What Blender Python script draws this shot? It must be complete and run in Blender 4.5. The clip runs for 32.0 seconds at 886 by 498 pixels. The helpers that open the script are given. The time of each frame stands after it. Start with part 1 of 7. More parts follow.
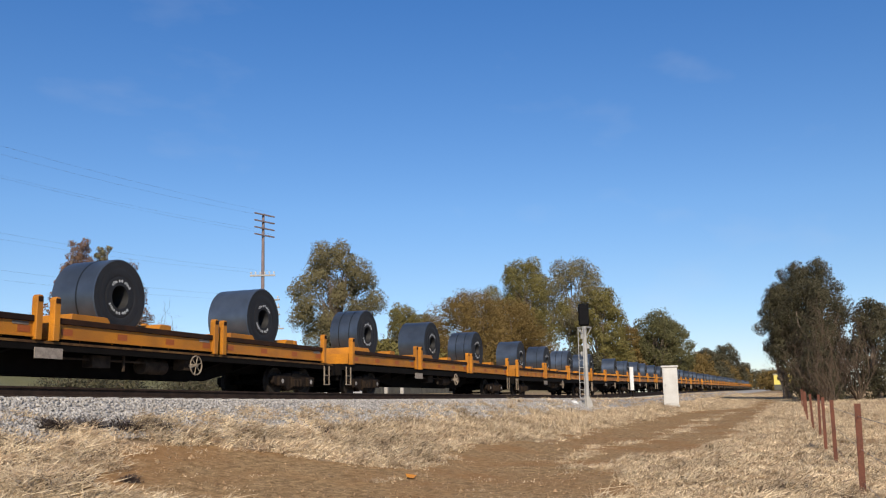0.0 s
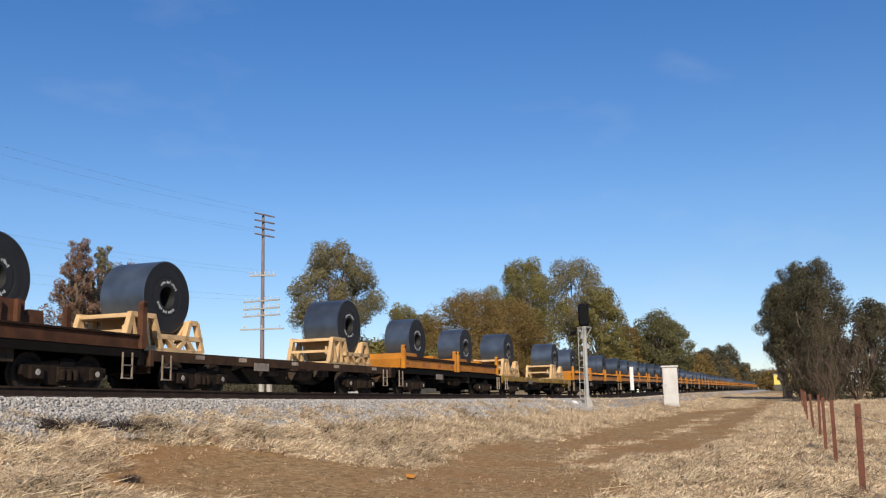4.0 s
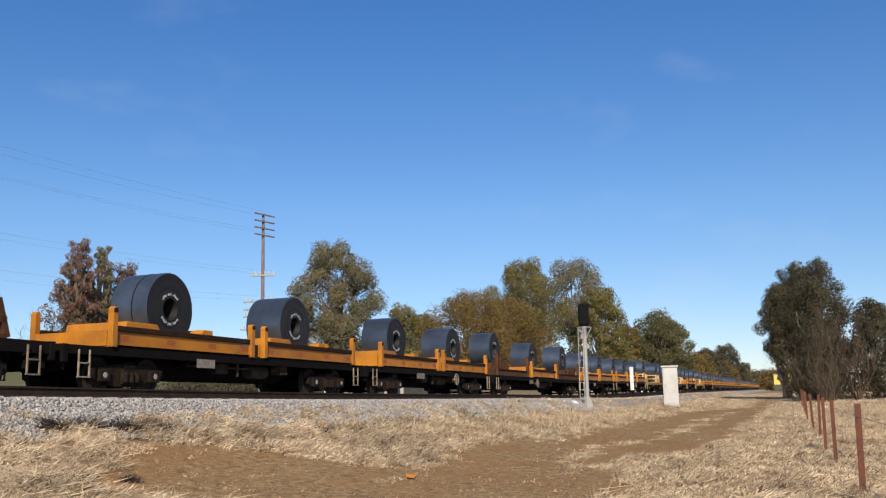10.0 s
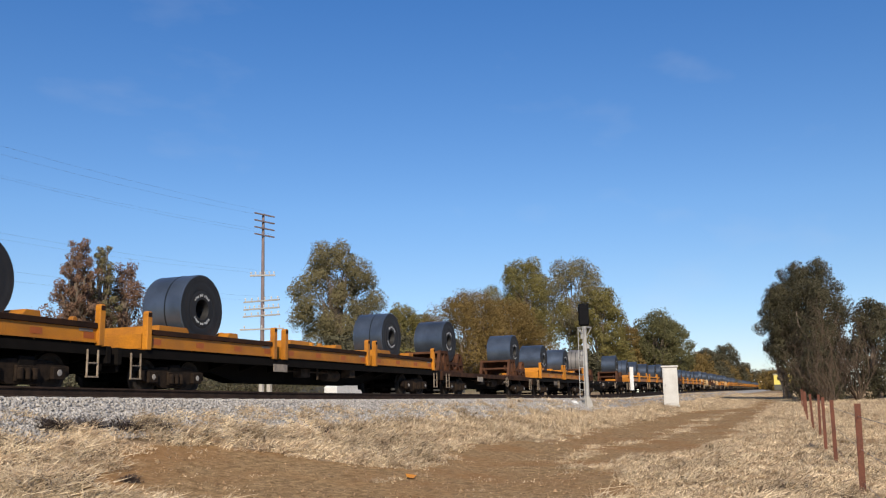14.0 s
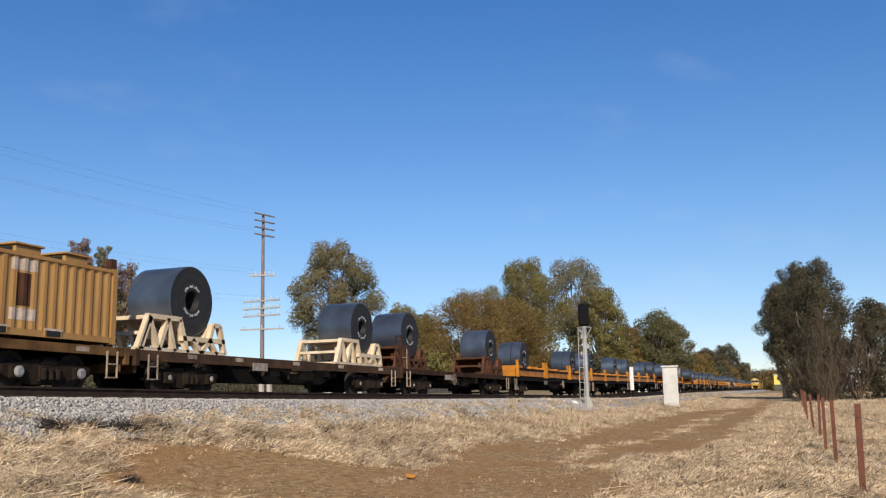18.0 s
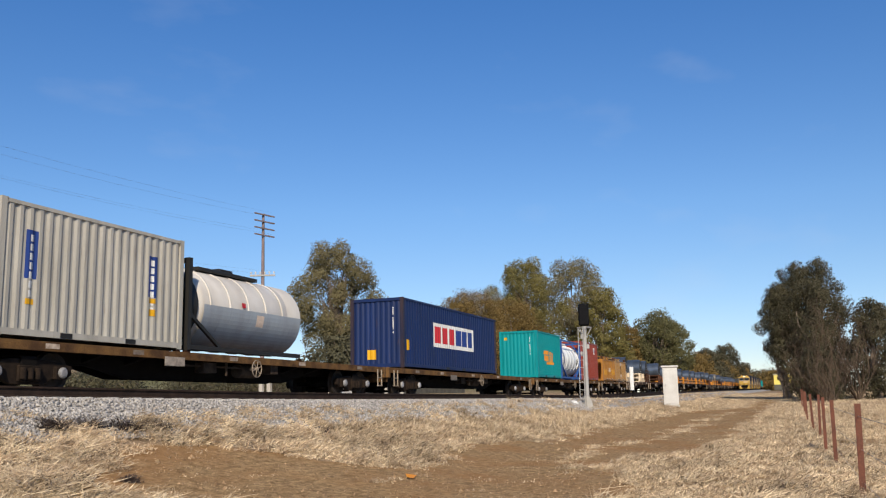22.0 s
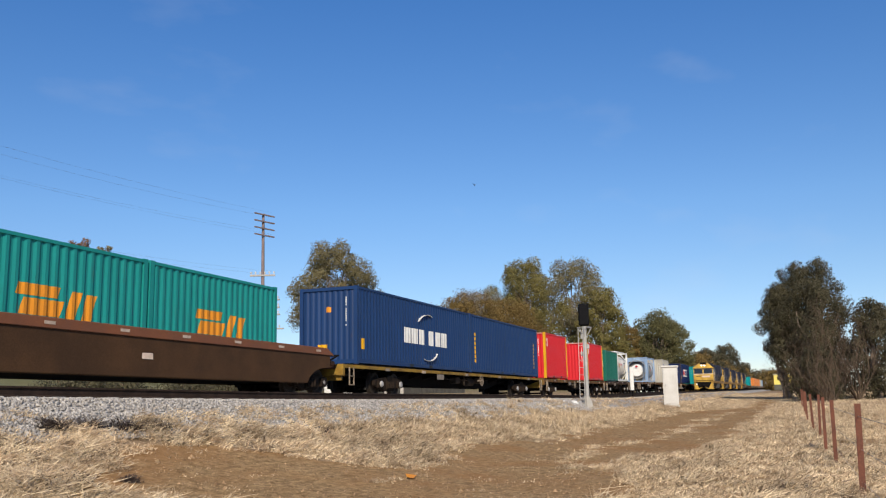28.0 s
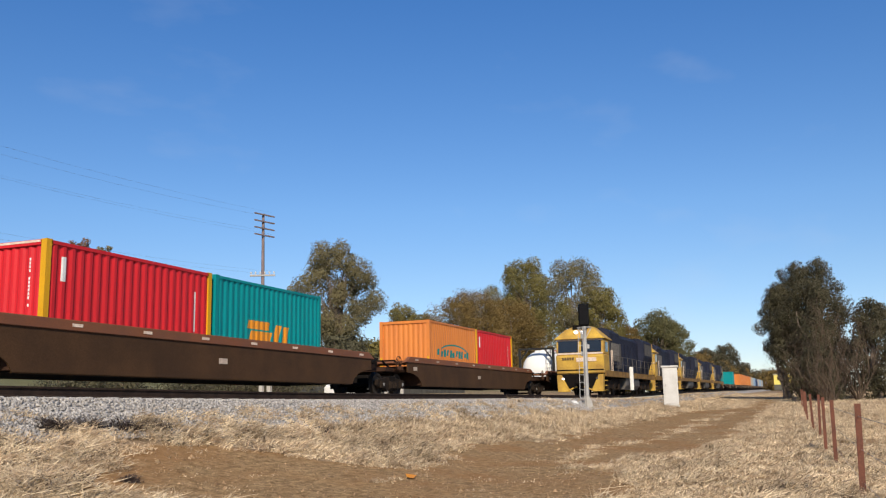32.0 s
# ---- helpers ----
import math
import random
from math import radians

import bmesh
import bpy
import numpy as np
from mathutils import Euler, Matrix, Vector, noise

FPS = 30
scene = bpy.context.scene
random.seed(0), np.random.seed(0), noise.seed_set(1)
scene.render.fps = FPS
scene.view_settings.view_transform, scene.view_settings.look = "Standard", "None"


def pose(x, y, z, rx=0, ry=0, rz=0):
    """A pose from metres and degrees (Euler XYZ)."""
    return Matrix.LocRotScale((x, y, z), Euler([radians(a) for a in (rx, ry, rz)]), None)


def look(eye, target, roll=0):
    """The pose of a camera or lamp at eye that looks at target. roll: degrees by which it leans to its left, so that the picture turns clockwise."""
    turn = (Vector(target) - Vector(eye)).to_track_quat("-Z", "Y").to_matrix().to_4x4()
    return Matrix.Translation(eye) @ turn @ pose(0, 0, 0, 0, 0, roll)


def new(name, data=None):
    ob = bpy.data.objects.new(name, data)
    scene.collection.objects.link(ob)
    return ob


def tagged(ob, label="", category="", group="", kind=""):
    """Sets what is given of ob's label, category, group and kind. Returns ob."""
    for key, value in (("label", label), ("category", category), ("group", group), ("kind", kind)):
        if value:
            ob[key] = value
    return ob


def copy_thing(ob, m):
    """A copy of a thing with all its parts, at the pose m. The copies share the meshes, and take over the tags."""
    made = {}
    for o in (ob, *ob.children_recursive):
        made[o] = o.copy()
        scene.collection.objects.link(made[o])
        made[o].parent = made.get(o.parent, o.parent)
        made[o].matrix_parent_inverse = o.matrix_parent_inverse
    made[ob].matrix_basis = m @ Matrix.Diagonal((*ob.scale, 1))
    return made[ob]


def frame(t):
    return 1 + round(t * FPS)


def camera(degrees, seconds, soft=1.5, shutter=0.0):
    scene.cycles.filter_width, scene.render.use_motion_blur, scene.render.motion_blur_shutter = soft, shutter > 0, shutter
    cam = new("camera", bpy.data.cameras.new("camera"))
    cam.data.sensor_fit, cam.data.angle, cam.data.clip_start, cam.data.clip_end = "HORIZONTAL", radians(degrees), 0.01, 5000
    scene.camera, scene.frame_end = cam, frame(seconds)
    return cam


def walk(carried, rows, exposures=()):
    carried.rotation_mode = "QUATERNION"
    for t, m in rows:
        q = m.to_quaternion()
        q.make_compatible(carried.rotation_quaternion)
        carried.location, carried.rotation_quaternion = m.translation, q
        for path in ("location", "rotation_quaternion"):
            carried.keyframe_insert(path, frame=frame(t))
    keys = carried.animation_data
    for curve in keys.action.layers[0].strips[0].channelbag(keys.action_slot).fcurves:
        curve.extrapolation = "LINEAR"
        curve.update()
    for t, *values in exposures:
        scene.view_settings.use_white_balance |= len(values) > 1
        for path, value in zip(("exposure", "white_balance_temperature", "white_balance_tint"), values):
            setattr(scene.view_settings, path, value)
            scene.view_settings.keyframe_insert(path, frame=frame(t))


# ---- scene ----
import functools

# Two tracks run along +x; the camera stands low beside them. z = 0 is the top of the rails far away.
cam = camera(51.85, 32.0, soft=1.2)
EYE = Vector((0, 0, 0.084))
YAW, PITCH, ROLL = radians(20.394), radians(9.181), 1.332


def aim():
    c = math.cos(PITCH)
    return look(EYE, EYE + Vector((c * math.cos(YAW), c * math.sin(YAW), math.sin(PITCH))), -ROLL)


walk(cam, [(0, aim()), (32, aim())])

# ---- light ----
SUN_FROM = Vector((-0.79, -0.345, 0.56)).normalized()
world = bpy.data.worlds.new("sky")
scene.world = world
world.use_nodes = True
wn = world.node_tree
bg = wn.nodes["Background"]
sky = wn.nodes.new("ShaderNodeTexSky")
sky.sky_type, sky.sun_disc = "NISHITA", False
sky.sun_elevation = math.asin(SUN_FROM.z)
sky.sun_rotation = math.atan2(SUN_FROM.x, SUN_FROM.y)
sky.air_density, sky.dust_density, sky.ozone_density, sky.altitude = 0.84, 0.15, 5.0, 600
hue = wn.nodes.new("ShaderNodeHueSaturation")
hue.inputs["Hue"].default_value, hue.inputs["Saturation"].default_value = 0.502, 1.10
wn.links.new(sky.outputs[0], hue.inputs["Color"])
aloft = wn.nodes.new("ShaderNodeTexCoord")
split = wn.nodes.new("ShaderNodeSeparateXYZ")
wn.links.new(aloft.outputs["Generated"], split.inputs[0])
tint = wn.nodes.new("ShaderNodeMapRange")
tint.data_type = "FLOAT_VECTOR"
tint.inputs[7].default_value, tint.inputs[8].default_value = (0.13,) * 3, (0.42,) * 3
tint.inputs[9].default_value, tint.inputs[10].default_value = (1.20, 1.05, 0.92), (0.80, 1.02, 1.12)
wn.links.new(split.outputs["Z"], tint.inputs[6])
deep = wn.nodes.new("ShaderNodeVectorMath")
deep.operation = "MULTIPLY"
wn.links.new(hue.outputs[0], deep.inputs[0])
wn.links.new(tint.outputs[1], deep.inputs[1])
low = wn.nodes.new("ShaderNodeMapRange")
low.data_type = "FLOAT_VECTOR"
low.inputs[7].default_value, low.inputs[8].default_value = (0.03,) * 3, (0.20,) * 3
low.inputs[9].default_value, low.inputs[10].default_value = (0.80, 0.80, 0.87), (1.0, 1.0, 1.0)
wn.links.new(split.outputs["Z"], low.inputs[6])
haze = wn.nodes.new("ShaderNodeVectorMath")
haze.operation = "MULTIPLY"
wn.links.new(deep.outputs[0], haze.inputs[0])
wn.links.new(low.outputs[1], haze.inputs[1])
stretch, wisp, thin, veil = (wn.nodes.new("ShaderNode" + k) for k in ("Mapping", "TexNoise", "MapRange", "Mix"))
stretch.inputs["Scale"].default_value = (2.0, 3.0, 7.0)
wisp.inputs["Scale"].default_value, wisp.inputs["Detail"].default_value = 1.6, 7
wn.links.new(aloft.outputs["Generated"], stretch.inputs[0])
wn.links.new(stretch.outputs[0], wisp.inputs[0])
thin.inputs["From Min"].default_value, thin.inputs["From Max"].default_value, thin.inputs["To Max"].default_value = 0.56, 0.80, 0.16
wn.links.new(wisp.outputs[0], thin.inputs["Value"])
veil.data_type = "RGBA"
wn.links.new(thin.outputs[0], veil.inputs["Factor"])
wn.links.new(haze.outputs[0], veil.inputs["A"])
veil.inputs["B"].default_value = (5.2, 5.3, 5.6, 1)
wn.links.new(veil.outputs["Result"], bg.inputs[0])
bg.inputs[1].default_value = 0.131
sun = new("sun", bpy.data.lights.new("sun", "SUN"))
sun.data.energy, sun.data.angle, sun.data.color = 5.4, radians(0.5), (1.0, 0.89, 0.72)
sun.matrix_world = look((0, 0, 60), Vector((0, 0, 60)) - SUN_FROM)
scene.view_settings.exposure = 0.0


# ---- materials ----
def mat(name, color, rough=0.6, metal=0.0, dark=None, scale=3.0, amount=0.5, grain=40.0, bump=0.15, per_object=0.0,
        per_island=0.0, spec=0.5, stretch=(1, 1, 1), speck=0.16):
    """A painted, rusted or earthen surface: colour drifting to a second one at two scales, with fine relief."""
    m = bpy.data.materials.new(name)
    m.use_nodes = True
    nt, n = m.node_tree, m.node_tree.nodes
    b = n["Principled BSDF"]
    b.inputs["Roughness"].default_value, b.inputs["Metallic"].default_value = rough, metal
    b.inputs["Specular IOR Level"].default_value = spec
    dark = dark or tuple(c * 0.55 for c in color)
    tc = n.new("ShaderNodeTexCoord")
    mp = n.new("ShaderNodeMapping")
    mp.inputs["Scale"].default_value = stretch
    nt.links.new(tc.outputs["Object"], mp.inputs[0])
    big, fine = n.new("ShaderNodeTexNoise"), n.new("ShaderNodeTexNoise")
    for tex, sc, det in ((big, scale, 6), (fine, grain, 3)):
        tex.inputs["Scale"].default_value, tex.inputs["Detail"].default_value = sc, det
        nt.links.new(mp.outputs[0], tex.inputs[0])
    if per_object:
        info = n.new("ShaderNodeObjectInfo")
        add = n.new("ShaderNodeVectorMath")
        add.operation = "ADD"
        sc = n.new("ShaderNodeVectorMath")
        sc.operation = "SCALE"
        sc.inputs[0].default_value, = ((37.0, 17.0, 23.0),)
        nt.links.new(info.outputs["Random"], sc.inputs["Scale"])
        nt.links.new(mp.outputs[0], add.inputs[0])
        nt.links.new(sc.outputs[0], add.inputs[1])
        nt.links.new(add.outputs[0], big.inputs[0])
    r = n.new("ShaderNodeValToRGB")
    r.color_ramp.elements[0].position, r.color_ramp.elements[1].position = 0.36, 0.36 + 0.34
    r.color_ramp.elements[0].color, r.color_ramp.elements[1].color = (*dark, 1), (*color, 1)
    nt.links.new(big.outputs[0], r.inputs[0])
    mix = n.new("ShaderNodeMix")
    mix.data_type = "RGBA"
    mix.inputs["Factor"].default_value = amount
    mix.inputs["A"].default_value = (*color, 1)
    nt.links.new(r.outputs[0], mix.inputs["B"])
    g = n.new("ShaderNodeMapRange")
    g.inputs["From Min"].default_value, g.inputs["From Max"].default_value = 0.3, 0.7
    g.inputs["To Min"].default_value, g.inputs["To Max"].default_value = 1 - speck, 1 + speck * 0.9
    nt.links.new(fine.outputs[0], g.inputs["Value"])
    mul = n.new("ShaderNodeVectorMath")
    mul.operation = "SCALE"
    nt.links.new(mix.outputs["Result"], mul.inputs[0])
    nt.links.new(g.outputs[0], mul.inputs["Scale"])
    last = mul.outputs[0]
    if per_object or per_island:
        src = n.new("ShaderNodeObjectInfo").outputs["Random"] if per_object else n.new("ShaderNodeNewGeometry").outputs["Random Per Island"]
        mr = n.new("ShaderNodeMapRange")
        k = per_object or per_island
        mr.inputs["To Min"].default_value, mr.inputs["To Max"].default_value = 1 - k, 1 + k
        nt.links.new(src, mr.inputs["Value"])
        m2 = n.new("ShaderNodeVectorMath")
        m2.operation = "SCALE"
        nt.links.new(last, m2.inputs[0])
        nt.links.new(mr.outputs[0], m2.inputs["Scale"])
        last = m2.outputs[0]
    nt.links.new(last, b.inputs["Base Color"])
    if bump:
        bp = n.new("ShaderNodeBump")
        bp.inputs["Strength"].default_value, bp.inputs["Distance"].default_value = bump, 0.02
        nt.links.new(fine.outputs[0], bp.inputs["Height"])
        nt.links.new(bp.outputs[0], b.inputs["Normal"])
    return m


def glow(name, color, power):
    m = mat(name, color, bump=0)
    b = m.node_tree.nodes["Principled BSDF"]
    b.inputs["Emission Color"].default_value, b.inputs["Emission Strength"].default_value = (*color, 1), power
    return m


YELLOW = mat("yellow_paint", (0.52, 0.195, 0.012), 0.5, dark=(0.22, 0.085, 0.018), scale=1.3, amount=0.6, per_object=0.14, spec=0.3, speck=0.22)
SILL_YELLOW = mat("dull_yellow_paint", (0.34, 0.205, 0.030), 0.65, dark=(0.12, 0.066, 0.022), scale=1.9, amount=0.8, spec=0.15, speck=0.3)
RUST = mat("rust_brown", (0.115, 0.050, 0.027), 0.85, dark=(0.042, 0.022, 0.015), scale=2.5, amount=0.8, per_object=0.2, spec=0.1)
BROWN = mat("brown_steel", (0.078, 0.043, 0.024), 0.85, dark=(0.028, 0.019, 0.014), scale=2.0, amount=0.8, per_object=0.15, spec=0.1)
WELL_BROWN = mat("brown_wagon_paint", (0.080, 0.041, 0.020), 0.7, dark=(0.042, 0.024, 0.014), scale=1.1, amount=0.7, bump=0.06, spec=0.1)
RUST_SILL = mat("dark_rusty_sill", (0.070, 0.034, 0.020), 0.9, dark=(0.022, 0.013, 0.010), scale=2.2, amount=0.85, per_object=0.15, spec=0.1, speck=0.25)
SILL_RUST = mat("patchy_rust_sill", (0.19, 0.10, 0.036), 0.85, dark=(0.05, 0.026, 0.016), scale=2.4, amount=0.85, spec=0.1, speck=0.3)
WELL_TOP = mat("red_brown_paint", (0.20, 0.065, 0.022), 0.65, dark=(0.12, 0.05, 0.025), scale=1.2, amount=0.5)
# Grimy steel, with the shade under the wagons put into its near-black colour.
DIRTY_SHADED = mat("dirty_shade_black_steel", (0.010, 0.008, 0.007), 0.95, dark=(0.005, 0.0042, 0.004), scale=3, amount=0.8, spec=0.1)
# Dusty brown castings, their colour darkened to stand in for shade below the deck.
BOGIE = mat("dusty_shaded_cast_steel", (0.030, 0.020, 0.014), 0.95, dark=(0.009, 0.007, 0.006), scale=5, amount=0.8, spec=0.1)
CAP_PALE = mat("pale_axle_cap", (0.33, 0.32, 0.32), 0.6, dark=(0.10, 0.09, 0.08), scale=8, per_object=0.35)
GEAR = mat("dusty_brake_gear", (0.075, 0.052, 0.036), 0.9, dark=(0.02, 0.015, 0.012), scale=4, amount=0.8, spec=0.1)
WHEEL = mat("wheel_steel", (0.045, 0.036, 0.030), 0.7, 0.3, dark=(0.02, 0.016, 0.013), scale=6, spec=0.1)
# The overhang's shade on the side sills is put into this near-black.
SILL_SHADED = mat("shade_dark_sill", (0.009, 0.007, 0.006), 0.95, dark=(0.0045, 0.004, 0.0035), scale=2.5, amount=0.7, per_object=0.2, spec=0.1)
HUB = mat("dull_axle_cap", (0.34, 0.31, 0.28), 0.6, dark=(0.12, 0.10, 0.08), scale=8, per_object=0.3)
HOOP = mat("pale_hoop_paint", (0.30, 0.24, 0.18), 0.75, dark=(0.10, 0.07, 0.045), scale=6, amount=0.7, per_object=0.3)
CREAM = mat("cream_timber_paint", (0.66, 0.44, 0.22), 0.7, dark=(0.42, 0.26, 0.12), scale=2.5, amount=0.6, per_object=0.1)
CREAM_PALE = mat("pale_cream_paint", (0.74, 0.60, 0.42), 0.7, dark=(0.5, 0.36, 0.22), scale=2.5, amount=0.6, per_object=0.1)
COIL = mat("rolled_steel_coil", (0.105, 0.130, 0.168), 0.36, 0.6, dark=(0.052, 0.064, 0.083), scale=1.4, amount=0.7, grain=90, bump=0.05, per_object=0.18, stretch=(1, 1, 1))
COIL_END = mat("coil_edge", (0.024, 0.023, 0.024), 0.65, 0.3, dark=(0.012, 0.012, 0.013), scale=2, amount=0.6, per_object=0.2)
COIL_PALE = mat("dusty_steel_coil", (0.24, 0.22, 0.20), 0.55, 0.4, dark=(0.15, 0.14, 0.13), scale=1.5)
STRAP = mat("steel_strap", (0.03, 0.035, 0.04), 0.4, 0.6)
STENCIL = mat("white_stencil", (0.62, 0.62, 0.60), 0.8, dark=(0.35, 0.35, 0.35), scale=9)
WHITE = mat("white_paint", (0.72, 0.71, 0.68), 0.6, dark=(0.5, 0.48, 0.44), scale=2)
SILL_LABEL = mat("worn_sill_label", (0.42, 0.34, 0.26), 0.75, dark=(0.18, 0.12, 0.08), scale=7, amount=0.8, per_object=0.4)
WAGON_PLATE = mat("grimy_plate", (0.30, 0.25, 0.20), 0.75, dark=(0.14, 0.11, 0.09), scale=7, amount=0.8, per_object=0.35)
PLATE = mat("pale_plate", (0.62, 0.50, 0.40), 0.7, dark=(0.35, 0.24, 0.17), scale=8, per_object=0.3)
ORANGE_PATCH = mat("orange_patch", (0.36, 0.085, 0.012), 0.6, dark=(0.24, 0.06, 0.012), scale=6)
BEAM_TOP = mat("dark_beam_top", (0.040, 0.018, 0.010), 0.85, dark=(0.016, 0.010, 0.008), scale=2.2, amount=0.8, per_object=0.2, spec=0.1)
RAIL = mat("rail_steel", (0.050, 0.032, 0.024), 0.8, 0.1, dark=(0.016, 0.012, 0.010), scale=4, amount=0.7, spec=0.1)
CONCRETE = mat("weathered_concrete", (0.50, 0.47, 0.42), 0.9, dark=(0.34, 0.31, 0.27), scale=2, amount=0.7, per_object=0.1)
BALLAST = mat("ballast_stone", (0.44, 0.41, 0.38), 0.95, dark=(0.27, 0.25, 0.23), scale=7, amount=0.8, grain=30, bump=0.5, per_island=0.28, spec=0.2)
BALLAST_BED = mat("ballast_bed", (0.38, 0.35, 0.32), 0.95, dark=(0.19, 0.175, 0.16), scale=14, amount=0.95, grain=45, bump=1.0)


# ---- mesh building ----
class Shape:
    def __init__(self):
        self.v, self.f = [], []

    def add(self, verts, faces):
        k = len(self.v)
        self.v += [tuple(p) for p in verts]
        self.f += [tuple(k + i for i in f) for f in faces]
        return self

    def box(self, x0, x1, y0, y1, z0, z1):
        return self.add([(x, y, z) for x in (x0, x1) for y in (y0, y1) for z in (z0, z1)],
                        [(0, 1, 3, 2), (4, 6, 7, 5), (0, 4, 5, 1), (2, 3, 7, 6), (0, 2, 6, 4), (1, 5, 7, 3)])

    def prism(self, outline, y0, y1):
        """An outline in x and z, given anticlockwise as seen from -y, drawn out from y0 to y1."""
        n = len(outline)
        return self.add([(x, y0, z) for x, z in outline] + [(x, y1, z) for x, z in outline],
                        [tuple(range(n)), tuple(range(2 * n - 1, n - 1, -1))] + [(i, n + i, n + (i + 1) % n, (i + 1) % n) for i in range(n)])

    def cross(self, outline, x0, x1):
        """An outline in y and z drawn out along x."""
        n = len(outline)
        return self.add([(x0, y, z) for y, z in outline] + [(x1, y, z) for y, z in outline],
                        [tuple(range(n - 1, -1, -1)), tuple(range(n, 2 * n))] + [(i, (i + 1) % n, n + (i + 1) % n, n + i) for i in range(n)])

    def bar(self, p, q, w, h=None, sides=4):
        """A straight bar from p to q: square (w by h) or round (radius w)."""
        p, q = Vector(p), Vector(q)
        a = (q - p).normalized()
        u = a.cross(Vector((0, 0, 1)) if abs(a.z) < 0.95 else Vector((1, 0, 0))).normalized()
        w2 = a.cross(u)
        if sides == 4:
            h = h or w
            ring = [(-w / 2, -h / 2), (w / 2, -h / 2), (w / 2, h / 2), (-w / 2, h / 2)]
        else:
            ring = [(w * math.cos(2 * math.pi * i / sides), w * math.sin(2 * math.pi * i / sides)) for i in range(sides)]
        n = len(ring)
        return self.add([p + u * i + w2 * j for i, j in ring] + [q + u * i + w2 * j for i, j in ring],
                        [tuple(range(n - 1, -1, -1)), tuple(range(n, 2 * n))] + [(i, (i + 1) % n, n + (i + 1) % n, n + i) for i in range(n)])

    def lathe(self, profile, seg=24, axis="y", at=(0, 0, 0), closed=False):
        """A profile of (radius, along) turned about an axis."""
        verts, faces = [], []
        for i in range(seg):
            c, s = math.cos(2 * math.pi * i / seg), math.sin(2 * math.pi * i / seg)
            for r, a in profile:
                p = {"y": (r * c, a, r * s), "x": (a, r * c, r * s), "z": (r * c, r * s, a)}[axis]
                verts.append((p[0] + at[0], p[1] + at[1], p[2] + at[2]))
        n = len(profile)
        for i in range(seg):
            j = (i + 1) % seg
            for k in range(n if closed else n - 1):
                l = (k + 1) % n
                faces.append((i * n + k, i * n + l, j * n + l, j * n + k))
        return self.add(verts, faces)

    def mesh(self, name, material, smooth=False, bevel=0.0):
        me = bpy.data.meshes.new(name)
        me.from_pydata(self.v, [], self.f)
        bm = bmesh.new()
        bm.from_mesh(me)
        bmesh.ops.recalc_face_normals(bm, faces=bm.faces)
        if bevel:
            edges = [e for e in bm.edges if e.is_manifold and e.calc_face_angle(0) > 0.6]
            bmesh.ops.bevel(bm, geom=edges, offset=bevel, segments=1, affect="EDGES", clamp_overlap=True)
        bm.to_mesh(me)
        bm.free()
        me.materials.append(material)
        if smooth:
            me.shade_smooth() if smooth is True else me.set_sharp_from_angle(angle=smooth)
        return me


def part(name, shape, material, parent, label="", smooth=False, bevel=0.0, at=None):
    """One mesh object under a thing or a part. shape: a Shape, or a mesh to share."""
    me = shape if isinstance(shape, bpy.types.Mesh) else shape.mesh(name, material, smooth, bevel)
    ob = new(name, me)
    ob.parent = parent
    if at:
        ob.location = at
    return tagged(ob, label) if label else ob


# ---- the line of the tracks ----
FAR, NEAR = 16.02, 12.02
KNOTS = (-5, 8, 20, 35, 60, 110)
SIDE = (0.341, 0.209, 0.120, -0.10, -0.45, 0.0)
RISE = (0.631, 0.452, 0.262, 0.123, -0.10, 0.0)


@functools.lru_cache(None)
def knot_slopes(k):
    m = np.gradient(k, KNOTS)
    m[-1] = 0
    return [float(v) for v in m]


def ease(s, k):
    if s >= KNOTS[-1]:
        return 0.0
    m = knot_slopes(k)
    if s <= KNOTS[0]:
        return k[0] + m[0] * max(s - KNOTS[0], -30)
    i = max(j for j in range(len(KNOTS) - 1) if KNOTS[j] <= s)
    h = KNOTS[i + 1] - KNOTS[i]
    t = (s - KNOTS[i]) / h
    return ((2 * t ** 3 - 3 * t * t + 1) * k[i] + (t ** 3 - 2 * t * t + t) * h * m[i]
            + (-2 * t ** 3 + 3 * t * t) * k[i + 1] + (t ** 3 - t * t) * h * m[i + 1])


def on_track(s, line=FAR):
    return Vector((s, line + ease(s, SIDE), ease(s, RISE)))


# The train that goes away slows from 19.0 to 17.1 m/s; the one that comes on runs at 22.4 m/s.
def gone(t):
    a = (t - 16) / 16
    return 289.79 * a - 10.694 * a ** 2 - 0.1665 * a ** 3 + 1.507 * a ** 4


def riding(s, half, line=FAR):
    """The pose of a vehicle whose middle is at s and whose bogies are half to each side."""
    p, q = on_track(s - half, line), on_track(s + half, line)
    d = (q - p).normalized()
    return Matrix.Translation((p + q) / 2) @ d.to_track_quat("X", "Z").to_matrix().to_4x4()


MOVING = []   # (thing, its place on the vehicle, s of the vehicle, half bogie distance, which train)


def carry(ob, local, s, half, train=0):
    MOVING.append((ob, local, s, half, train))
    ob.matrix_basis = riding(s + gone(0), half) @ local if train == 0 else riding(s, half, NEAR) @ local
    return ob


def motions():
    bird_motions()
    for ob, local, s, half, train in MOVING:
        rows = []
        for i in range(33):
            t = float(i)
            m = riding(s + gone(t), half, FAR) if train == 0 else riding(s - 22.4 * (t - 32), half, NEAR)
            rows.append((t, m @ local))
        walk(ob, rows)


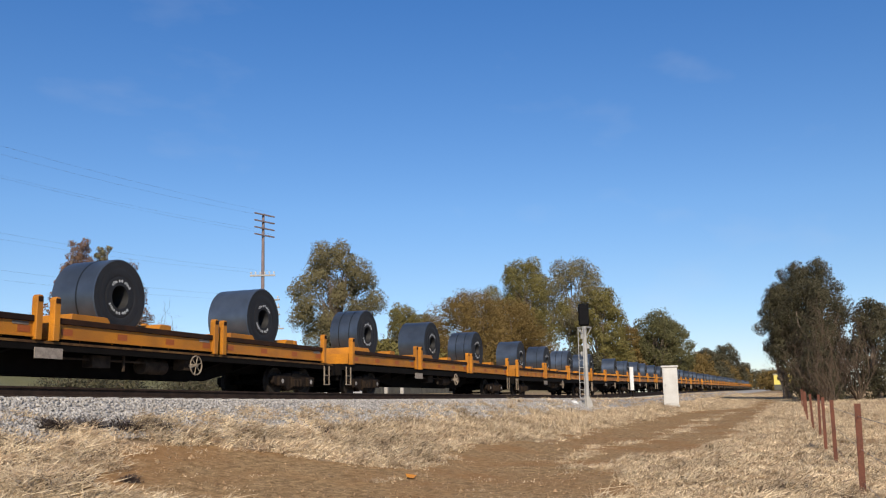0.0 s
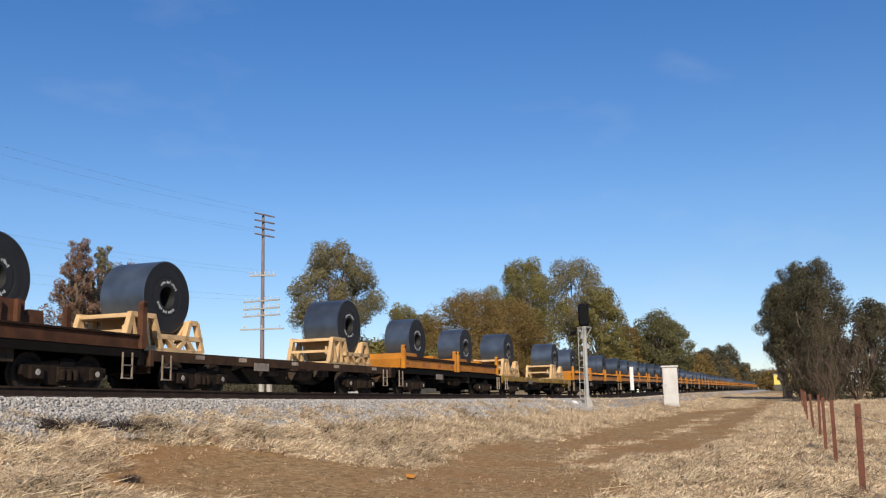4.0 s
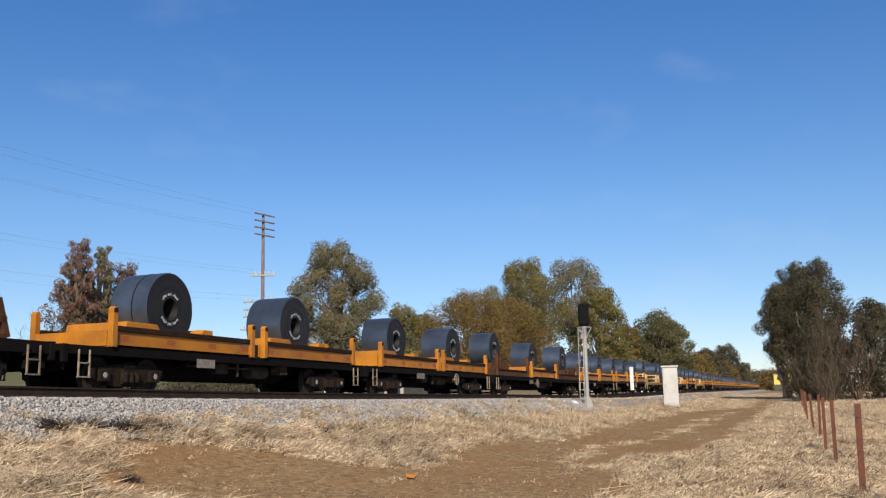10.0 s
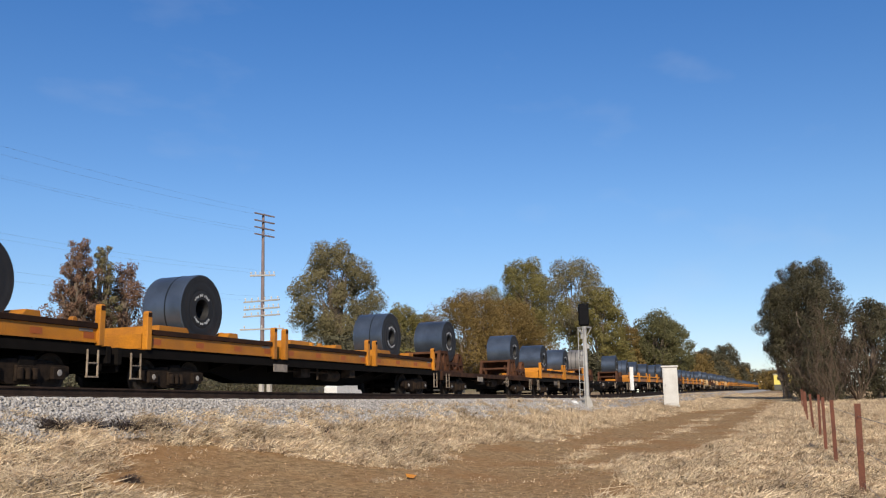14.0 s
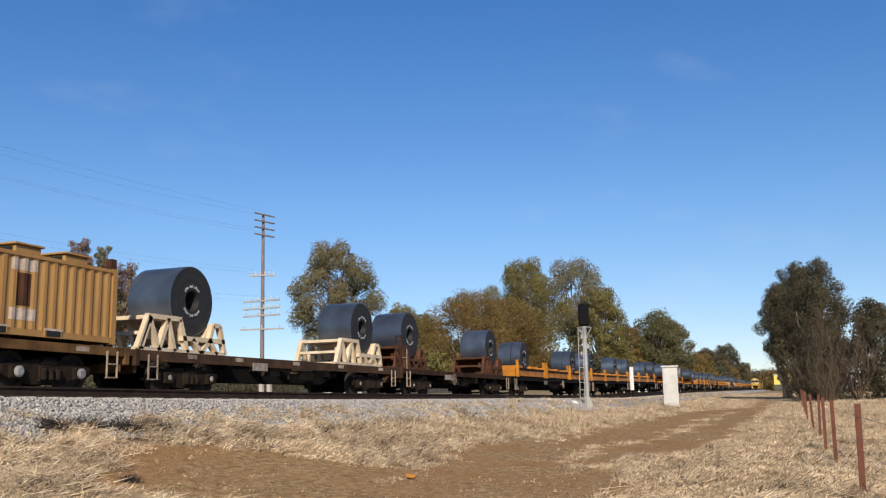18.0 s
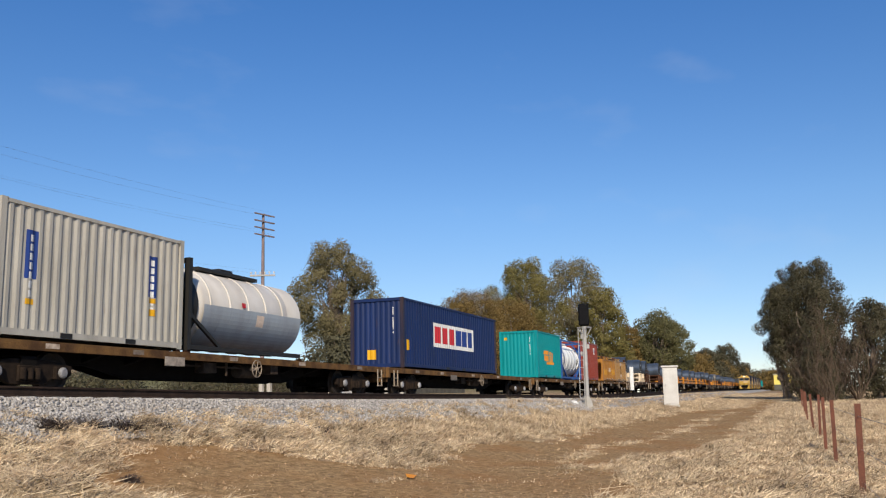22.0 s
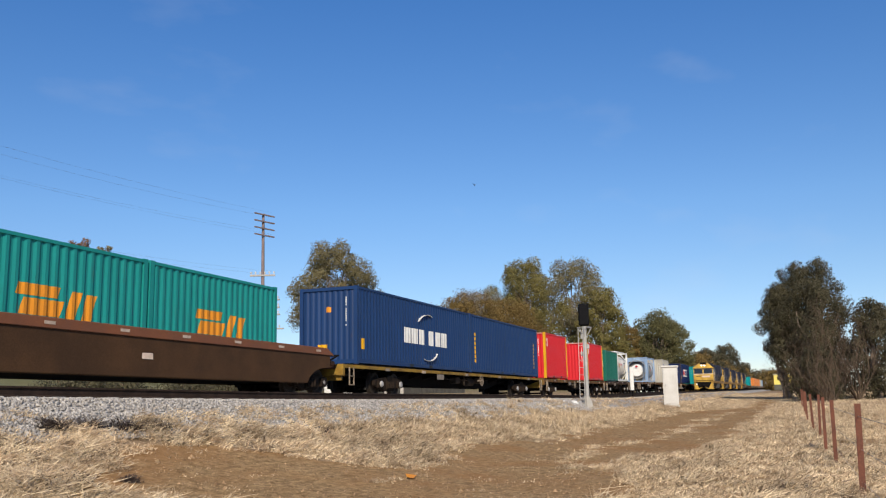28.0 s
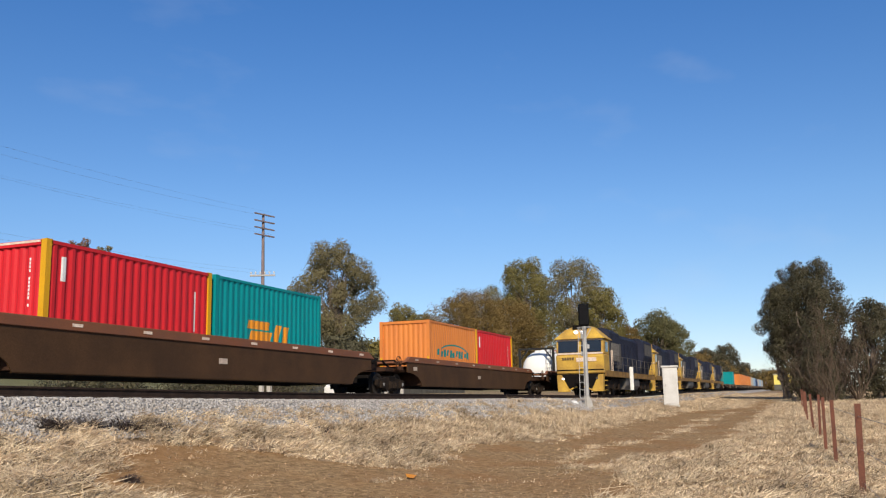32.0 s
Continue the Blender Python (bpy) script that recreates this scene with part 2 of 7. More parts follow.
def spread(prototypes, key, build, m):
    """A new thing from its builder, or a copy of the one already built under the same key."""
    if key in prototypes:
        return copy_thing(prototypes[key], m)
    prototypes[key] = build()
    prototypes[key].matrix_basis = m
    return prototypes[key]


PROTO = {}

# ---- rolling stock ----
DECK = 1.12


def wheelset_parts(bogie, hub=HUB):
    if "wheel" not in PROTO:
        PROTO["wheel"] = Shape().lathe([(0.09, -0.09), (0.10, -0.03), (0.30, -0.025), (0.36, -0.065), (0.455, -0.065), (0.46, 0.04), (0.485, 0.06), (0.485, 0.09), (0.37, 0.09), (0.32, 0.02), (0.09, 0.03)], 28, closed=True).mesh("wheel", WHEEL, smooth=0.5)
        PROTO["hub"] = Shape().lathe([(0.0, -0.07), (0.06, -0.07), (0.085, -0.05), (0.09, 0.0), (0.0, 0.0)], 14).mesh("axle_cap", hub, smooth=0.6)
        PROTO["pale_hub"] = Shape().lathe([(0.0, -0.13), (0.08, -0.13), (0.12, -0.10), (0.125, 0.0), (0.0, 0.0)], 14).mesh("axle_cap", CAP_PALE, smooth=0.6)
        PROTO["axle"] = Shape().lathe([(0.08, -0.8), (0.08, 0.8)], 10).mesh("axle", DIRTY_SHADED, smooth=True)
        s = Shape()
        s.prism([(-1.28, 0.42), (-1.28, 0.62), (-1.05, 0.66), (-0.55, 0.72), (-0.42, 0.74), (0.42, 0.74), (0.55, 0.72), (1.05, 0.66), (1.28, 0.62), (1.28, 0.42),
                 (1.12, 0.34), (0.78, 0.36), (0.45, 0.20), (-0.45, 0.20), (-0.78, 0.36), (-1.12, 0.34)][::-1], -0.07, 0.07)
        s.prism([(-0.30, 0.26), (-0.30, 0.60), (0.30, 0.60), (0.30, 0.26)][::-1], -0.14, -0.07)
        for x in (-0.2, 0, 0.2):
            s.lathe([(0.0, 0.25), (0.075, 0.25), (0.075, 0.5), (0.0, 0.5)], 10, "z", (x, -0.15, 0.05))
        for x in (-0.9, 0.9):
            s.box(x - 0.18, x + 0.18, -0.16, 0.07, 0.32, 0.60)
        PROTO["sideframe"] = s.mesh("sideframe", BOGIE, bevel=0.015)
        PROTO["bolster"] = Shape().box(-0.22, 0.22, -1.1, 1.1, 0.42, 0.80).box(-0.5, 0.5, -0.25, 0.25, 0.45, 0.86).box(-0.05, 0.05, -0.85, 0.85, 0.18, 0.28).mesh("bogie", DIRTY_SHADED, bevel=0.02)


def bogie_at(wagon, x, plain=False, caps=False):
    wheelset_parts(None)
    b = part("bogie", PROTO["bolster"], None, wagon, "dusty dark three-piece freight bogie", at=(x, 0, 0))
    for a in (-0.9, 0.9):
        for side in (-1, 1):
            w = part("wheel", PROTO["wheel"], None, b, at=(a, 0.79 * side, 0.465))
            w.rotation_euler.z = math.pi if side > 0 else 0
            if side < 0 and not plain:
                part("axle_cap", PROTO["pale_hub" if caps else "hub"], None, b, at=(a, -0.98 - 0.10, 0.465))
        if not plain:
            part("axle", PROTO["axle"], None, b, at=(a, 0, 0.465))
    for side in (-1, 1):
        f = part("sideframe", PROTO["sideframe"], None, b, at=(0, 0.98 * side, 0))
        if side > 0:
            f.rotation_euler.z = math.pi
    return b


def hand_wheel(wagon, x, z, material=HOOP, y=-1.30, r=0.25):
    s = Shape()
    n = 24
    for i in range(n):
        a, b = 2 * math.pi * i / n, 2 * math.pi * (i + 1) / n
        s.bar((r * math.cos(a), 0, r * math.sin(a)), (r * math.cos(b), 0, r * math.sin(b)), 0.018, sides=6)
    for i in range(3):
        a = math.pi * i / 3 + 0.3
        s.bar((-r * math.cos(a), 0, -r * math.sin(a)), (r * math.cos(a), 0, r * math.sin(a)), 0.016, sides=6)
    s.lathe([(0, -0.04), (0.05, -0.04), (0.05, 0.22), (0, 0.22)], 10)
    return part("hand_brake_wheel", s, material, wagon, "pale spoked hand brake wheel", at=(x, y, z))


def hoop(wagon, x, material=HOOP, y=-1.27, top=1.02, low=0.40):
    s = Shape()
    for dx in (-0.17, 0.17):
        s.bar((dx, 0, low), (dx, 0, top), 0.045, 0.02)
    s.bar((-0.19, 0, low), (0.19, 0, low), 0.06, 0.03)
    s.bar((-0.17, 0, (low + top) / 2), (0.17, 0, (low + top) / 2), 0.02, sides=6)
    return part("step", s, material, wagon, "pale steel shunter's step", at=(x, y, 0))


def coupler(wagon, x, way):
    s = Shape().box(0, 0.45 * way, -0.09, 0.09, 0.74, 0.92).box(0.40 * way, 0.66 * way, -0.17, 0.14, 0.70, 0.98).box(-0.05, 0.08 * way, -0.2, 0.2, 0.68, 1.0)
    s.bar((0.1 * way, 0.3, 0.75), (0.75 * way, 0.22, 0.45), 0.035, sides=6)
    return part("coupler", s, DIRTY_SHADED, wagon, bevel=0.02, at=(x, 0, 0))


def flat_wagon(length, bogies, sill=BROWN, wheel_x=None, label="", skeletal=False, plates=True, hoops=HOOP, plain=False, caps=False, edge=False, slim=False, stand=False):
    """A bogie flat wagon with its base at the rail: sills, cross members, bogies, steps, brake gear."""
    h = length / 2
    w = tagged(new("flat_wagon"), label or "brown bogie flat wagon with dark underframe", "freight wagon", "wagons of the departing train")
    for side in (-1, 1):
        s = Shape()
        y = 1.18 * side
        lo, hi = (1.0, DECK) if slim else (0.92, DECK) if not skeletal else (0.86, DECK)
        s.box(-h, h, min(y, y + 0.05 * side), max(y, y + 0.05 * side), lo, hi)
        for z in (lo, hi - 0.02):
            s.box(-h, h, min(y, y - 0.10 * side), max(y, y - 0.10 * side), z, z + 0.02)
        for i in range(int(length / 1.5)):
            x = -h + 0.7 + i * 1.5
            s.box(x, x + 0.05, y - 0.06 if side > 0 else y, y if side > 0 else y + 0.06, lo, hi - 0.03)
        part("side_sill", s, sill, w)
        if edge:
            a, b = sorted((1.21 * side, 1.245 * side))
            part("deck_edge", Shape().box(-h + 0.05, h - 0.05, a, b, DECK - 0.06, DECK - 0.01), SILL_RUST, w, "rusty worn deck edge")
    if stand:
        s = Shape()
        for y in (-1.16, -0.92):
            s.bar((-h + 0.08, y, DECK), (-h + 0.08, y, DECK + 1.35), 0.06, 0.05)
        for z in (0.5, 0.95, 1.32):
            s.bar((-h + 0.08, -1.16, DECK + z), (-h + 0.08, -0.92, DECK + z), 0.05)
        part("brake_stand", s, RUST_SILL, w, "upright rusty brake stand at the wagon end")
        s = Shape().bar((-h + 0.55, -1.2, DECK), (-h + 0.55, -1.2, DECK + 0.8), 0.020, sides=6).bar((-h + 0.12, -1.2, DECK + 0.45), (-h + 0.55, -1.2, DECK + 0.45), 0.02, sides=6)
        part("grab_rail", s, HOOP, w, "pale grab rail")
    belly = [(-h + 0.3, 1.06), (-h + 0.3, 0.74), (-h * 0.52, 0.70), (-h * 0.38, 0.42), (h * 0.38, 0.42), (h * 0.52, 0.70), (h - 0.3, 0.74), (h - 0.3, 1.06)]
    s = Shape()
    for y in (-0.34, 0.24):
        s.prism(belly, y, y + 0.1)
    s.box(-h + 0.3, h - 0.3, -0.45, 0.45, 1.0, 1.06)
    part("centre_sill", s, DIRTY_SHADED, w)
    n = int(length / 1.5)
    me = PROTO.setdefault("cross_member", Shape().cross([(-1.16, 1.08), (-1.16, 0.98), (-0.36, 0.76), (0.36, 0.76), (1.16, 0.98), (1.16, 1.08)], -0.06, 0.06).mesh("cross_member", DIRTY_SHADED))
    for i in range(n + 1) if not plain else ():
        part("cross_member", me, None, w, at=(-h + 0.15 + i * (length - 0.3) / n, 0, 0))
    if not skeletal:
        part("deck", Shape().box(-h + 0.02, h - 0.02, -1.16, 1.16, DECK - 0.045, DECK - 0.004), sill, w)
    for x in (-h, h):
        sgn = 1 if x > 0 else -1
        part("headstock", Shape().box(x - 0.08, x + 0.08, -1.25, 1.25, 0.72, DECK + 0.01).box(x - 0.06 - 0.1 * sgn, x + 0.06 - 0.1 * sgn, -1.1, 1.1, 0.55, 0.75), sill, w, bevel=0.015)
        coupler(w, x + 0.08 * sgn, sgn)
        for k in (0.55,):
            hoop(w, x - k * sgn, hoops)
            part("step", hoop_copy(hoops), None, w, at=(x - k * sgn, 1.27, 0))
    for x in bogies:
        bogie_at(w, x, plain, caps)
    s = Shape()
    s.lathe([(0, -0.45), (0.2, -0.45), (0.2, 0.45), (0, 0.45)], 14, "x", (1.0, -0.75, 0.72))
    s.box(-1.4, -0.8, -1.0, -0.7, 0.62, 0.9)
    s.bar((-2.6, -0.9, 0.8), (0.6, -0.9, 0.8), 0.03, sides=6)
    s.bar((-0.4, -1.05, 0.55), (-0.4, -1.05, 1.0), 0.05)
    s.box(1.9, 2.3, -1.1, -0.75, 0.66, 0.94)
    part("brake_gear", s, GEAR, w)
    if wheel_x is not None:
        hand_wheel(w, wheel_x, 0.78, hoops)
    if plates:
        part("number_plate", Shape().box(-0.40, 0.40, -1.262, -1.245, 0.74, 0.97), WAGON_PLATE, w, "grimy plate with worn marks", at=(-h * 0.30, 0, 0))
        for k, x in enumerate((-0.72, -0.45, -0.05, 0.33, 0.74)) if not plain and sill not in (SILL_SHADED, RUST_SILL) else ():
            part("sill_patch", PROTO.setdefault("sill_patch", Shape().box(-0.20, 0.20, -1.236, -1.231, 0.97, 1.08).mesh("sill_patch", SILL_LABEL)), None, w, "pale worn label on the sill", at=(x * h + 0.1 * k, 0, 0))
    return w


def hoop_copy(material):
    key = ("hoop", material.name)
    if key not in PROTO:
        s = Shape()
        for dx in (-0.17, 0.17):
            s.bar((dx, 0, 0.40), (dx, 0, 1.02), 0.045, 0.02)
        s.bar((-0.19, 0, 0.40), (0.19, 0, 0.40), 0.06, 0.03)
        PROTO[key] = s.mesh("step", material)
    return PROTO[key]


def coil_frame(brown=False):
    """A 20-foot coil frame: deep side beams between corner posts, wedge blocks across for the coil."""
    c = RUST if brown else YELLOW
    f = tagged(new("coil_flatrack"), "rusty brown steel coil flat rack with tall posts" if brown else "yellow steel coil flat rack with corner posts and deep side beams", "flat rack", "coil flat racks on the train")
    L = 3.03
    top, low = (0.385, 0.075) if not brown else (0.30, 0.02)
    for side in (-1, 1):
        y = 1.20 * side
        s = Shape()
        a, b = sorted((y, y - 0.02 * side))
        s.box(-L + 0.16, L - 0.16, a, b, low, top)
        a, b = sorted((y + 0.045 * side, y - 0.12 * side))
        s.box(-L + 0.16, L - 0.16, a, b, low - 0.015, low + 0.012)
        for i in range(5):
            x = -L + 0.9 + i * 1.05
            s.box(x, x + 0.03, min(y - 0.022 * side, y - 0.1 * side), max(y - 0.022 * side, y - 0.1 * side), 0.03, top - 0.02)
        part("side_beam", s, c, f)
        a, b = sorted((y + 0.05 * side, y - 0.13 * side))
        part("rubbing_strip", Shape().box(-L + 0.17, L - 0.17, a, b, top + 0.002, top + (0.135 if not brown else 0.06)), BEAM_TOP, f, "dark rusty strip along the beam top", bevel=0.012)
        # This rail's near-black stands in for the shade below the beam.
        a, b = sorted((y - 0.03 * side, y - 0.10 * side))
        part("bottom_rail", Shape().box(-L + 0.17, L - 0.17, a, b, 0.0, low + 0.02), SILL_SHADED, f, "dark rail under the beam")
        for x in (-L + 0.08, L - 0.08):
            hgt = 0.92 if not brown else 1.15
            s = Shape().prism([(x - 0.09, 0.0), (x + 0.09, 0.0), (x + 0.09, hgt - 0.02), (x + 0.055, hgt + 0.045), (x - 0.055, hgt + 0.045), (x - 0.09, hgt - 0.02)], y - 0.10, y + 0.06)
            ob = part("post", s, c, f, bevel=0.012)
            if side < 0:
                part("lug", PROTO.setdefault("lug", Shape().box(-0.07, 0.07, -0.012, 0.0, 0, 0.11).mesh("lug", BEAM_TOP, bevel=0.006)), None, ob, "rusty worn lug", at=(x, y - 0.10, hgt - 0.10))
        if not brown:
            a, b = sorted((y + 0.004 * side, y + 0.008 * side))
            for x in (-2.55, -0.75, 1.05, 2.62) if side < 0 else ():
                part("orange_patch", PROTO.setdefault("orange_patch", Shape().box(-0.17, 0.17, a, b, 0.15, 0.29).mesh("orange_patch", ORANGE_PATCH)), None, f, "square orange mark", at=(x, 0, 0))
            a, b = sorted((y + 0.004 * side, y + 0.009 * side))
            part("label_panel", Shape().box(2.30, 2.74, a, b, 0.305, 0.375), WAGON_PLATE, f, "worn pale label")
    for x in (-L + 0.08, L - 0.08):
        part("end_beam", Shape().box(x - 0.06, x + 0.06, -1.10, 1.10, 0.04, top + 0.02), c, f)
    part("floor_beams", Shape().box(-L + 0.15, L - 0.15, -0.5, -0.3, 0.0, 0.16).box(-L + 0.15, L - 0.15, 0.3, 0.5, 0.0, 0.16), c, f)
    xs = (-0.95, 0.95) if not brown else (-1.4 - 0.95, -1.4 + 0.95)
    for i, x in enumerate(xs):
        k = 1 if i == 0 else -1
        back = 1.30 if i == 0 and not brown else 0.55
        s = Shape().prism([(x - back * k, 0.10), (x - (back - 0.10) * k, 0.69), (x - 0.05 * k, 0.69), (x + 0.45 * k, 0.14)][::k], -0.95, 0.95)
        part("wedge_block", s, c, f, bevel=0.01)
    if brown:
        s = Shape()
        for i in range(5):
            s.box(-2.9 + i * 0.5, -2.82 + i * 0.5, -1.14, -1.02, 0.30, 0.86)
        s.box(-2.95, -0.6, -1.02, -0.98, 0.32, 0.86).box(-2.95, -0.6, 0.98, 1.02, 0.32, 0.86)
        part("stake_panel", s, c, f)
    return f


def cradle(c, label):
    """A trussed trestle cradle, about 3 m long: a taller rear bench, a lower rail, a short front bench."""
    squeeze = 1.0 if c is CREAM_PALE else 0.68

    def fitted(s):
        s.v = [(-0.2 + (x + 0.2) * squeeze if x < -0.2 else x, y, z) for x, y, z in s.v]
        return s

    f = tagged(new("coil_cradle"), label, "coil cradle", "coil cradles on the train")
    for side in (-1, 1):
        y = 0.82 * side
        s = Shape()
        for p, q in (((-1.85, 0.05), (-1.45, 0.92)), ((-1.5, 0.92), (-0.15, 0.92)), ((-0.2, 0.92), (0.15, 0.05)), ((-1.45, 0.9), (-1.05, 0.05)), ((-1.05, 0.05), (-0.7, 0.9)), ((-0.7, 0.9), (-0.4, 0.05)),
                     ((-1.85, 0.05), (1.85, 0.05)), ((-0.1, 0.42), (1.85, 0.42)), ((0.35, 0.42), (0.75, 0.05)), ((0.75, 0.05), (1.15, 0.42)), ((1.15, 0.42), (1.5, 0.05)),
                     ((1.15, 0.42), (1.3, 0.86)), ((1.3, 0.86), (1.62, 0.86)), ((1.62, 0.86), (1.9, 0.05)), ((-1.4, 0.9), (-1.75, 0.05))):
            s.bar((p[0], y, p[1]), (q[0], y, q[1]), 0.145, 0.13)
        part("truss", fitted(s), c, f)
    s = Shape()
    for x, z in ((-1.45, 0.90), (-0.25, 0.90), (1.3, 0.84), (1.62, 0.84), (-1.85, 0.06), (1.85, 0.06)):
        s.bar((x, -0.82, z), (x, 0.82, z), 0.10)
    part("cross_bars", fitted(s), c, f)
    part("bench_plank", fitted(Shape().prism([(-1.42, 0.84), (-0.34, 0.84), (-0.34, 0.92), (-1.42, 0.92)], -0.76, 0.76)), c, f)
    part("rest_plate", Shape().prism([(-0.30, 0.86), (0.12, 0.28), (0.20, 0.33), (-0.20, 0.90)], -0.74, 0.74), c, f)
    part("inner_board", fitted(Shape().prism([(-1.30, 0.36), (-0.25, 0.36), (-0.25, 0.66), (-1.30, 0.66)], -0.55, -0.48)), c, f)
    part("front_plate", Shape().prism([(0.92, 0.33), (1.0, 0.28), (1.36, 0.80), (1.28, 0.85)], -0.74, 0.74), c, f)
    part("end_rail", fitted(Shape().bar((-1.64, -0.80, 0.48), (-1.64, 0.80, 0.48), 0.09)), c, f)
    return f


def coil(kind=0, r=0.88, w=1.30):
    """A coil of strip steel, its axis across the train, with straps and stencilled marks round the bore."""
    material = COIL_PALE if kind == 3 else COIL
    c = tagged(new("steel_coil"), "dusty grey steel coil bound with three straps" if kind == 3 else
               "dark blue-grey steel coil with thin straps" if kind in (1, 2) else "dark blue-grey rolled steel coil, eye to the side", "steel coil", "steel coils on the train")
    k = w / 2
    s = Shape().lathe([(r - 0.03, -k), (r, -k + 0.02), (r, k - 0.02), (r - 0.03, k)], 56)
    part("outer_wrap", s, material, c, smooth=0.5)
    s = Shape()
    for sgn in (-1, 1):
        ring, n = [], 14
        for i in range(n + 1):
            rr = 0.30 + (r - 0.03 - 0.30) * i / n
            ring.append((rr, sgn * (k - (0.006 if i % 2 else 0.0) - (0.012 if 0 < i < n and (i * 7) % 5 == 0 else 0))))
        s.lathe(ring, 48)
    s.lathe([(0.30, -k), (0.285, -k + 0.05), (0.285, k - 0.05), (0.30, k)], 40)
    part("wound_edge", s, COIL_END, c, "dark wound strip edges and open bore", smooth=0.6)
    for y in {0: (), 1: (-0.12,), 2: (-0.25, 0.2), 3: (-0.35, 0.0, 0.35)}[kind]:
        s = Shape().lathe([(r + 0.001, y - 0.02), (r + 0.008, y - 0.018), (r + 0.008, y + 0.018), (r + 0.001, y + 0.02)], 48)
        part("strap", s, STRAP, c, "dark steel strap", smooth=0.5)
    if kind != 3:
        s = Shape()
        for base, n in ((92, 14), (262, 15)):
            for i in range(n):
                if i in (5, 9):
                    continue
                a0, a1 = radians(base - 52 + i * 7.4), radians(base - 52 + i * 7.4 + (5.6 if i % 3 else 4.4))
                r0, r1 = 0.37 + 0.012 * (i % 2), 0.455 - 0.014 * (i * 5 % 3)
                s.add([(r0 * math.cos(a0), -k - 0.006, r0 * math.sin(a0)), (r1 * math.cos(a0), -k - 0.006, r1 * math.sin(a0)),
                       (r1 * math.cos(a1), -k - 0.006, r1 * math.sin(a1)), (r0 * math.cos(a1), -k - 0.006, r0 * math.sin(a1))], [(0, 1, 2, 3)])
        tagged(part("stencilled_marks", s, STENCIL, c), "white stencilled marks round the bore", kind="stuff")
    return c


def load_coil(s, wagon_s, half, z, kind=0, r=0.88, w=1.30):
    c = spread(PROTO, ("coil", kind, r, w), lambda: coil(kind, r, w), Matrix())
    # the winding of each coil is turned a little its own way
    carry(c, pose(s - wagon_s, 0, z, 0, [0, 4, -3, 8][int(abs(s)) % 4], 0), wagon_s, half)


def add_wagon(rear, front, key, bogie_in=2.3, **kw):
    """A wagon from rear to front (metres along the train)."""
    length = round(front - rear, 1)
    s = (rear + front) / 2
    half = length / 2 - bogie_in
    kk = ("wagon", key, length)
    w = spread(PROTO, kk, lambda: flat_wagon(length, (-half, half), **kw), Matrix())
    carry(w, Matrix(), s, half)
    return s, half


def frames_on(s, half, rears, coils, brown=(), lift=0.0):
    for i, r in enumerate(rears):
        f = spread(PROTO, ("frame", i in brown), lambda: coil_frame(i in brown), Matrix())
        carry(f, pose(r + 3.04 - s, 0, DECK + 0.004, 0, 0, 180 if i in brown and i > 1 else 0), s, half)
    for x, kind in coils:
        on_brown = any(i in brown and r < x < r + 6.1 for i, r in enumerate(rears))
        load_coil(x, s, half, DECK + 1.20 + lift + (0.16 if on_brown else 0), kind, 0.97 + 0.02 * ((int(x * 7) % 3) - 1), 1.08 if x in (196.0, 202.45) else [1.30, 1.18, 1.42][int(x * 3) % 3])


# where the hand wheel sits on each wagon, by its rear end; some have none on this side
HAND_WHEELS = {307.3: 2.14, 192.2: 2.35, 156.3: -1.89, 141.4: 2.01, 90.5: -1.49, 256.5: None, 286.6: None, 177.4: None, 126.2: None, 54.2: None, 34.7: None}
# how much higher the coils lie on some wagons
COIL_LIFT = {286.6: 0.14, 256.5: 0.13, 54.2: 0.11, 34.7: 0.08, 307.3: 0.09, 327.9: 0.09, 156.3: 0.09, 90.5: 0.06}
YEL = dict(sill=SILL_SHADED, label="bogie flat wagon with dark underframe and pale steps")
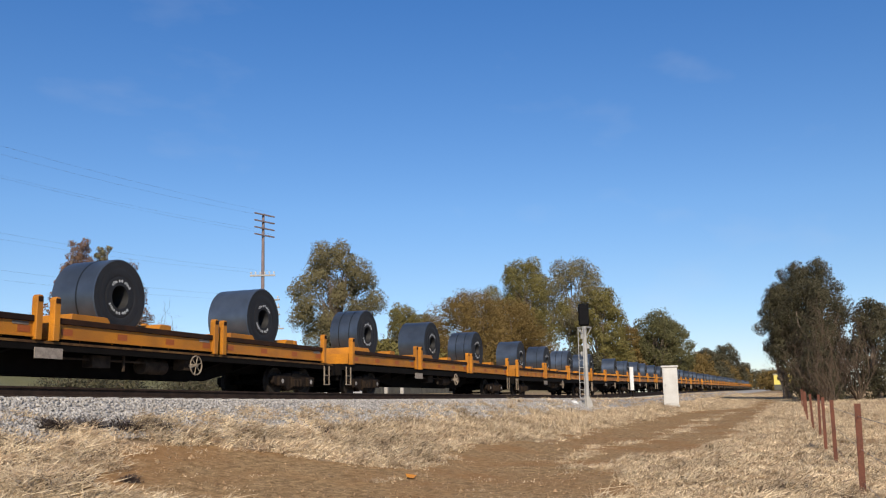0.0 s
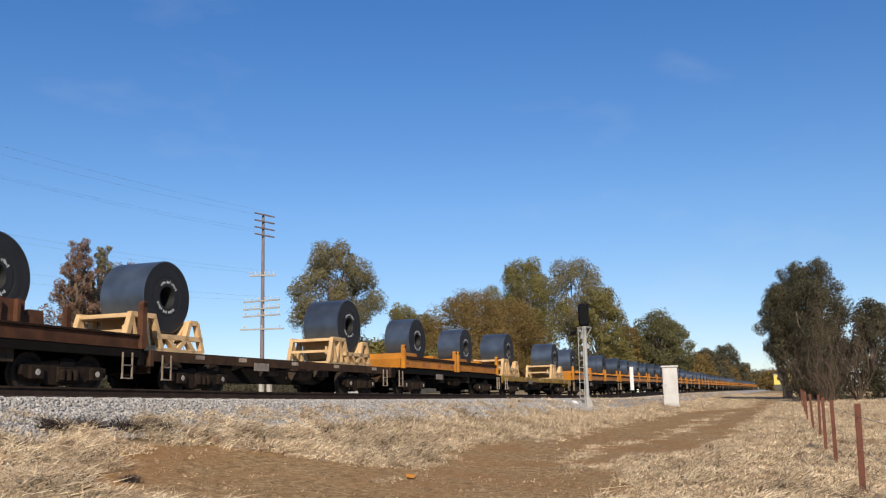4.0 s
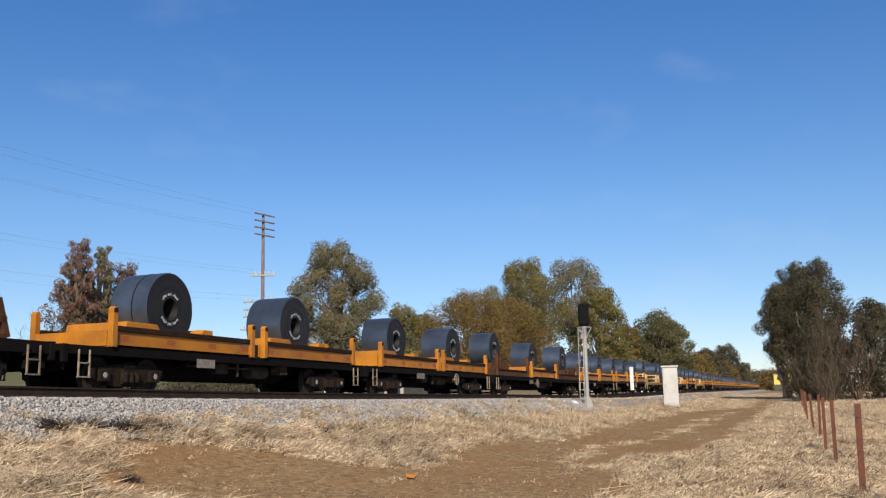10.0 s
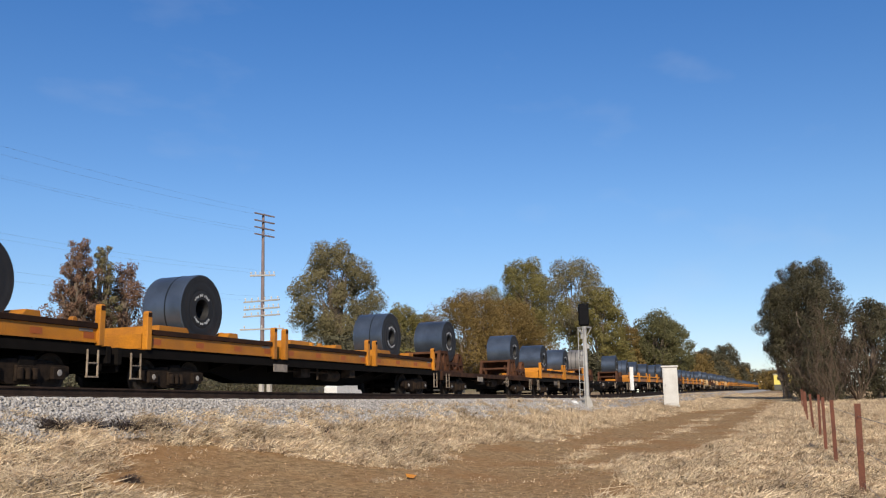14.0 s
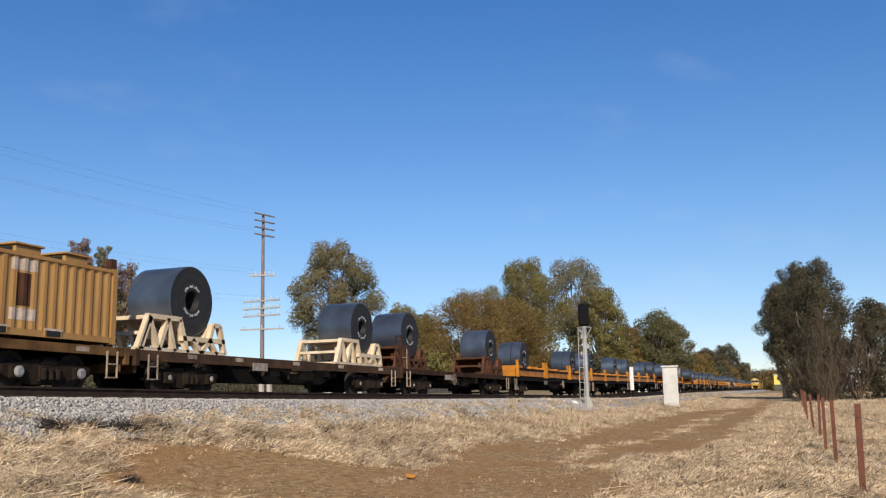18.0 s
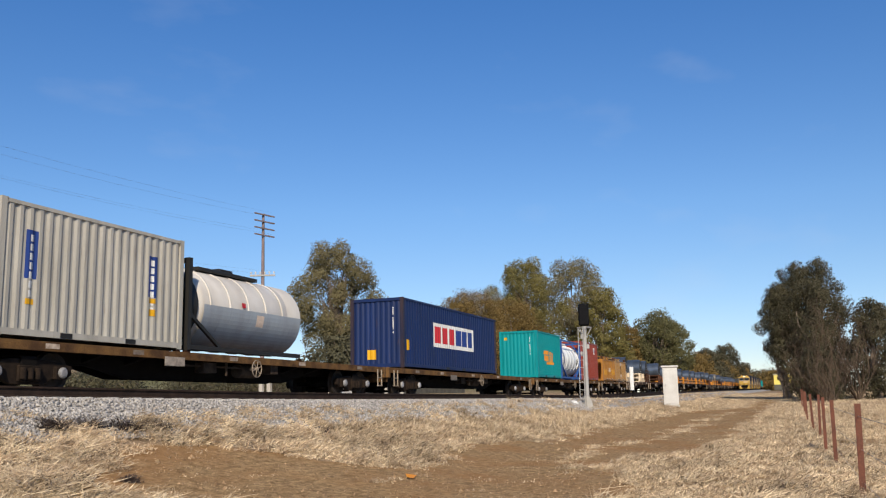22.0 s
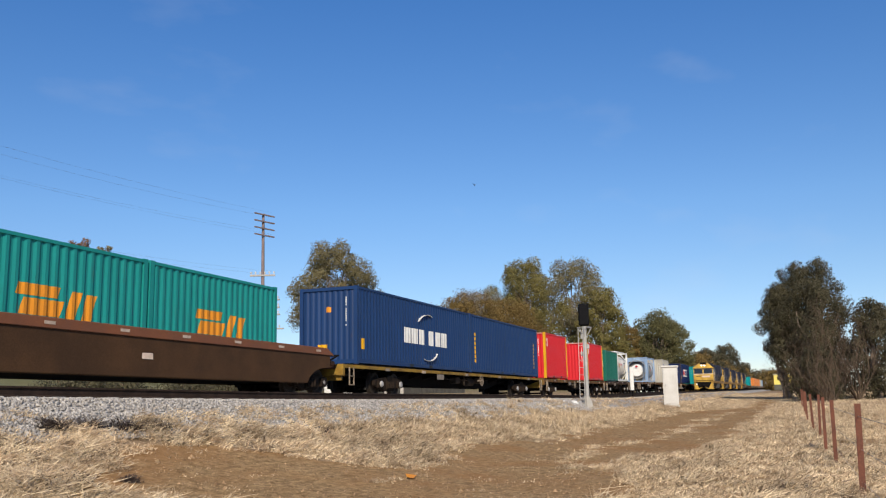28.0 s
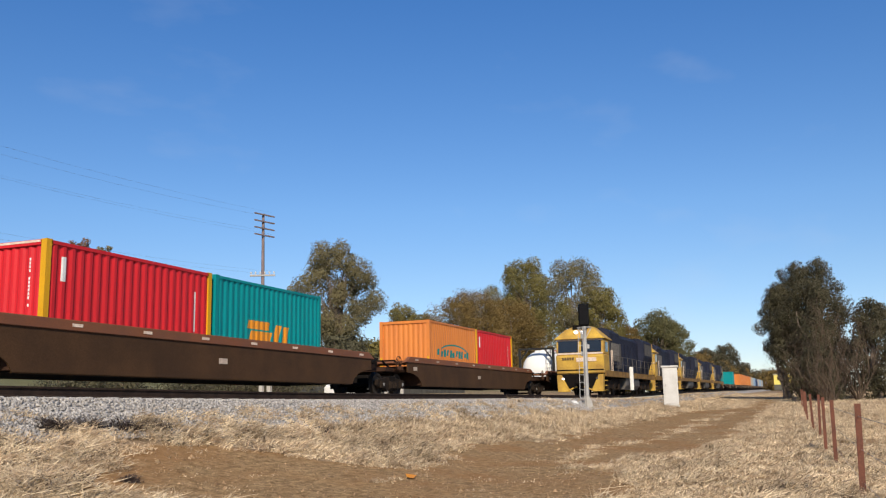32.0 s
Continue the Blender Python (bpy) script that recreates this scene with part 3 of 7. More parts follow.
for rear, front, rears, coils, brown in (
        (13.4, 34.3, (14.46, 21.02, 27.5), ((17.85, 1), (30.85, 1)), ()),
        (34.7, 53.8, (34.95, 41.2, 47.5), ((37.9, 0), (50.54, 0)), ()),
        (54.2, 74.9, (55.1, 61.65, 68.2), ((58.2, 1), (71.1, 1)), ()),
        (90.5, 104.9, (91.8, 98.3), ((94.85, 0), (101.25, 0)), ()),
        (126.2, 140.9, (127.6, 134.2), ((130.6, 1), (137.1, 0)), ()),
        (141.4, 155.9, (142.5, 149.15), ((145.45, 0), (152.0, 0)), ()),
        (156.3, 177.0, (156.9, 163.7, 170.3), ((158.58, 0), (166.4, 0), (174.1, 0)), (0, 2)),
        (177.4, 191.6, (178.2, 184.86), ((181.3, 0), (187.8, 1)), ()),
        (192.2, 212.8, (193.2, 199.6, 206.15), ((196.0, 0), (202.45, 0), (208.85, 0)), ()),
        (229.1, 241.4, (229.4, 235.4), ((230.5, 0), (237.4, 0)), (0, 1)),
        (256.5, 270.2, (257.35, 263.64), ((260.4, 0), (266.65, 0)), ()),
        (286.6, 306.9, (287.2, 293.6, 300.1), ((290.1, 0), (303.0, 1)), ()),
        (307.3, 327.4, (308.0, 314.4, 320.7), ((310.8, 1), (317.2, 1), (323.7, 0)), ()),
        (327.9, 348.0, (328.7, 335.1, 341.5), ((331.4, 2), (338.0, 0), (344.2, 2)), ())):
    wheel = HAND_WHEELS.get(rear, 1.3)
    s, half = add_wagon(rear, front, "frames" + str(wheel), wheel_x=wheel, edge=wheel is not None and wheel > 2.1, **YEL)
    frames_on(s, half, rears, coils, brown, COIL_LIFT.get(rear, 0.0))
for i in range(17):
    rear = 348.5 + i * 20.6
    s, half = add_wagon(rear, rear + 20.1, "plain", wheel_x=1.3, plain=True, **YEL)
    a = rear + 0.75
    frames_on(s, half, (a, a + 6.4, a + 12.8), [(a + 3.0 + 6.4 * j, (i + j) % 3) for j in range(3) if (i * 3 + j) % 7 != 4])

CRADLES = ((-17.6, -2.0, (-14.8, -4.2), CREAM_PALE, "pale cream trussed coil cradle", BROWN, True, 0),
           (-1.6, 13.0, (0.4, 11.4), RUST, "rusty brown trussed coil cradle", RUST_SILL, False, 0),
           (75.3, 89.9, (77.55, 88.25), RUST, "rusty brown trussed coil cradle", RUST_SILL, False, 0),
           (105.3, 125.8, (108.5, 123.5), RUST, "rusty brown trussed coil cradle", DIRTY_SHADED, True, 3),
           (213.2, 228.8, (215.45, 226.1), CREAM, "cream-orange trussed coil cradle", SILL_YELLOW, True, 0),
           (241.8, 256.1, (243.0, 253.6), CREAM, "cream-orange trussed coil cradle", BROWN, True, 0),
           (270.5, 286.2, (273.5, 284.2), CREAM, "cream-orange trussed coil cradle", SILL_YELLOW, True, 0))
for rear, front, places, paint, label, sill, skel, first in CRADLES:
    s, half = add_wagon(rear, front, sill.name + str(skel) + str(rear < 0), sill=sill, skeletal=skel, stand=sill is RUST_SILL and rear < 0, wheel_x=2.5 if sill is DIRTY_SHADED else None if skel else 2.13 if rear > 0 else -1.52,
                        label="skeletal bogie wagon with cross members and a yellow sill" if sill is SILL_YELLOW else "rusty brown bogie flat wagon with a boarded deck" if not skel else "dark skeletal bogie wagon with bare cross members")
    for j, x in enumerate(places):
        f = spread(PROTO, ("cradle", paint.name), lambda: cradle(paint, label), Matrix())
        carry(f, pose(x - s - 0.5, 0, DECK + 0.004), s, half)
        load_coil(x, s, half, DECK + 1.50, first if j == 0 else 0, 0.97, 1.42 if sill is not DIRTY_SHADED else 1.3)

# ---- containers ----
def paint(name, color, worn=None, amount=0.35, rust=0.35):
    """Container paint: faded in upright streaks, with thin rust runs and scuffs."""
    m = mat(name, color, 0.5, dark=worn or tuple(c * 0.5 + 0.008 for c in color), scale=1.8, amount=amount + 0.15, grain=60, bump=0.04, speck=0.06, spec=0.22, stretch=(1, 1, 0.22))
    nt, n = m.node_tree, m.node_tree.nodes
    b = n["Principled BSDF"]
    base = b.inputs["Base Color"].links[0].from_socket
    tc, mp, tex, r, mix = n.new("ShaderNodeTexCoord"), n.new("ShaderNodeMapping"), n.new("ShaderNodeTexNoise"), n.new("ShaderNodeMapRange"), n.new("ShaderNodeMix")
    mp.inputs["Scale"].default_value = (4.5, 4.5, 0.55)
    tex.inputs["Scale"].default_value, tex.inputs["Detail"].default_value, tex.inputs["Roughness"].default_value = 1.3, 8, 0.68
    nt.links.new(tc.outputs["Object"], mp.inputs[0])
    nt.links.new(mp.outputs[0], tex.inputs[0])
    r.inputs["From Min"].default_value, r.inputs["From Max"].default_value = 0.58, 0.76
    r.inputs["To Max"].default_value = rust
    nt.links.new(tex.outputs[0], r.inputs["Value"])
    mix.data_type = "RGBA"
    nt.links.new(r.outputs[0], mix.inputs["Factor"])
    nt.links.new(base, mix.inputs["A"])
    mix.inputs["B"].default_value = (0.085, 0.045, 0.028, 1)
    nt.links.new(mix.outputs["Result"], b.inputs["Base Color"])
    return m


TEAL = paint("teal_paint", (0.0, 0.235, 0.245), (0.0, 0.17, 0.18), rust=0.2)
TEAL_PALE = paint("faded_teal_paint", (0.012, 0.245, 0.225), (0.008, 0.17, 0.16), rust=0.3)
RED = paint("red_paint", (0.56, 0.018, 0.024), (0.43, 0.018, 0.024), rust=0.15)
MAROON = paint("oxide_red_paint", (0.265, 0.046, 0.028), (0.16, 0.034, 0.022), 0.4, 0.4)
NAVY = paint("navy_paint", (0.010, 0.025, 0.098), (0.008, 0.016, 0.052), 0.5, 0.55)
NAVY_POST = paint("rust_streaked_navy", (0.055, 0.032, 0.024), (0.013, 0.016, 0.040), 0.75, 0.8)
BLUE = paint("blue_paint", (0.012, 0.040, 0.125), (0.010, 0.028, 0.085))
GREEN = paint("green_paint", (0.010, 0.125, 0.092), (0.01, 0.09, 0.06))
GREY = paint("warm_grey_paint", (0.47, 0.44, 0.38), (0.31, 0.285, 0.24), 0.6, 0.5)
ORANGE = paint("orange_paint", (0.62, 0.205, 0.042), (0.47, 0.15, 0.042), 0.45, 0.3)
BOX_YELLOW = paint("ochre_paint", (0.42, 0.185, 0.028), (0.24, 0.10, 0.022), 0.6)
BOX_TAN = paint("tan_paint", (0.40, 0.225, 0.075), (0.26, 0.13, 0.045), 0.5)
BOX_BRIGHT = paint("bright_ochre_paint", (0.52, 0.25, 0.02), (0.38, 0.17, 0.02), 0.5)
POST_YELLOW = paint("post_yellow", (0.70, 0.36, 0.01))
LOGO_ORANGE = paint("logo_orange", (0.75, 0.28, 0.02))
LOGO_RED = paint("logo_red", (0.55, 0.03, 0.04))
LOGO_BLUE = paint("logo_blue", (0.02, 0.05, 0.22))
LOGO_TEAL = paint("logo_teal", (0.0, 0.19, 0.19))
FRAME_BLUE = paint("frame_blue", (0.02, 0.09, 0.30))
FRAME_PALE = paint("pale_blue_frame", (0.27, 0.38, 0.54), (0.16, 0.22, 0.33), 0.5)
TANK_WHITE = mat("tank_cladding", (0.66, 0.62, 0.56), 0.45, dark=(0.42, 0.37, 0.31), scale=1.1, amount=0.65, grain=50, bump=0.02, speck=0.03, stretch=(1, 1, 0.5))
TANK_BRIGHT = mat("bright_tank_cladding", (0.80, 0.79, 0.76), 0.4, dark=(0.62, 0.60, 0.56), scale=0.9, amount=0.5, grain=50, bump=0.02, speck=0.03, stretch=(1, 1, 0.5))
TANK_STEEL = mat("stainless_tank", (0.40, 0.38, 0.36), 0.38, 0.6, dark=(0.22, 0.20, 0.185), scale=0.8, amount=0.6, bump=0.02, speck=0.03)
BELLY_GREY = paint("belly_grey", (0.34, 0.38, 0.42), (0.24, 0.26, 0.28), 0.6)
BLACK_FRAME = paint("black_frame", (0.02, 0.018, 0.016))
DOOR_GEAR = mat("zinc_bar", (0.35, 0.34, 0.32), 0.45, 0.7)


def wave(length, depth, pitch=0.278):
    """The trapezoid line of a corrugated wall: pairs of place along it and depth."""
    n = max(2, int(round(length / pitch)))
    p = length / n
    out = [(0.0, 0.0)]
    for i in range(n):
        a = i * p
        out += [(a + 0.10 * p, 0.0), (a + 0.35 * p, depth), (a + 0.65 * p, depth), (a + 0.90 * p, 0.0)]
    return out + [(length, 0.0)]


def container(length, height, body, posts=None, label="", doors=False, marks=(), roof=True, open_end=False):
    """A corrugated steel box with corner posts, rails and castings. Origin: middle of its floor."""
    posts = posts or body
    L, W, H = length / 2, 1.219, height
    c = tagged(new("shipping_container"), label, "shipping container")
    line = wave(length - 0.30, 0.036)
    for side in (-1, 1):
        s = Shape()
        pts = [(-L + 0.15 + a, side * (W - 0.045 + b * 0.9 - 0.0)) for a, b in line]
        v = [(x, y, 0.17) for x, y in pts] + [(x, y, H - 0.10) for x, y in pts]
        n = len(pts)
        s.add(v, [(i, i + 1, n + i + 1, n + i) for i in range(n - 1)])
        part("side_wall", s, body, c)
        a, b = sorted((side * (W - 0.10), side * W))
        part("bottom_rail", Shape().box(-L + 0.15, L - 0.15, a, b, 0.03, 0.17), body, c)
        part("top_rail", Shape().box(-L + 0.15, L - 0.15, a, b, H - 0.10, H - 0.02), body, c)
        # Black plates on the rail stand for the shade inside the fork pockets.
        s = Shape()
        for x in (-1.05, 1.05):
            s.box(x - 0.18, x + 0.18, side * W - 0.004, side * W + 0.004, 0.035, 0.15)
        part("fork_pockets", s, BLACK_FRAME, c)
    for x in (-L, L):
        k = 1 if x < 0 else -1
        s = Shape()
        if doors and x < 0:
            s.box(x + 0.05, x + 0.09, -W + 0.14, -0.01, 0.16, H - 0.12).box(x + 0.05, x + 0.09, 0.01, W - 0.14, 0.16, H - 0.12)
            part("end_door", s, body, c, "closed container doors", bevel=0.01)
            s = Shape()
            for y in (-0.85, -0.35, 0.35, 0.85):
                s.bar((x + 0.02, y, 0.12), (x + 0.02, y, H - 0.08), 0.02, sides=8)
                s.box(x, x + 0.04, y - 0.02, y + 0.35, 1.0, 1.05)
            part("lock_bars", s, DOOR_GEAR, c, "zinc door locking bars")
        elif not (open_end and x < 0):
            pts = [(x + k * (0.07 - b), -W + 0.15 + a) for a, b in wave(2 * W - 0.30, 0.03, 0.25)]
            n = len(pts)
            s.add([(px, y, 0.16) for px, y in pts] + [(px, y, H - 0.12) for px, y in pts], [(i, i + 1, n + i + 1, n + i) for i in range(n - 1)])
            part("end_wall", s, body, c)
        part("end_sill", Shape().box(min(x, x + 0.12 * k), max(x, x + 0.12 * k), -W + 0.15, W - 0.15, 0.02, 0.17), body, c)
        part("end_header", Shape().box(min(x, x + 0.12 * k), max(x, x + 0.12 * k), -W + 0.15, W - 0.15, H - 0.13, H - 0.01), body, c)
        for side in (-1, 1):
            y = side * W
            part("corner_post", Shape().box(min(x, x + 0.15 * k), max(x, x + 0.15 * k), min(y, y - 0.15 * side), max(y, y - 0.15 * side), 0.12, H - 0.12), posts, c)
            s = Shape()
            for z0, z1 in ((0.0, 0.12), (H - 0.12, H)):
                s.box(min(x, x + 0.178 * k), max(x, x + 0.178 * k), min(y, y - 0.162 * side), max(y, y - 0.162 * side), z0, z1)
            part("corner_castings", s, posts, c)
    if roof:
        s = Shape()
        pts = [(-L + 0.15 + a, H - 0.045 + b * 0.6) for a, b in wave(length - 0.30, 0.03, 0.35)]
        n = len(pts)
        s.add([(x, -W + 0.06, z) for x, z in pts] + [(x, W - 0.06, z) for x, z in pts], [(i, i + 1, n + i + 1, n + i) for i in range(n - 1)])
        part("roof", s, body, c)
    part("floor", Shape().box(-L + 0.1, L - 0.1, -W + 0.08, W - 0.08, 0.10, 0.15), body, c)
    for name, shapes, material, text in marks:
        if name.endswith("marks") and isinstance(shapes, list):
            whole = Shape()
            for one in shapes:
                whole.add(one.v, one.f)
            tagged(part(name, whole, material, c), text, kind="stuff")
        else:
            for one in shapes if isinstance(shapes, list) else [shapes]:
                part(name.rstrip("s") if isinstance(shapes, list) else name, one, material, c, text)
    return c


def cut(poly, axis_lo, axis_hi):
    """A convex outline of (along, up) pairs cut to a stretch along the wall."""
    for keep, bound in ((1, axis_lo), (-1, axis_hi)):
        out = []
        for (a, u), (b, v) in zip(poly, poly[1:] + poly[:1]):
            da, db = keep * (a - bound), keep * (b - bound)
            if da >= 0:
                out.append((a, u))
            if da * db < 0:
                k = da / (da - db)
                out.append((a + (b - a) * k, u + (v - u) * k))
        poly = out
    return poly


def on_folds(polys, folds, place):
    """Paint laid on a corrugated wall, fold by fold: one welded sheet for each outline."""
    sheets = []
    for poly in polys:
        s, seen = Shape(), {}
        for (a, u), (b, v) in zip(folds, folds[1:]):
            c = cut(list(poly), a, b)
            if len(c) > 2 and b - a > 1e-6:
                face = []
                for x, z in c:
                    key = (round(x, 4), round(z, 4))
                    if key not in seen:
                        seen[key] = len(s.v)
                        s.v.append(place(x, u + (v - u) * (x - a) / (b - a), z))
                    if seen[key] not in face:
                        face.append(seen[key])
                if len(face) > 2:
                    s.f.append(tuple(face))
        if s.f:
            sheets.append(s)
    return sheets


def painted(polys, length=6.058, lift=0.004):
    folds = [(-length / 2 + 0.15 + a, b) for a, b in wave(length - 0.30, 0.036)]
    return on_folds(polys, folds, lambda x, b, z: (x, -(1.174 + 0.9 * b) - lift, z))


def side_bars(rects, length=6.058, lift=0.004):
    """Painted oblongs on the long wall: (x0, x1, z0, z1)."""
    return painted([[(x0, z0), (x1, z0), (x1, z1), (x0, z1)] for x0, x1, z0, z1 in rects], length, lift)


def slanted(rects, lean, length=6.058):
    return painted([[(x0 + lean * z0, z0), (x1 + lean * z0, z0), (x1 + lean * z1, z1), (x0 + lean * z1, z1)] for x0, x1, z0, z1 in rects], length)


def end_bars(rects, x, flat=False):
    """Painted oblongs on the end wall: (y0, y1, z0, z1)."""
    if flat:
        s = Shape()
        for y0, y1, z0, z1 in rects:
            s.box(x - 0.012, x + 0.06, y0, y1, z0, z1)
        return s
    folds = [(-1.069 + a, b) for a, b in wave(2.138, 0.03, 0.25)]
    return on_folds([[(y0, z0), (y1, z0), (y1, z1), (y0, z1)] for y0, y1, z0, z1 in rects], folds, lambda y, b, z: (x + 0.07 - b - 0.004, y, z))


def code_marks(L, H):
    """The upright line of small white code marks on the end wall and a row on the side."""
    r = [(-0.76, -0.72, H - 0.40 - 0.085 * i - 0.062, H - 0.40 - 0.085 * i) for i in range(13) if i not in (4, 11)]
    return ("code_marks", end_bars(r, -L), WHITE, "upright line of small white marks")


def word_shape(x, z, scale):
    """A plain slanted mark: a top bar, a long block, two slim bars and a foot bar."""
    r = [(0.0, 0.95, 0.48, 0.68), (0.20, 1.10, 0.16, 0.44), (1.22, 1.47, 0.13, 0.64), (1.60, 1.85, 0.13, 0.62), (0.62, 2.25, 0.0, 0.13)]
    return slanted([(x + p * scale - 0.30 * z, x + q * scale - 0.30 * z, z + u * scale, z + v * scale) for p, q, u, v in r], 0.30)


T20, T40, HC = 6.058, 12.19, 2.896


def teal_box(body, mx, mz):
    yel = [("warning_patch", end_bars([(0.72, 0.92, HC - 0.55, HC - 0.38)], -T20 / 2), POST_YELLOW, "small yellow patch")]
    return container(T20, HC, body, label="teal corrugated steel container with an orange slanted mark", marks=[
        ("orange_mark", word_shape(mx, mz, 1.28), LOGO_ORANGE, "orange slanted block mark"), code_marks(T20 / 2, HC)] + yel)


def red_box():
    return container(T20, HC, RED, POST_YELLOW, "bright red corrugated container with yellow corner posts", marks=[
        code_marks(T20 / 2, HC), ("hatched_edge", Shape().box(-T20 / 2 - 0.006, -T20 / 2 + 0.02, -1.04, 1.04, HC - 0.07, HC - 0.02), PLATE, "pale hatched strip along the top edge"), ("pale_strip", side_bars([(-2.55, -2.40, 2.0, 2.55)]), WHITE, "pale upright strip"), ("thin_strip", side_bars([(2.3, 2.36, 1.2, 2.3)]), WHITE, "thin pale strip")])


def navy_box(panel):
    m = [code_marks(T40 / 2, HC), ("yellow_notice", side_bars([(-5.75, -5.40, 0.72, 1.15)], T40), POST_YELLOW, "small yellow notice"),
         ("end_notice", end_bars([(0.05, 0.45, 0.35, 0.75)], -T40 / 2), POST_YELLOW, "small yellow notice")]
    if panel:
        m.append(("white_panel", side_bars([(-2.8, 2.6, 1.0, 2.08)], T40), WHITE, "white panel"))
        m.append(("red_blocks", side_bars([(-2.58 + 0.88 * i, -1.86 + 0.88 * i, 1.18, 1.92) for i in range(3)], T40, 0.008), LOGO_RED, "three red blocks"))
        m.append(("blue_blocks", side_bars([(0.12 + 0.80 * i, 0.78 + 0.80 * i, 1.18, 1.92) for i in range(3)], T40, 0.008), LOGO_BLUE, "three dark blue blocks"))
    return container(T40, HC, NAVY, NAVY_POST, label="navy corrugated 40-foot container with a white panel" if panel else "navy 40-foot container", marks=m)


def blue_box(mark):
    m = []
    if mark:
        m += [code_marks(T40 / 2, HC), ("end_notice", end_bars([(0.05, 0.45, 0.35, 0.75)], -T40 / 2), POST_YELLOW, "small yellow notice"),
              ("warning_mark", end_bars([(-0.1, 0.1, 1.95, 2.15)], -T40 / 2), LOGO_ORANGE, "small orange mark"),
              ("yellow_notice", side_bars([(-5.75, -5.4, 0.55, 0.95)], T40), POST_YELLOW, "small yellow notice"),
              ("white_blocks", side_bars([(-1.75 + 0.78 * i + (0.25 if i > 2 else 0), -1.12 + 0.78 * i + (0.25 if i > 2 else 0), 1.02, 1.66) for i in range(6)], T40), WHITE, "row of white blocks")]
        s = Shape()
        for a0, a1, n in ((70, 140, 9), (-110, -40, 9)):
            for i in range(n):
                a, b = radians(a0 + (a1 - a0) * i / n), radians(a0 + (a1 - a0) * (i + 1) / n)
                c = 0.06 + 0.10 * math.sin(math.pi * (i + 0.5) / n)
                s.bar((0.75 + 1.4 * math.cos(a), -1.223, 1.34 + 1.0 * math.sin(a)), (0.75 + 1.4 * math.cos(b), -1.223, 1.34 + 1.0 * math.sin(b)), c, 0.012)
        m.append(("white_arcs", s, WHITE, "two white arcs"))
    else:
        m.append(("yellow_marks", side_bars([(x, x + 0.22, 0.5 + 0.22 * i, 0.66 + 0.22 * i) for x in (-5.5, 5.2) for i in range(7)], T40), POST_YELLOW, "upright line of yellow marks"))
    return container(T40, HC, BLUE, label="blue corrugated 40-foot container with a white mark" if mark else "plain blue corrugated 40-foot container", marks=m)


def maroon_box():
    s = [(-2.42, -2.08, 0.55, 2.35)]
    w = [(-2.32, -2.18, 1.98 - 0.27 * i - 0.16, 1.95 - 0.27 * i) for i in range(6)]
    return container(T20, HC, MAROON, label="oxide red corrugated container with an upright blue band", marks=[
        ("blue_band", side_bars(s), LOGO_BLUE, "upright blue band"), ("white_cap", side_bars([(-2.45, -2.05, 2.36, 2.62)]), WHITE, "white square"), ("white_marks", side_bars(w, T20, 0.008), WHITE, "white marks on the band"),
        ("badge", side_bars([(1.55, 1.95, 2.05, 2.55)]), WHITE, "small blue and white badge"), ("badge_blue", side_bars([(1.6, 1.88, 2.15, 2.45)], T20, 0.008), LOGO_BLUE, "blue badge centre")])


def grey_box():
    b = [(x + 0.05, x + 0.16, 0.85 + 0.2 * i, 1.0 + 0.2 * i) for x in (-2.25, 1.7) for i in range(7)]
    return container(T20, HC, GREY, label="weathered warm grey corrugated container", marks=[
        ("blue_bands", side_bars([(-2.3, -1.98, 1.25, 2.3), (1.65, 1.97, 1.25, 2.3)]), LOGO_BLUE, "upright blue bands"),
        ("white_marks", side_bars(b, T20, 0.008), WHITE, "pale marks"), ("yellow_marks", side_bars([(-2.26, -2.02, 0.7, 0.82), (1.69, 1.93, 1.1, 1.22), (1.69, 1.93, 0.78, 0.95)], T20, 0.010), POST_YELLOW, "yellow marks"), code_marks(T20 / 2, HC)])


def green_box():
    return container(T20, 2.59, GREEN, label="dark green corrugated container with white marks on its doors", doors=True, marks=[
        ("white_marks", end_bars([(-0.95, -0.55, 2.1, 2.18), (-0.5, -0.2, 2.1, 2.18), (-0.9, -0.6, 1.95, 2.02), (-0.95, -0.6, 1.2, 1.32), (-0.95, -0.6, 1.38, 1.5), (-0.95, -0.6, 1.56, 1.68)], -T20 / 2 + 0.03, True), WHITE, "white marks")])


def orange_box():
    arcs, quads = Shape(), []
    for i in range(12):
        a, b = radians(165 - i * 12), radians(165 - (i + 1) * 12)
        p, q = (0.05 + 1.75 * math.cos(a), 1.55 + 0.36 * math.sin(a)), (0.05 + 1.75 * math.cos(b), 1.55 + 0.36 * math.sin(b))
        quads.append([(p[0], p[1] - 0.04), (q[0], q[1] - 0.04), (q[0], q[1] + 0.03), (p[0], p[1] + 0.03)])
    for one in painted(quads):
        arcs.add(one.v, one.f)
    blocks = slanted([(-2.35 + 0.38 * i, -2.10 + 0.38 * i, 1.32 + (0.0 if i % 3 else 0.07), 1.66 - (0.09 if i % 4 == 1 else 0)) for i in range(11)], 0.2)
    return container(T20, HC, ORANGE, label="orange corrugated container with a teal mark", marks=[
        ("teal_arc", arcs, LOGO_TEAL, "teal arc"), ("teal_blocks", blocks, LOGO_TEAL, "teal block mark"),
        ("yellow_strips", end_bars([(-1.18, -1.08, 0.15, 1.3), (1.08, 1.18, 0.15, 1.3)], -T20 / 2, True), POST_YELLOW, "yellow strips")])


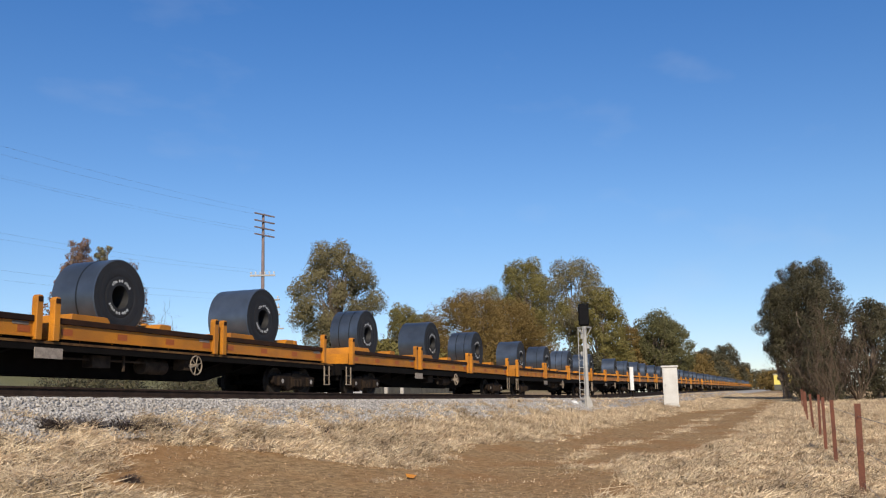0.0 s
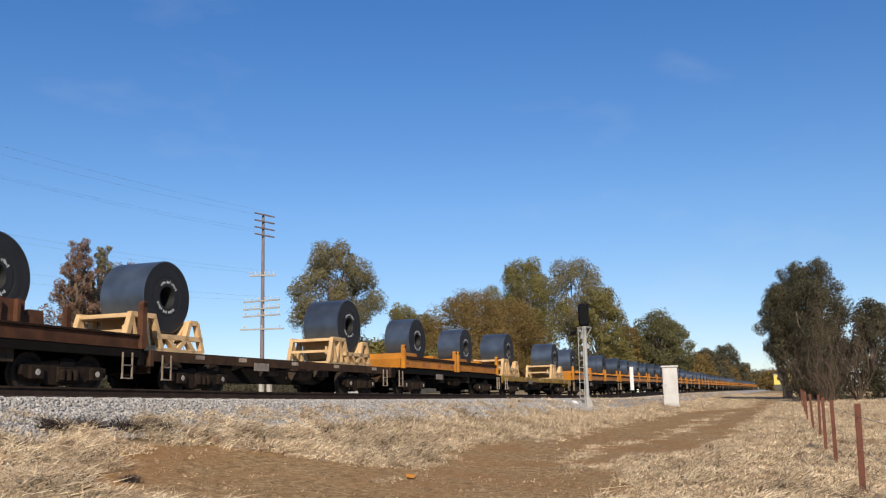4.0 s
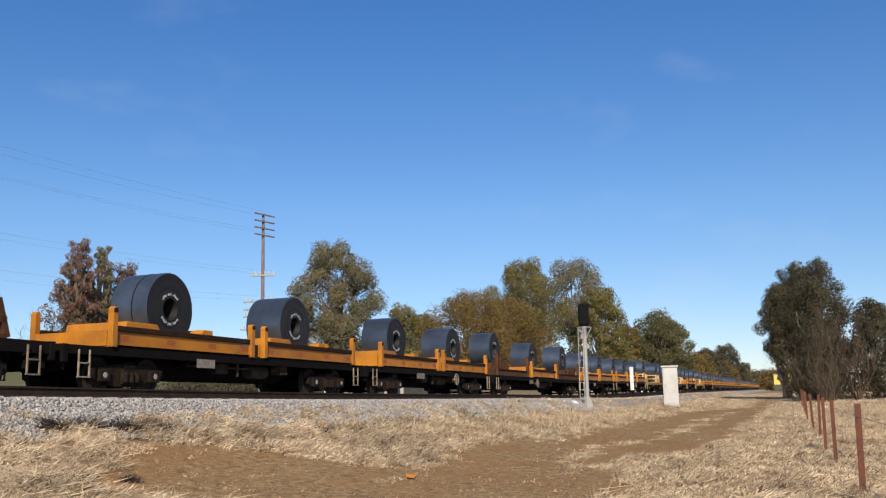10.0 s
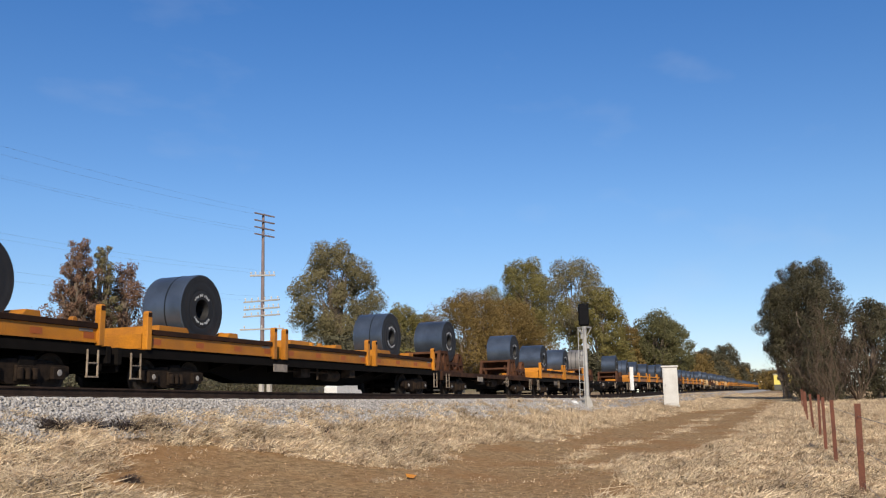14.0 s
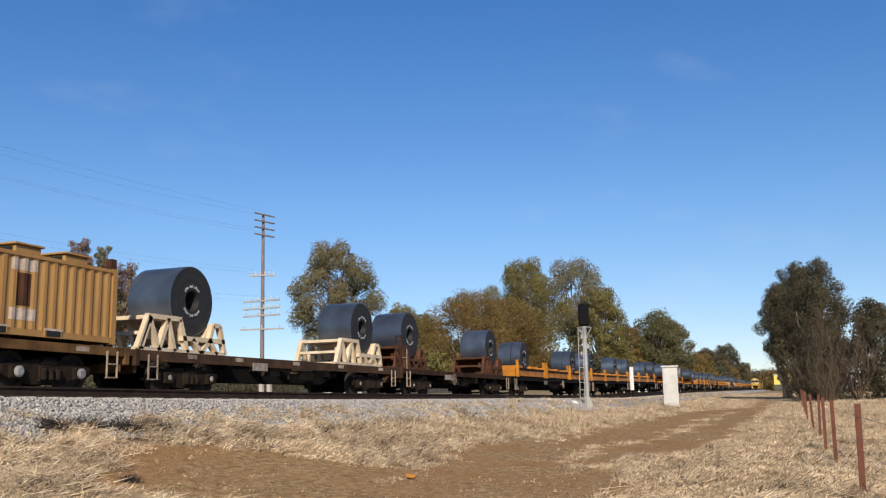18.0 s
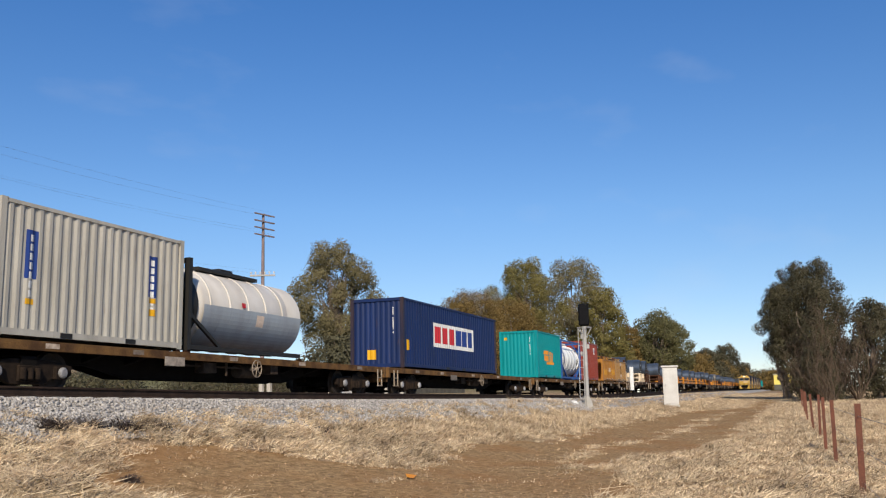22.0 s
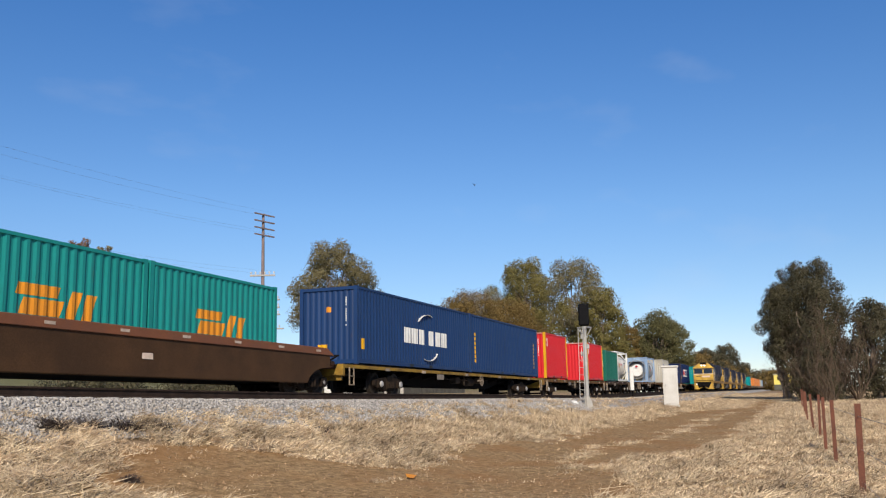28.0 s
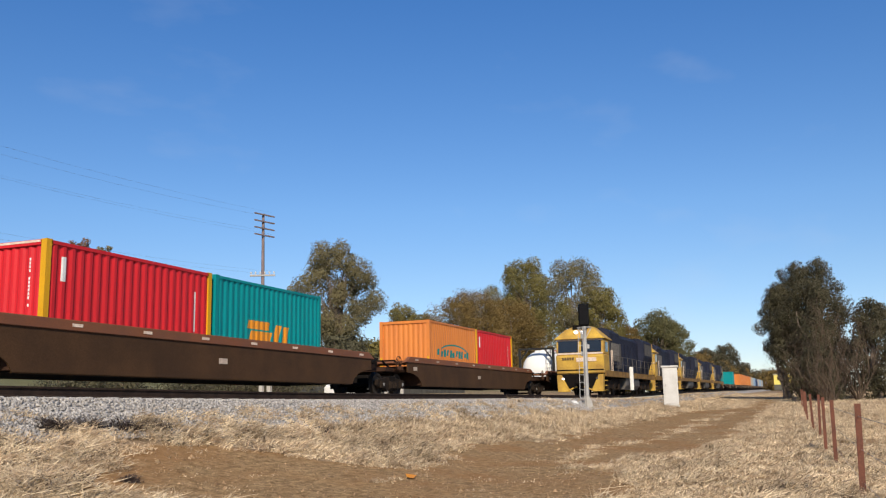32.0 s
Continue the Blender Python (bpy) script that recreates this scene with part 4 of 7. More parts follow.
def open_box(body, label, marks):
    """A low open-topped ore box on fork-pocket skids, with lifting boxes standing in it."""
    H = 1.80
    c = container(T20 + 0.1, H, body, label=label, roof=False, marks=marks, open_end=True)
    for x in (-0.9, 0.75, 2.2):
        s = Shape().box(x - 0.36, x + 0.36, -0.75, 0.1, H - 0.20, H + 0.24).box(x - 0.42, x + 0.42, -0.80, 0.15, H + 0.24, H + 0.29)
        part("crate", s, body, c, "square-ended box standing inside", bevel=0.01)
        # The crate is solid; a black plate paints the shade of its mouth.
        part("crate_mouth", Shape().box(x - 0.375, x - 0.355, -0.66, 0.02, H + 0.02, H + 0.20), BLACK_FRAME, c, "dark open end of the box")
    for x in (-2.95, 2.95):
        part("lifting_post", Shape().box(x - 0.09, x + 0.09, -1.2, -1.02, H, H + 0.24), RUST, c, "rusty lifting post")
    for x in (-1.5, -0.4, 1.1):
        part("skid_mouth", PROTO.setdefault(("skid_mouth", body.name), Shape().box(-0.26, 0.26, -1.240, -1.21, 0.02, 0.22).mesh("skid_mouth", body, bevel=0.01)), None, c, "fork pocket frame", at=(x, 0, 0))
        # The pocket's inner shade is a flat black plate.
        part("pocket", PROTO.setdefault("pocket", Shape().box(-0.20, 0.20, -1.246, -1.236, 0.05, 0.18).mesh("pocket", BLACK_FRAME)), None, c, "dark fork pocket", at=(x, 0, 0))
        part("pocket_lip", PROTO.setdefault("pocket_lip", Shape().box(-0.26, 0.26, -1.248, -1.238, 0.18, 0.225).mesh("pocket_lip", PLATE)), None, c, "pale scuffed lip", at=(x, 0, 0))
    return c


def tank(frame_paint, shell, label, H=2.59, full=True, stripes=(), r=1.08, ladder=True, ring=True):
    """A 20-foot tank container: a banded cylinder with dished ends in a frame."""
    c = tagged(new("tank_container"), label, "tank container")
    L, W = T20 / 2, 1.219
    cz = H / 2 + 0.02
    k = L - 0.35
    prof = [(0.0, -k), (r * 0.45, -k + 0.04), (r * 0.8, -k + 0.16), (r * 0.96, -k + 0.32), (r, -k + 0.48), (r, k - 0.48), (r * 0.96, k - 0.32), (r * 0.8, k - 0.16), (r * 0.45, k - 0.04), (0.0, k)]
    part("tank_shell", Shape().lathe(prof, 48, "x", (0, 0, cz)), shell, c, smooth=True)
    for x in (-1.9, -0.95, 0.0, 0.95, 1.9):
        part("band", Shape().lathe([(r + 0.002, x - 0.04), (r + 0.025, x - 0.035), (r + 0.025, x + 0.035), (r + 0.002, x + 0.04)], 40, "x", (0, 0, cz)), shell, c, smooth=0.6)
    for x in (-L, L):
        kx = 1 if x < 0 else -1
        s = Shape()
        for y in (-W, W):
            ky = 1 if y < 0 else -1
            s.box(min(x, x + 0.15 * kx), max(x, x + 0.15 * kx), min(y, y + 0.15 * ky), max(y, y + 0.15 * ky), 0, H)
        for z in (0.0, H - 0.15):
            s.box(min(x, x + 0.13 * kx), max(x, x + 0.13 * kx), -W + 0.15, W - 0.15, z + 0.01, z + 0.14)
        for y in (-1, 1):
            for z in (-1, 1):
                s.bar((x + 0.07 * kx, y * (W - 0.1), cz + z * 0.55), (x + 0.07 * kx, y * 0.55, cz + z * (H / 2 - 0.1)), 0.10, 0.08)
        if (not full or not ring) and x > 0:
            continue
        part("end_frame", s, frame_paint, c)
        if not ring:
            continue
        hoop_ring = Shape().lathe([(r * 0.90, -0.12), (r * 0.98, -0.12), (r * 0.98, 0.45), (r * 0.90, 0.45)], 40, "x", (x + 0.12 * kx, 0, cz), closed=True)
        part("saddle_ring", hoop_ring, shell if full else frame_paint, c, smooth=0.6)
    for side in (-1, 1):
        y = side * (W - 0.06)
        s = Shape()
        s.bar((-L + 0.15, y, 0.09), (L - 0.15, y, 0.09), 0.12)
        if full and ring:
            s.bar((-L + 0.15, y, H - 0.08), (L - 0.15, y, H - 0.08), 0.10)
        for kx in (-1, 1) if full else (-1,):
            s.bar((kx * (L - 0.1), y, H - 0.25 if full == 2 else 1.0), (kx * (L - 1.6), y, 0.10), 0.09)
        part("side_frame", s, frame_paint, c)
    part("walkway", Shape().box(-1.6, 1.5, -0.45, 0.45, cz + r - 0.02, cz + r + 0.09).box(-0.35, 0.35, -0.3, 0.3, cz + r + 0.06, cz + r + 0.20), shell if full else frame_paint, c, bevel=0.02)
    if ladder:
        s = Shape()
        for y in (-1.0, -0.72):
            s.bar((-L - 0.02, y, 0.1), (-L - 0.02, y, H), 0.03)
        for i in range(8):
            s.bar((-L - 0.02, -1.0, 0.25 + 0.29 * i), (-L - 0.02, -0.72, 0.25 + 0.29 * i), 0.02)
        part("ladder", s, frame_paint, c)
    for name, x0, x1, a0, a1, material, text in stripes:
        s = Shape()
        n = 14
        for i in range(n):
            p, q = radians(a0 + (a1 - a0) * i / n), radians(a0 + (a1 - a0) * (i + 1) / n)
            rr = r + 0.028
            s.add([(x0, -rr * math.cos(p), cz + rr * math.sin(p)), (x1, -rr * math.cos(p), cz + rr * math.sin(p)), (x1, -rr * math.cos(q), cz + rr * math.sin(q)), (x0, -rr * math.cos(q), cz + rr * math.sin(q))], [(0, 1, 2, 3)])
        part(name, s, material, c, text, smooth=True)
    if not full:
        part("front_skirt", Shape().lathe([(r * 0.99, k - 0.5), (r * 1.005, k - 0.45), (r * 1.005, L - 0.02), (r * 0.94, L - 0.02), (r * 0.94, k - 0.5)], 48, "x", (0, 0, cz)), shell, c, "pale skirt ring at the tank's front", smooth=0.6)
    return c


HAZARD = paint("hazard_red", (0.55, 0.02, 0.03))


def tank_blue():
    return tank(FRAME_BLUE, TANK_BRIGHT, "cream banded tank in a dark blue container frame", 2.7, 1, (
        ("blue_marks", -2.1, -1.85, -20, 45, LOGO_BLUE, "upright blue marks"), ("notice", 1.9, 2.3, -15, 5, BLACK_FRAME, "small dark notice")), 1.12)


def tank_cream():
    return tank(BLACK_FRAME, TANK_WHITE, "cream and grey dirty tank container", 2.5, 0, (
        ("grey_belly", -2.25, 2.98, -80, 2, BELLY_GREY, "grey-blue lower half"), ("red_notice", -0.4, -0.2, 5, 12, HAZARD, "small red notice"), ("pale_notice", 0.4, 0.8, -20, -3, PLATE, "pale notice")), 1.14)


def tank_pale():
    t = tank(FRAME_PALE, TANK_STEEL, "stainless tank in a pale blue full frame", 2.75, 2, (
        ("white_panel", -1.7, -0.9, 15, 45, WHITE, "white panel"), ("white_notice", 1.0, 1.8, 0, 35, WHITE, "white panel"), ("dark_notice", -0.1, 0.45, 0, 28, STRAP, "grey notice")), 1.08)
    for x, y in ((-3.035, 0.0),):
        part("hazard_diamond", Shape().add([(x - 0.02, y - 0.15, 1.75), (x - 0.02, y, 1.90), (x - 0.02, y + 0.15, 1.75), (x - 0.02, y, 1.60)], [(0, 1, 2, 3)]), HAZARD, t, "red diamond notice")
    part("end_plate", Shape().lathe([(0.0, -2.84), (0.66, -2.84), (0.66, -2.76), (0.0, -2.76)], 40, "x", (0, 0, 1.32)), WHITE, t, "round white end plate")
    s = Shape()
    for y0, y1, z0, z1 in ((-1.2, 1.2, 2.3, 2.58), (-1.2, -0.88, 0.15, 2.3), (0.88, 1.2, 0.15, 2.3)):
        s.box(-3.0, -2.95, y0, y1, z0, z1)
    part("end_panel", s, FRAME_PALE, t, "pale blue end panel")
    s = Shape().add([(0.17, -1.113, 1.55), (0.34, -1.113, 1.40), (0.17, -1.113, 1.25), (0.0, -1.113, 1.40)], [(0, 1, 2, 3)])
    part("side_diamond", s, HAZARD, t, "red diamond notice")
    return t


def words(text, size, material, parent, m, label):
    cu = bpy.data.curves.new("words", "FONT")
    cu.body, cu.size, cu.extrude, cu.align_x = text, size, 0.002, "CENTER"
    cu.materials.append(material)
    tmp = bpy.data.objects.new("words", cu)
    scene.collection.objects.link(tmp)
    me = bpy.data.meshes.new_from_object(tmp.evaluated_get(bpy.context.evaluated_depsgraph_get()))
    bpy.data.objects.remove(tmp)
    ob = new("lettering", me)
    ob.parent = parent
    ob.matrix_basis = m
    return tagged(ob, label)


def tank_white():
    t = tank(WHITE, TANK_WHITE, "white banded tank in a white container frame", 2.72, 1, (
        ("blue_mark", -2.35, -1.55, 28, 38, FRAME_PALE, "pale blue block mark"), ("notice", -2.0, -1.2, -8, 18, PLATE, "grey notice with an orange sign"), ("orange_sign", -1.6, -1.35, -2, 10, LOGO_ORANGE, "orange sign"),
        ("small_notice", 1.35, 1.6, -5, 6, LOGO_ORANGE, "small orange triangle"), ("dark_marks", 1.2, 2.0, 12, 18, BLACK_FRAME, "dark marks")), 1.12)
    words("LOW CARBON", 0.205, HAZARD, t, pose(-0.80, -1.147, 1.47, 84), "red words on the white shell")
    return t


def tank_black():
    return tank(BLACK_FRAME, TANK_BRIGHT, "white tank in a black container frame", 2.75, 1, (
        ("notice", 0.6, 1.1, 5, 30, FRAME_PALE, "grey-blue notice"), ("blue_belly", -2.2, 2.2, -16, -9, FRAME_BLUE, "blue lower stripe"), ("pale_notice", 1.35, 1.9, -2, 24, PLATE, "pale notice"), ("small_notice", -0.9, -0.6, 8, 20, POST_YELLOW, "small yellow notice")), 1.16, ring=False)


def locked(c, length):
    """Four twistlock pads that hold a container just clear of the deck."""
    me = PROTO.setdefault("twistlock", Shape().box(-0.08, 0.08, -0.07, 0.07, -0.056, -0.001).mesh("twistlock", BEAM_TOP, bevel=0.01))
    for x in (-length / 2 + 0.09, length / 2 - 0.09):
        for y in (-1.13, 1.13):
            part("twistlock", me, None, c, at=(x, y, 0))
    return c


def place_box(build, key, rear, length, s, half, z=DECK):
    on_deck = z == DECK
    c = spread(PROTO, (key, on_deck), (lambda: locked(build(), length)) if on_deck else build, Matrix())
    carry(c, pose(rear + length / 2 - s, 0, z + (0.06 if on_deck else 0.008)), s, half)


CONT = dict(sill=SILL_RUST, label="brown bogie container flat wagon with pale steps", skeletal=False, caps=True)
s, half = add_wagon(-32.5, -18.0, "boxes", wheel_x=1.9, **CONT)
place_box(lambda: open_box(BOX_YELLOW, "ochre open-topped corrugated steel box", [("white_marks", side_bars([(-0.5 + 0.22 * i, -0.35 + 0.22 * i, 0.75, 1.1) for i in range(7)]), PLATE, "pale block marks"), ("bright_panels", side_bars([(-2.8, -1.1, 0.5, 0.95), (1.2, 2.8, 0.5, 1.0)], T20 + 0.1, 0.002), BOX_BRIGHT, "brighter yellow panels")]), "box1", -30.78, T20, s, half)
place_box(lambda: open_box(BOX_TAN, "tan open-topped corrugated steel box", [("white_marks", side_bars([(-0.1, 0.6, 0.35, 0.6), (-0.1, 0.6, 1.4, 1.65)]), PLATE, "pale panels"), ("rust_panel", side_bars([(0.05, 0.45, 0.65, 1.35)]), RUST, "brown panel")]), "box2", -24.53, T20, s, half)
s, half = add_wagon(-53.3, -32.9, "cont", wheel_x=0.8, **CONT)
place_box(lambda: teal_box(TEAL, -1.65, 0.85), "teal_a", -52.2, T20, s, half)
place_box(tank_blue, "tank_blue", -45.75, T20, s, half)
place_box(maroon_box, "maroon", -39.3, T20, s, half)
s, half = add_wagon(-74.0, -53.7, "cont", wheel_x=0.8, **CONT)
place_box(lambda: navy_box(True), "navy", -72.55, T40, s, half)
s, half = add_wagon(-94.3, -74.4, "cont", wheel_x=0.8, **CONT)
place_box(grey_box, "grey", -93.1, T20, s, half)
place_box(tank_cream, "tank_cream", -86.8, T20, s, half)
s, half = add_wagon(-114.4, -94.5, "rusty", sill=SILL_RUST, caps=True, wheel_x=-1.7, label="worn yellow and rust bogie container flat wagon")
place_box(tank_pale, "tank_pale", -107.0, T20, s, half)
s, half = add_wagon(-120.7, -114.8, "short", bogie_in=2.0, sill=BROWN, skeletal=True, plates=False, label="short brown skeletal wagon")
s, half = add_wagon(-134.7, -121.1, "cont2", bogie_in=1.9, sill=BROWN, caps=True, skeletal=True, label="brown skeletal container wagon")
place_box(green_box, "green", -133.78, T20, s, half)
place_box(tank_white, "tank_white", -127.58, T20, s, half)
s, half = add_wagon(-155.5, -135.1, "cont_y", sill=SILL_RUST, caps=True, wheel_x=-1.7, label="rust-streaked brown bogie container flat wagon")
place_box(red_box, "red", -141.55, T20, s, half)
place_box(red_box, "red", -154.8, T20, s, half)
s, half = add_wagon(-182.4, -155.9, "cont80", bogie_in=4.2, sill=SILL_YELLOW, slim=True, skeletal=True, wheel_x=1.5, caps=True, label="long container flat wagon with thin yellow sills")
place_box(lambda: blue_box(True), "blue_a", -181.3, T40, s, half)
place_box(lambda: blue_box(False), "blue_b", -168.95, T40, s, half)


def well_wagon(L, rear_end=False, front_end=False):
    """A deep well unit of an articulated set: sloped-end side girders, top chord, floor; a bogie at its rear joint."""
    h = L / 2
    w = tagged(new("well_wagon"), "brown deep-sided well wagon with red-brown top chord", "well wagon", "wells of the articulated set")
    for side in (-1, 1):
        y0, y1 = sorted((1.30 * side, 1.34 * side))
        s = Shape().prism([(-h + 1.55, 0.42), (h - 1.55, 0.42), (h - 1.42, 0.60), (h - 1.1, 0.80), (h - 0.6, 0.92), (h, 0.97), (h, 1.39), (-h, 1.39), (-h, 0.97), (-h + 0.6, 0.92), (-h + 1.1, 0.80), (-h + 1.42, 0.60)], y0, y1)
        part("side_girder", s, WELL_BROWN, w, "dull brown side girder")
        a, b = sorted((1.22 * side, 1.38 * side))
        s = Shape().prism([(-h - 0.25, 1.37), (h + 0.25, 1.37), (h - 0.25, 1.61), (-h + 0.25, 1.61)], a, b)
        part("top_chord", s, WELL_TOP, w, "red-brown top chord", bevel=0.015)
        a, b = sorted((1.382 * side, 1.388 * side))
        s = Shape()
        for i in range(8):
            x = -h + 0.9 + i * (L - 1.8) / 7
            s.box(x - 0.16, x + 0.16, a, b, 1.46, 1.53)
        part("reflectors", s, PLATE, w, "pale reflector strips")
        a, b = sorted((1.344 * side, 1.350 * side))
        part("label_panel", Shape().box(-h + 0.6, -h + 1.0, a, b, 1.05, 1.2).box(-0.5, -0.1, a, b, 0.85, 1.0), PLATE, w, "small pale panels")
        a, b = sorted((1.20 * side, 1.30 * side))
        part("lower_flange", Shape().box(-h + 1.6, h - 1.6, a, b, 0.40, 0.45), WELL_BROWN, w)
    part("well_floor", Shape().box(-h + 1.6, h - 1.6, -1.28, 1.28, 0.42, 0.455), DIRTY_SHADED, w)
    for k in (-1, 1):
        a, b = sorted((k * (h - 1.55), k * (h + 1.3)))
        s = Shape().box(a, b, -0.95, 0.95, 0.98, 1.14)
        a, b = sorted((k * (h - 1.6), k * (h - 1.5)))
        s.box(a, b, -1.28, 1.28, 0.45, 1.28)
        s.box(*sorted((k * (h + 0.2), k * (h + 0.5))), -1.25, 1.25, 1.05, 1.2)
        part("end_platform", s, RUST_SILL, w, bevel=0.015)
        a, b = sorted((k * (h - (2.5 if k > 0 else 2.2)), k * (h - 0.15)))
        part("end_deck", Shape().box(a, b, -1.215, 1.215, 1.36, 1.46), WELL_TOP, w, "red-brown end deck", bevel=0.01)
        s = Shape()
        for y in (-1.15, -0.6, 0.6, 1.15):
            s.bar((k * (h + 0.1), y, 1.15), (k * (h + 0.9), y, 1.42), 0.05)
        s.bar((k * (h + 0.9), -1.2, 1.42), (k * (h + 0.9), 1.2, 1.42), 0.06)
        s.lathe([(0, -0.35), (0.17, -0.35), (0.17, 0.35), (0, 0.35)], 12, "y", (k * (h + 0.55), 0.2, 1.33))
        part("end_gear", s, DIRTY_SHADED, w)
    hand_wheel(w, -h - 0.55, 1.33, RUST, -1.2, 0.27)
    bogie_at(w, -h - 0.95)
    if front_end:
        bogie_at(w, h - 0.95)
        coupler(w, h + 1.0, 1)
    return w


WELLS = ((-267.5, -249.1), (-245.7, -227.3), (-223.8, -205.4), (-202.0, -183.6))
for i, (rear, front) in enumerate(WELLS):
    s, half = (rear + front) / 2, 10.0
    w = spread(PROTO, ("well", i == 3), lambda: well_wagon(18.4, front_end=i == 3), Matrix())
    carry(w, Matrix(), s, half)
    a, b = ((red_box, "red", -265.1), (lambda: teal_box(TEAL, -1.6, 0.88), "teal_b", -258.85)), 0
    for build, key, r in ((a if i == 0 else ((orange_box, "orange", -242.95), (red_box, "red", -236.75)) if i == 1 else
                           ((tank_black, "tank_black", -221.15), (red_box, "red", -214.7)) if i == 2 else
                           ((lambda: teal_box(TEAL_PALE, -1.3, 0.98), "teal_c", -199.1), (lambda: teal_box(TEAL_PALE, -1.3, 0.98), "teal_c", -192.95)))):
        place_box(build, key, r, T20, s, half, 0.452)

# ---- the two tracks and the ground ----
def ground_z(x, y):
    """The lie of the land: the formation, its shoulder towards the camera, the paddock, rising ground beyond the line."""
    rise = ease(x, RISE)
    d = NEAR + ease(x, SIDE) - y
    top = rise - 0.50
    mound = 0.26 * math.exp(-((x - 58) / 8) ** 2 - ((y - 7.0) / 2.0) ** 2)
    bumps = mound + 0.05 * noise.noise((x * 0.35, y * 0.35, 0)) + 0.025 * noise.noise((x * 1.7, y * 1.7, 3))
    low = -1.24 + 0.40 * min(1, max(0, (x - 40) / 90))
    if d < -6.9:
        k = min(1.0, (-6.9 - d) / 3.0)
        slope = 0.045 * max(0.0, min(1.0, (260 - x) / 160)) + 0.045 * max(0.0, min(1.0, (180 - x) / 70))
        return top * (1 - k) - 0.30 * k + slope * min(max(0.0, -d - 6.9), 260) + bumps * k
    if d < 2.2:
        return top
    if d < 2.9:
        return top - 0.34 * (d - 2.2) / 0.7
    k = min(1.0, (d - 2.9) / 6.0)
    k = k * (2 - k) if k < 1 else 1
    return min(top - 0.34, (top - 0.34) * (1 - k) + low * k) + bumps * min(1, (d - 2.9))


def between(x, table):
    return float(np.interp(x, [a for a, b in table], [b for a, b in table]))


UPPER = ((7, 8.5), (11, 8.9), (13.0, 8.2), (13.5, 6.8), (14.2, 5.8), (16.2, 6.1), (18.2, 6.8), (25.7, 6.1), (38, 6.4), (47.6, 5.9), (56.7, 4.7), (66, 2.9), (100, 2.6), (250, 2.4))
LOWER = ((7, 7.7), (8, 7.1), (8.7, 5.0), (9.4, 1.6), (12, 1.9), (14.3, 2.4), (17.7, 2.9), (20, 2.2), (27, 1.7), (40, 1.5), (56, 1.4), (100, 1.3), (250, 1.3))


def bareness(x, y):
    """How bare the ground is: 1 on the dirt track, 0 in the grass; tongues and islands of grass lie in the dirt."""
    n = noise.fractal((x * 0.20, y * 0.75, 5), 0.8, 2.0, 4)
    fine = noise.noise((x * 0.9, y * 1.6, 4))
    up, lo = between(x, UPPER), between(x, LOWER)
    soft = 0.35 + 0.006 * x
    inside = min(up - y, y - lo) + 0.45 * n + 0.2 * fine
    b = max(0.0, min(1.0, 0.5 + inside / soft * 0.7))
    k = (y - lo) / max(0.3, up - lo)
    if x > 20 and 0.0 < k < 1.0:
        rut = max(1 - abs(k - 0.20) / 0.17, 1 - abs(k - 0.72) / 0.22)
        b *= max(0.0, min(1.0, 0.95 + 0.7 * rut + 0.9 * n))
    elif x > 12 and 0.0 < k < 0.75:
        b *= max(0.1, min(1.0, 1.35 + 1.4 * n + 0.4 * fine))
    if y < lo:
        b = max(b, min(0.45, 0.9 * n))
    if x < 12.5 and y > 7.5:
        b *= max(0.3, min(1.0, 0.9 + 1.2 * n))
    return max(0.0, min(1.0, b))


def bed_z(x, y):
    """The top of the ballast, or of the ground where that is higher."""
    d = NEAR + ease(x, SIDE) - y
    return max(ground_z(x, y), ease(x, RISE) + (-0.24 if d < 1.75 else -0.24 - 0.483 * (d - 1.75)))


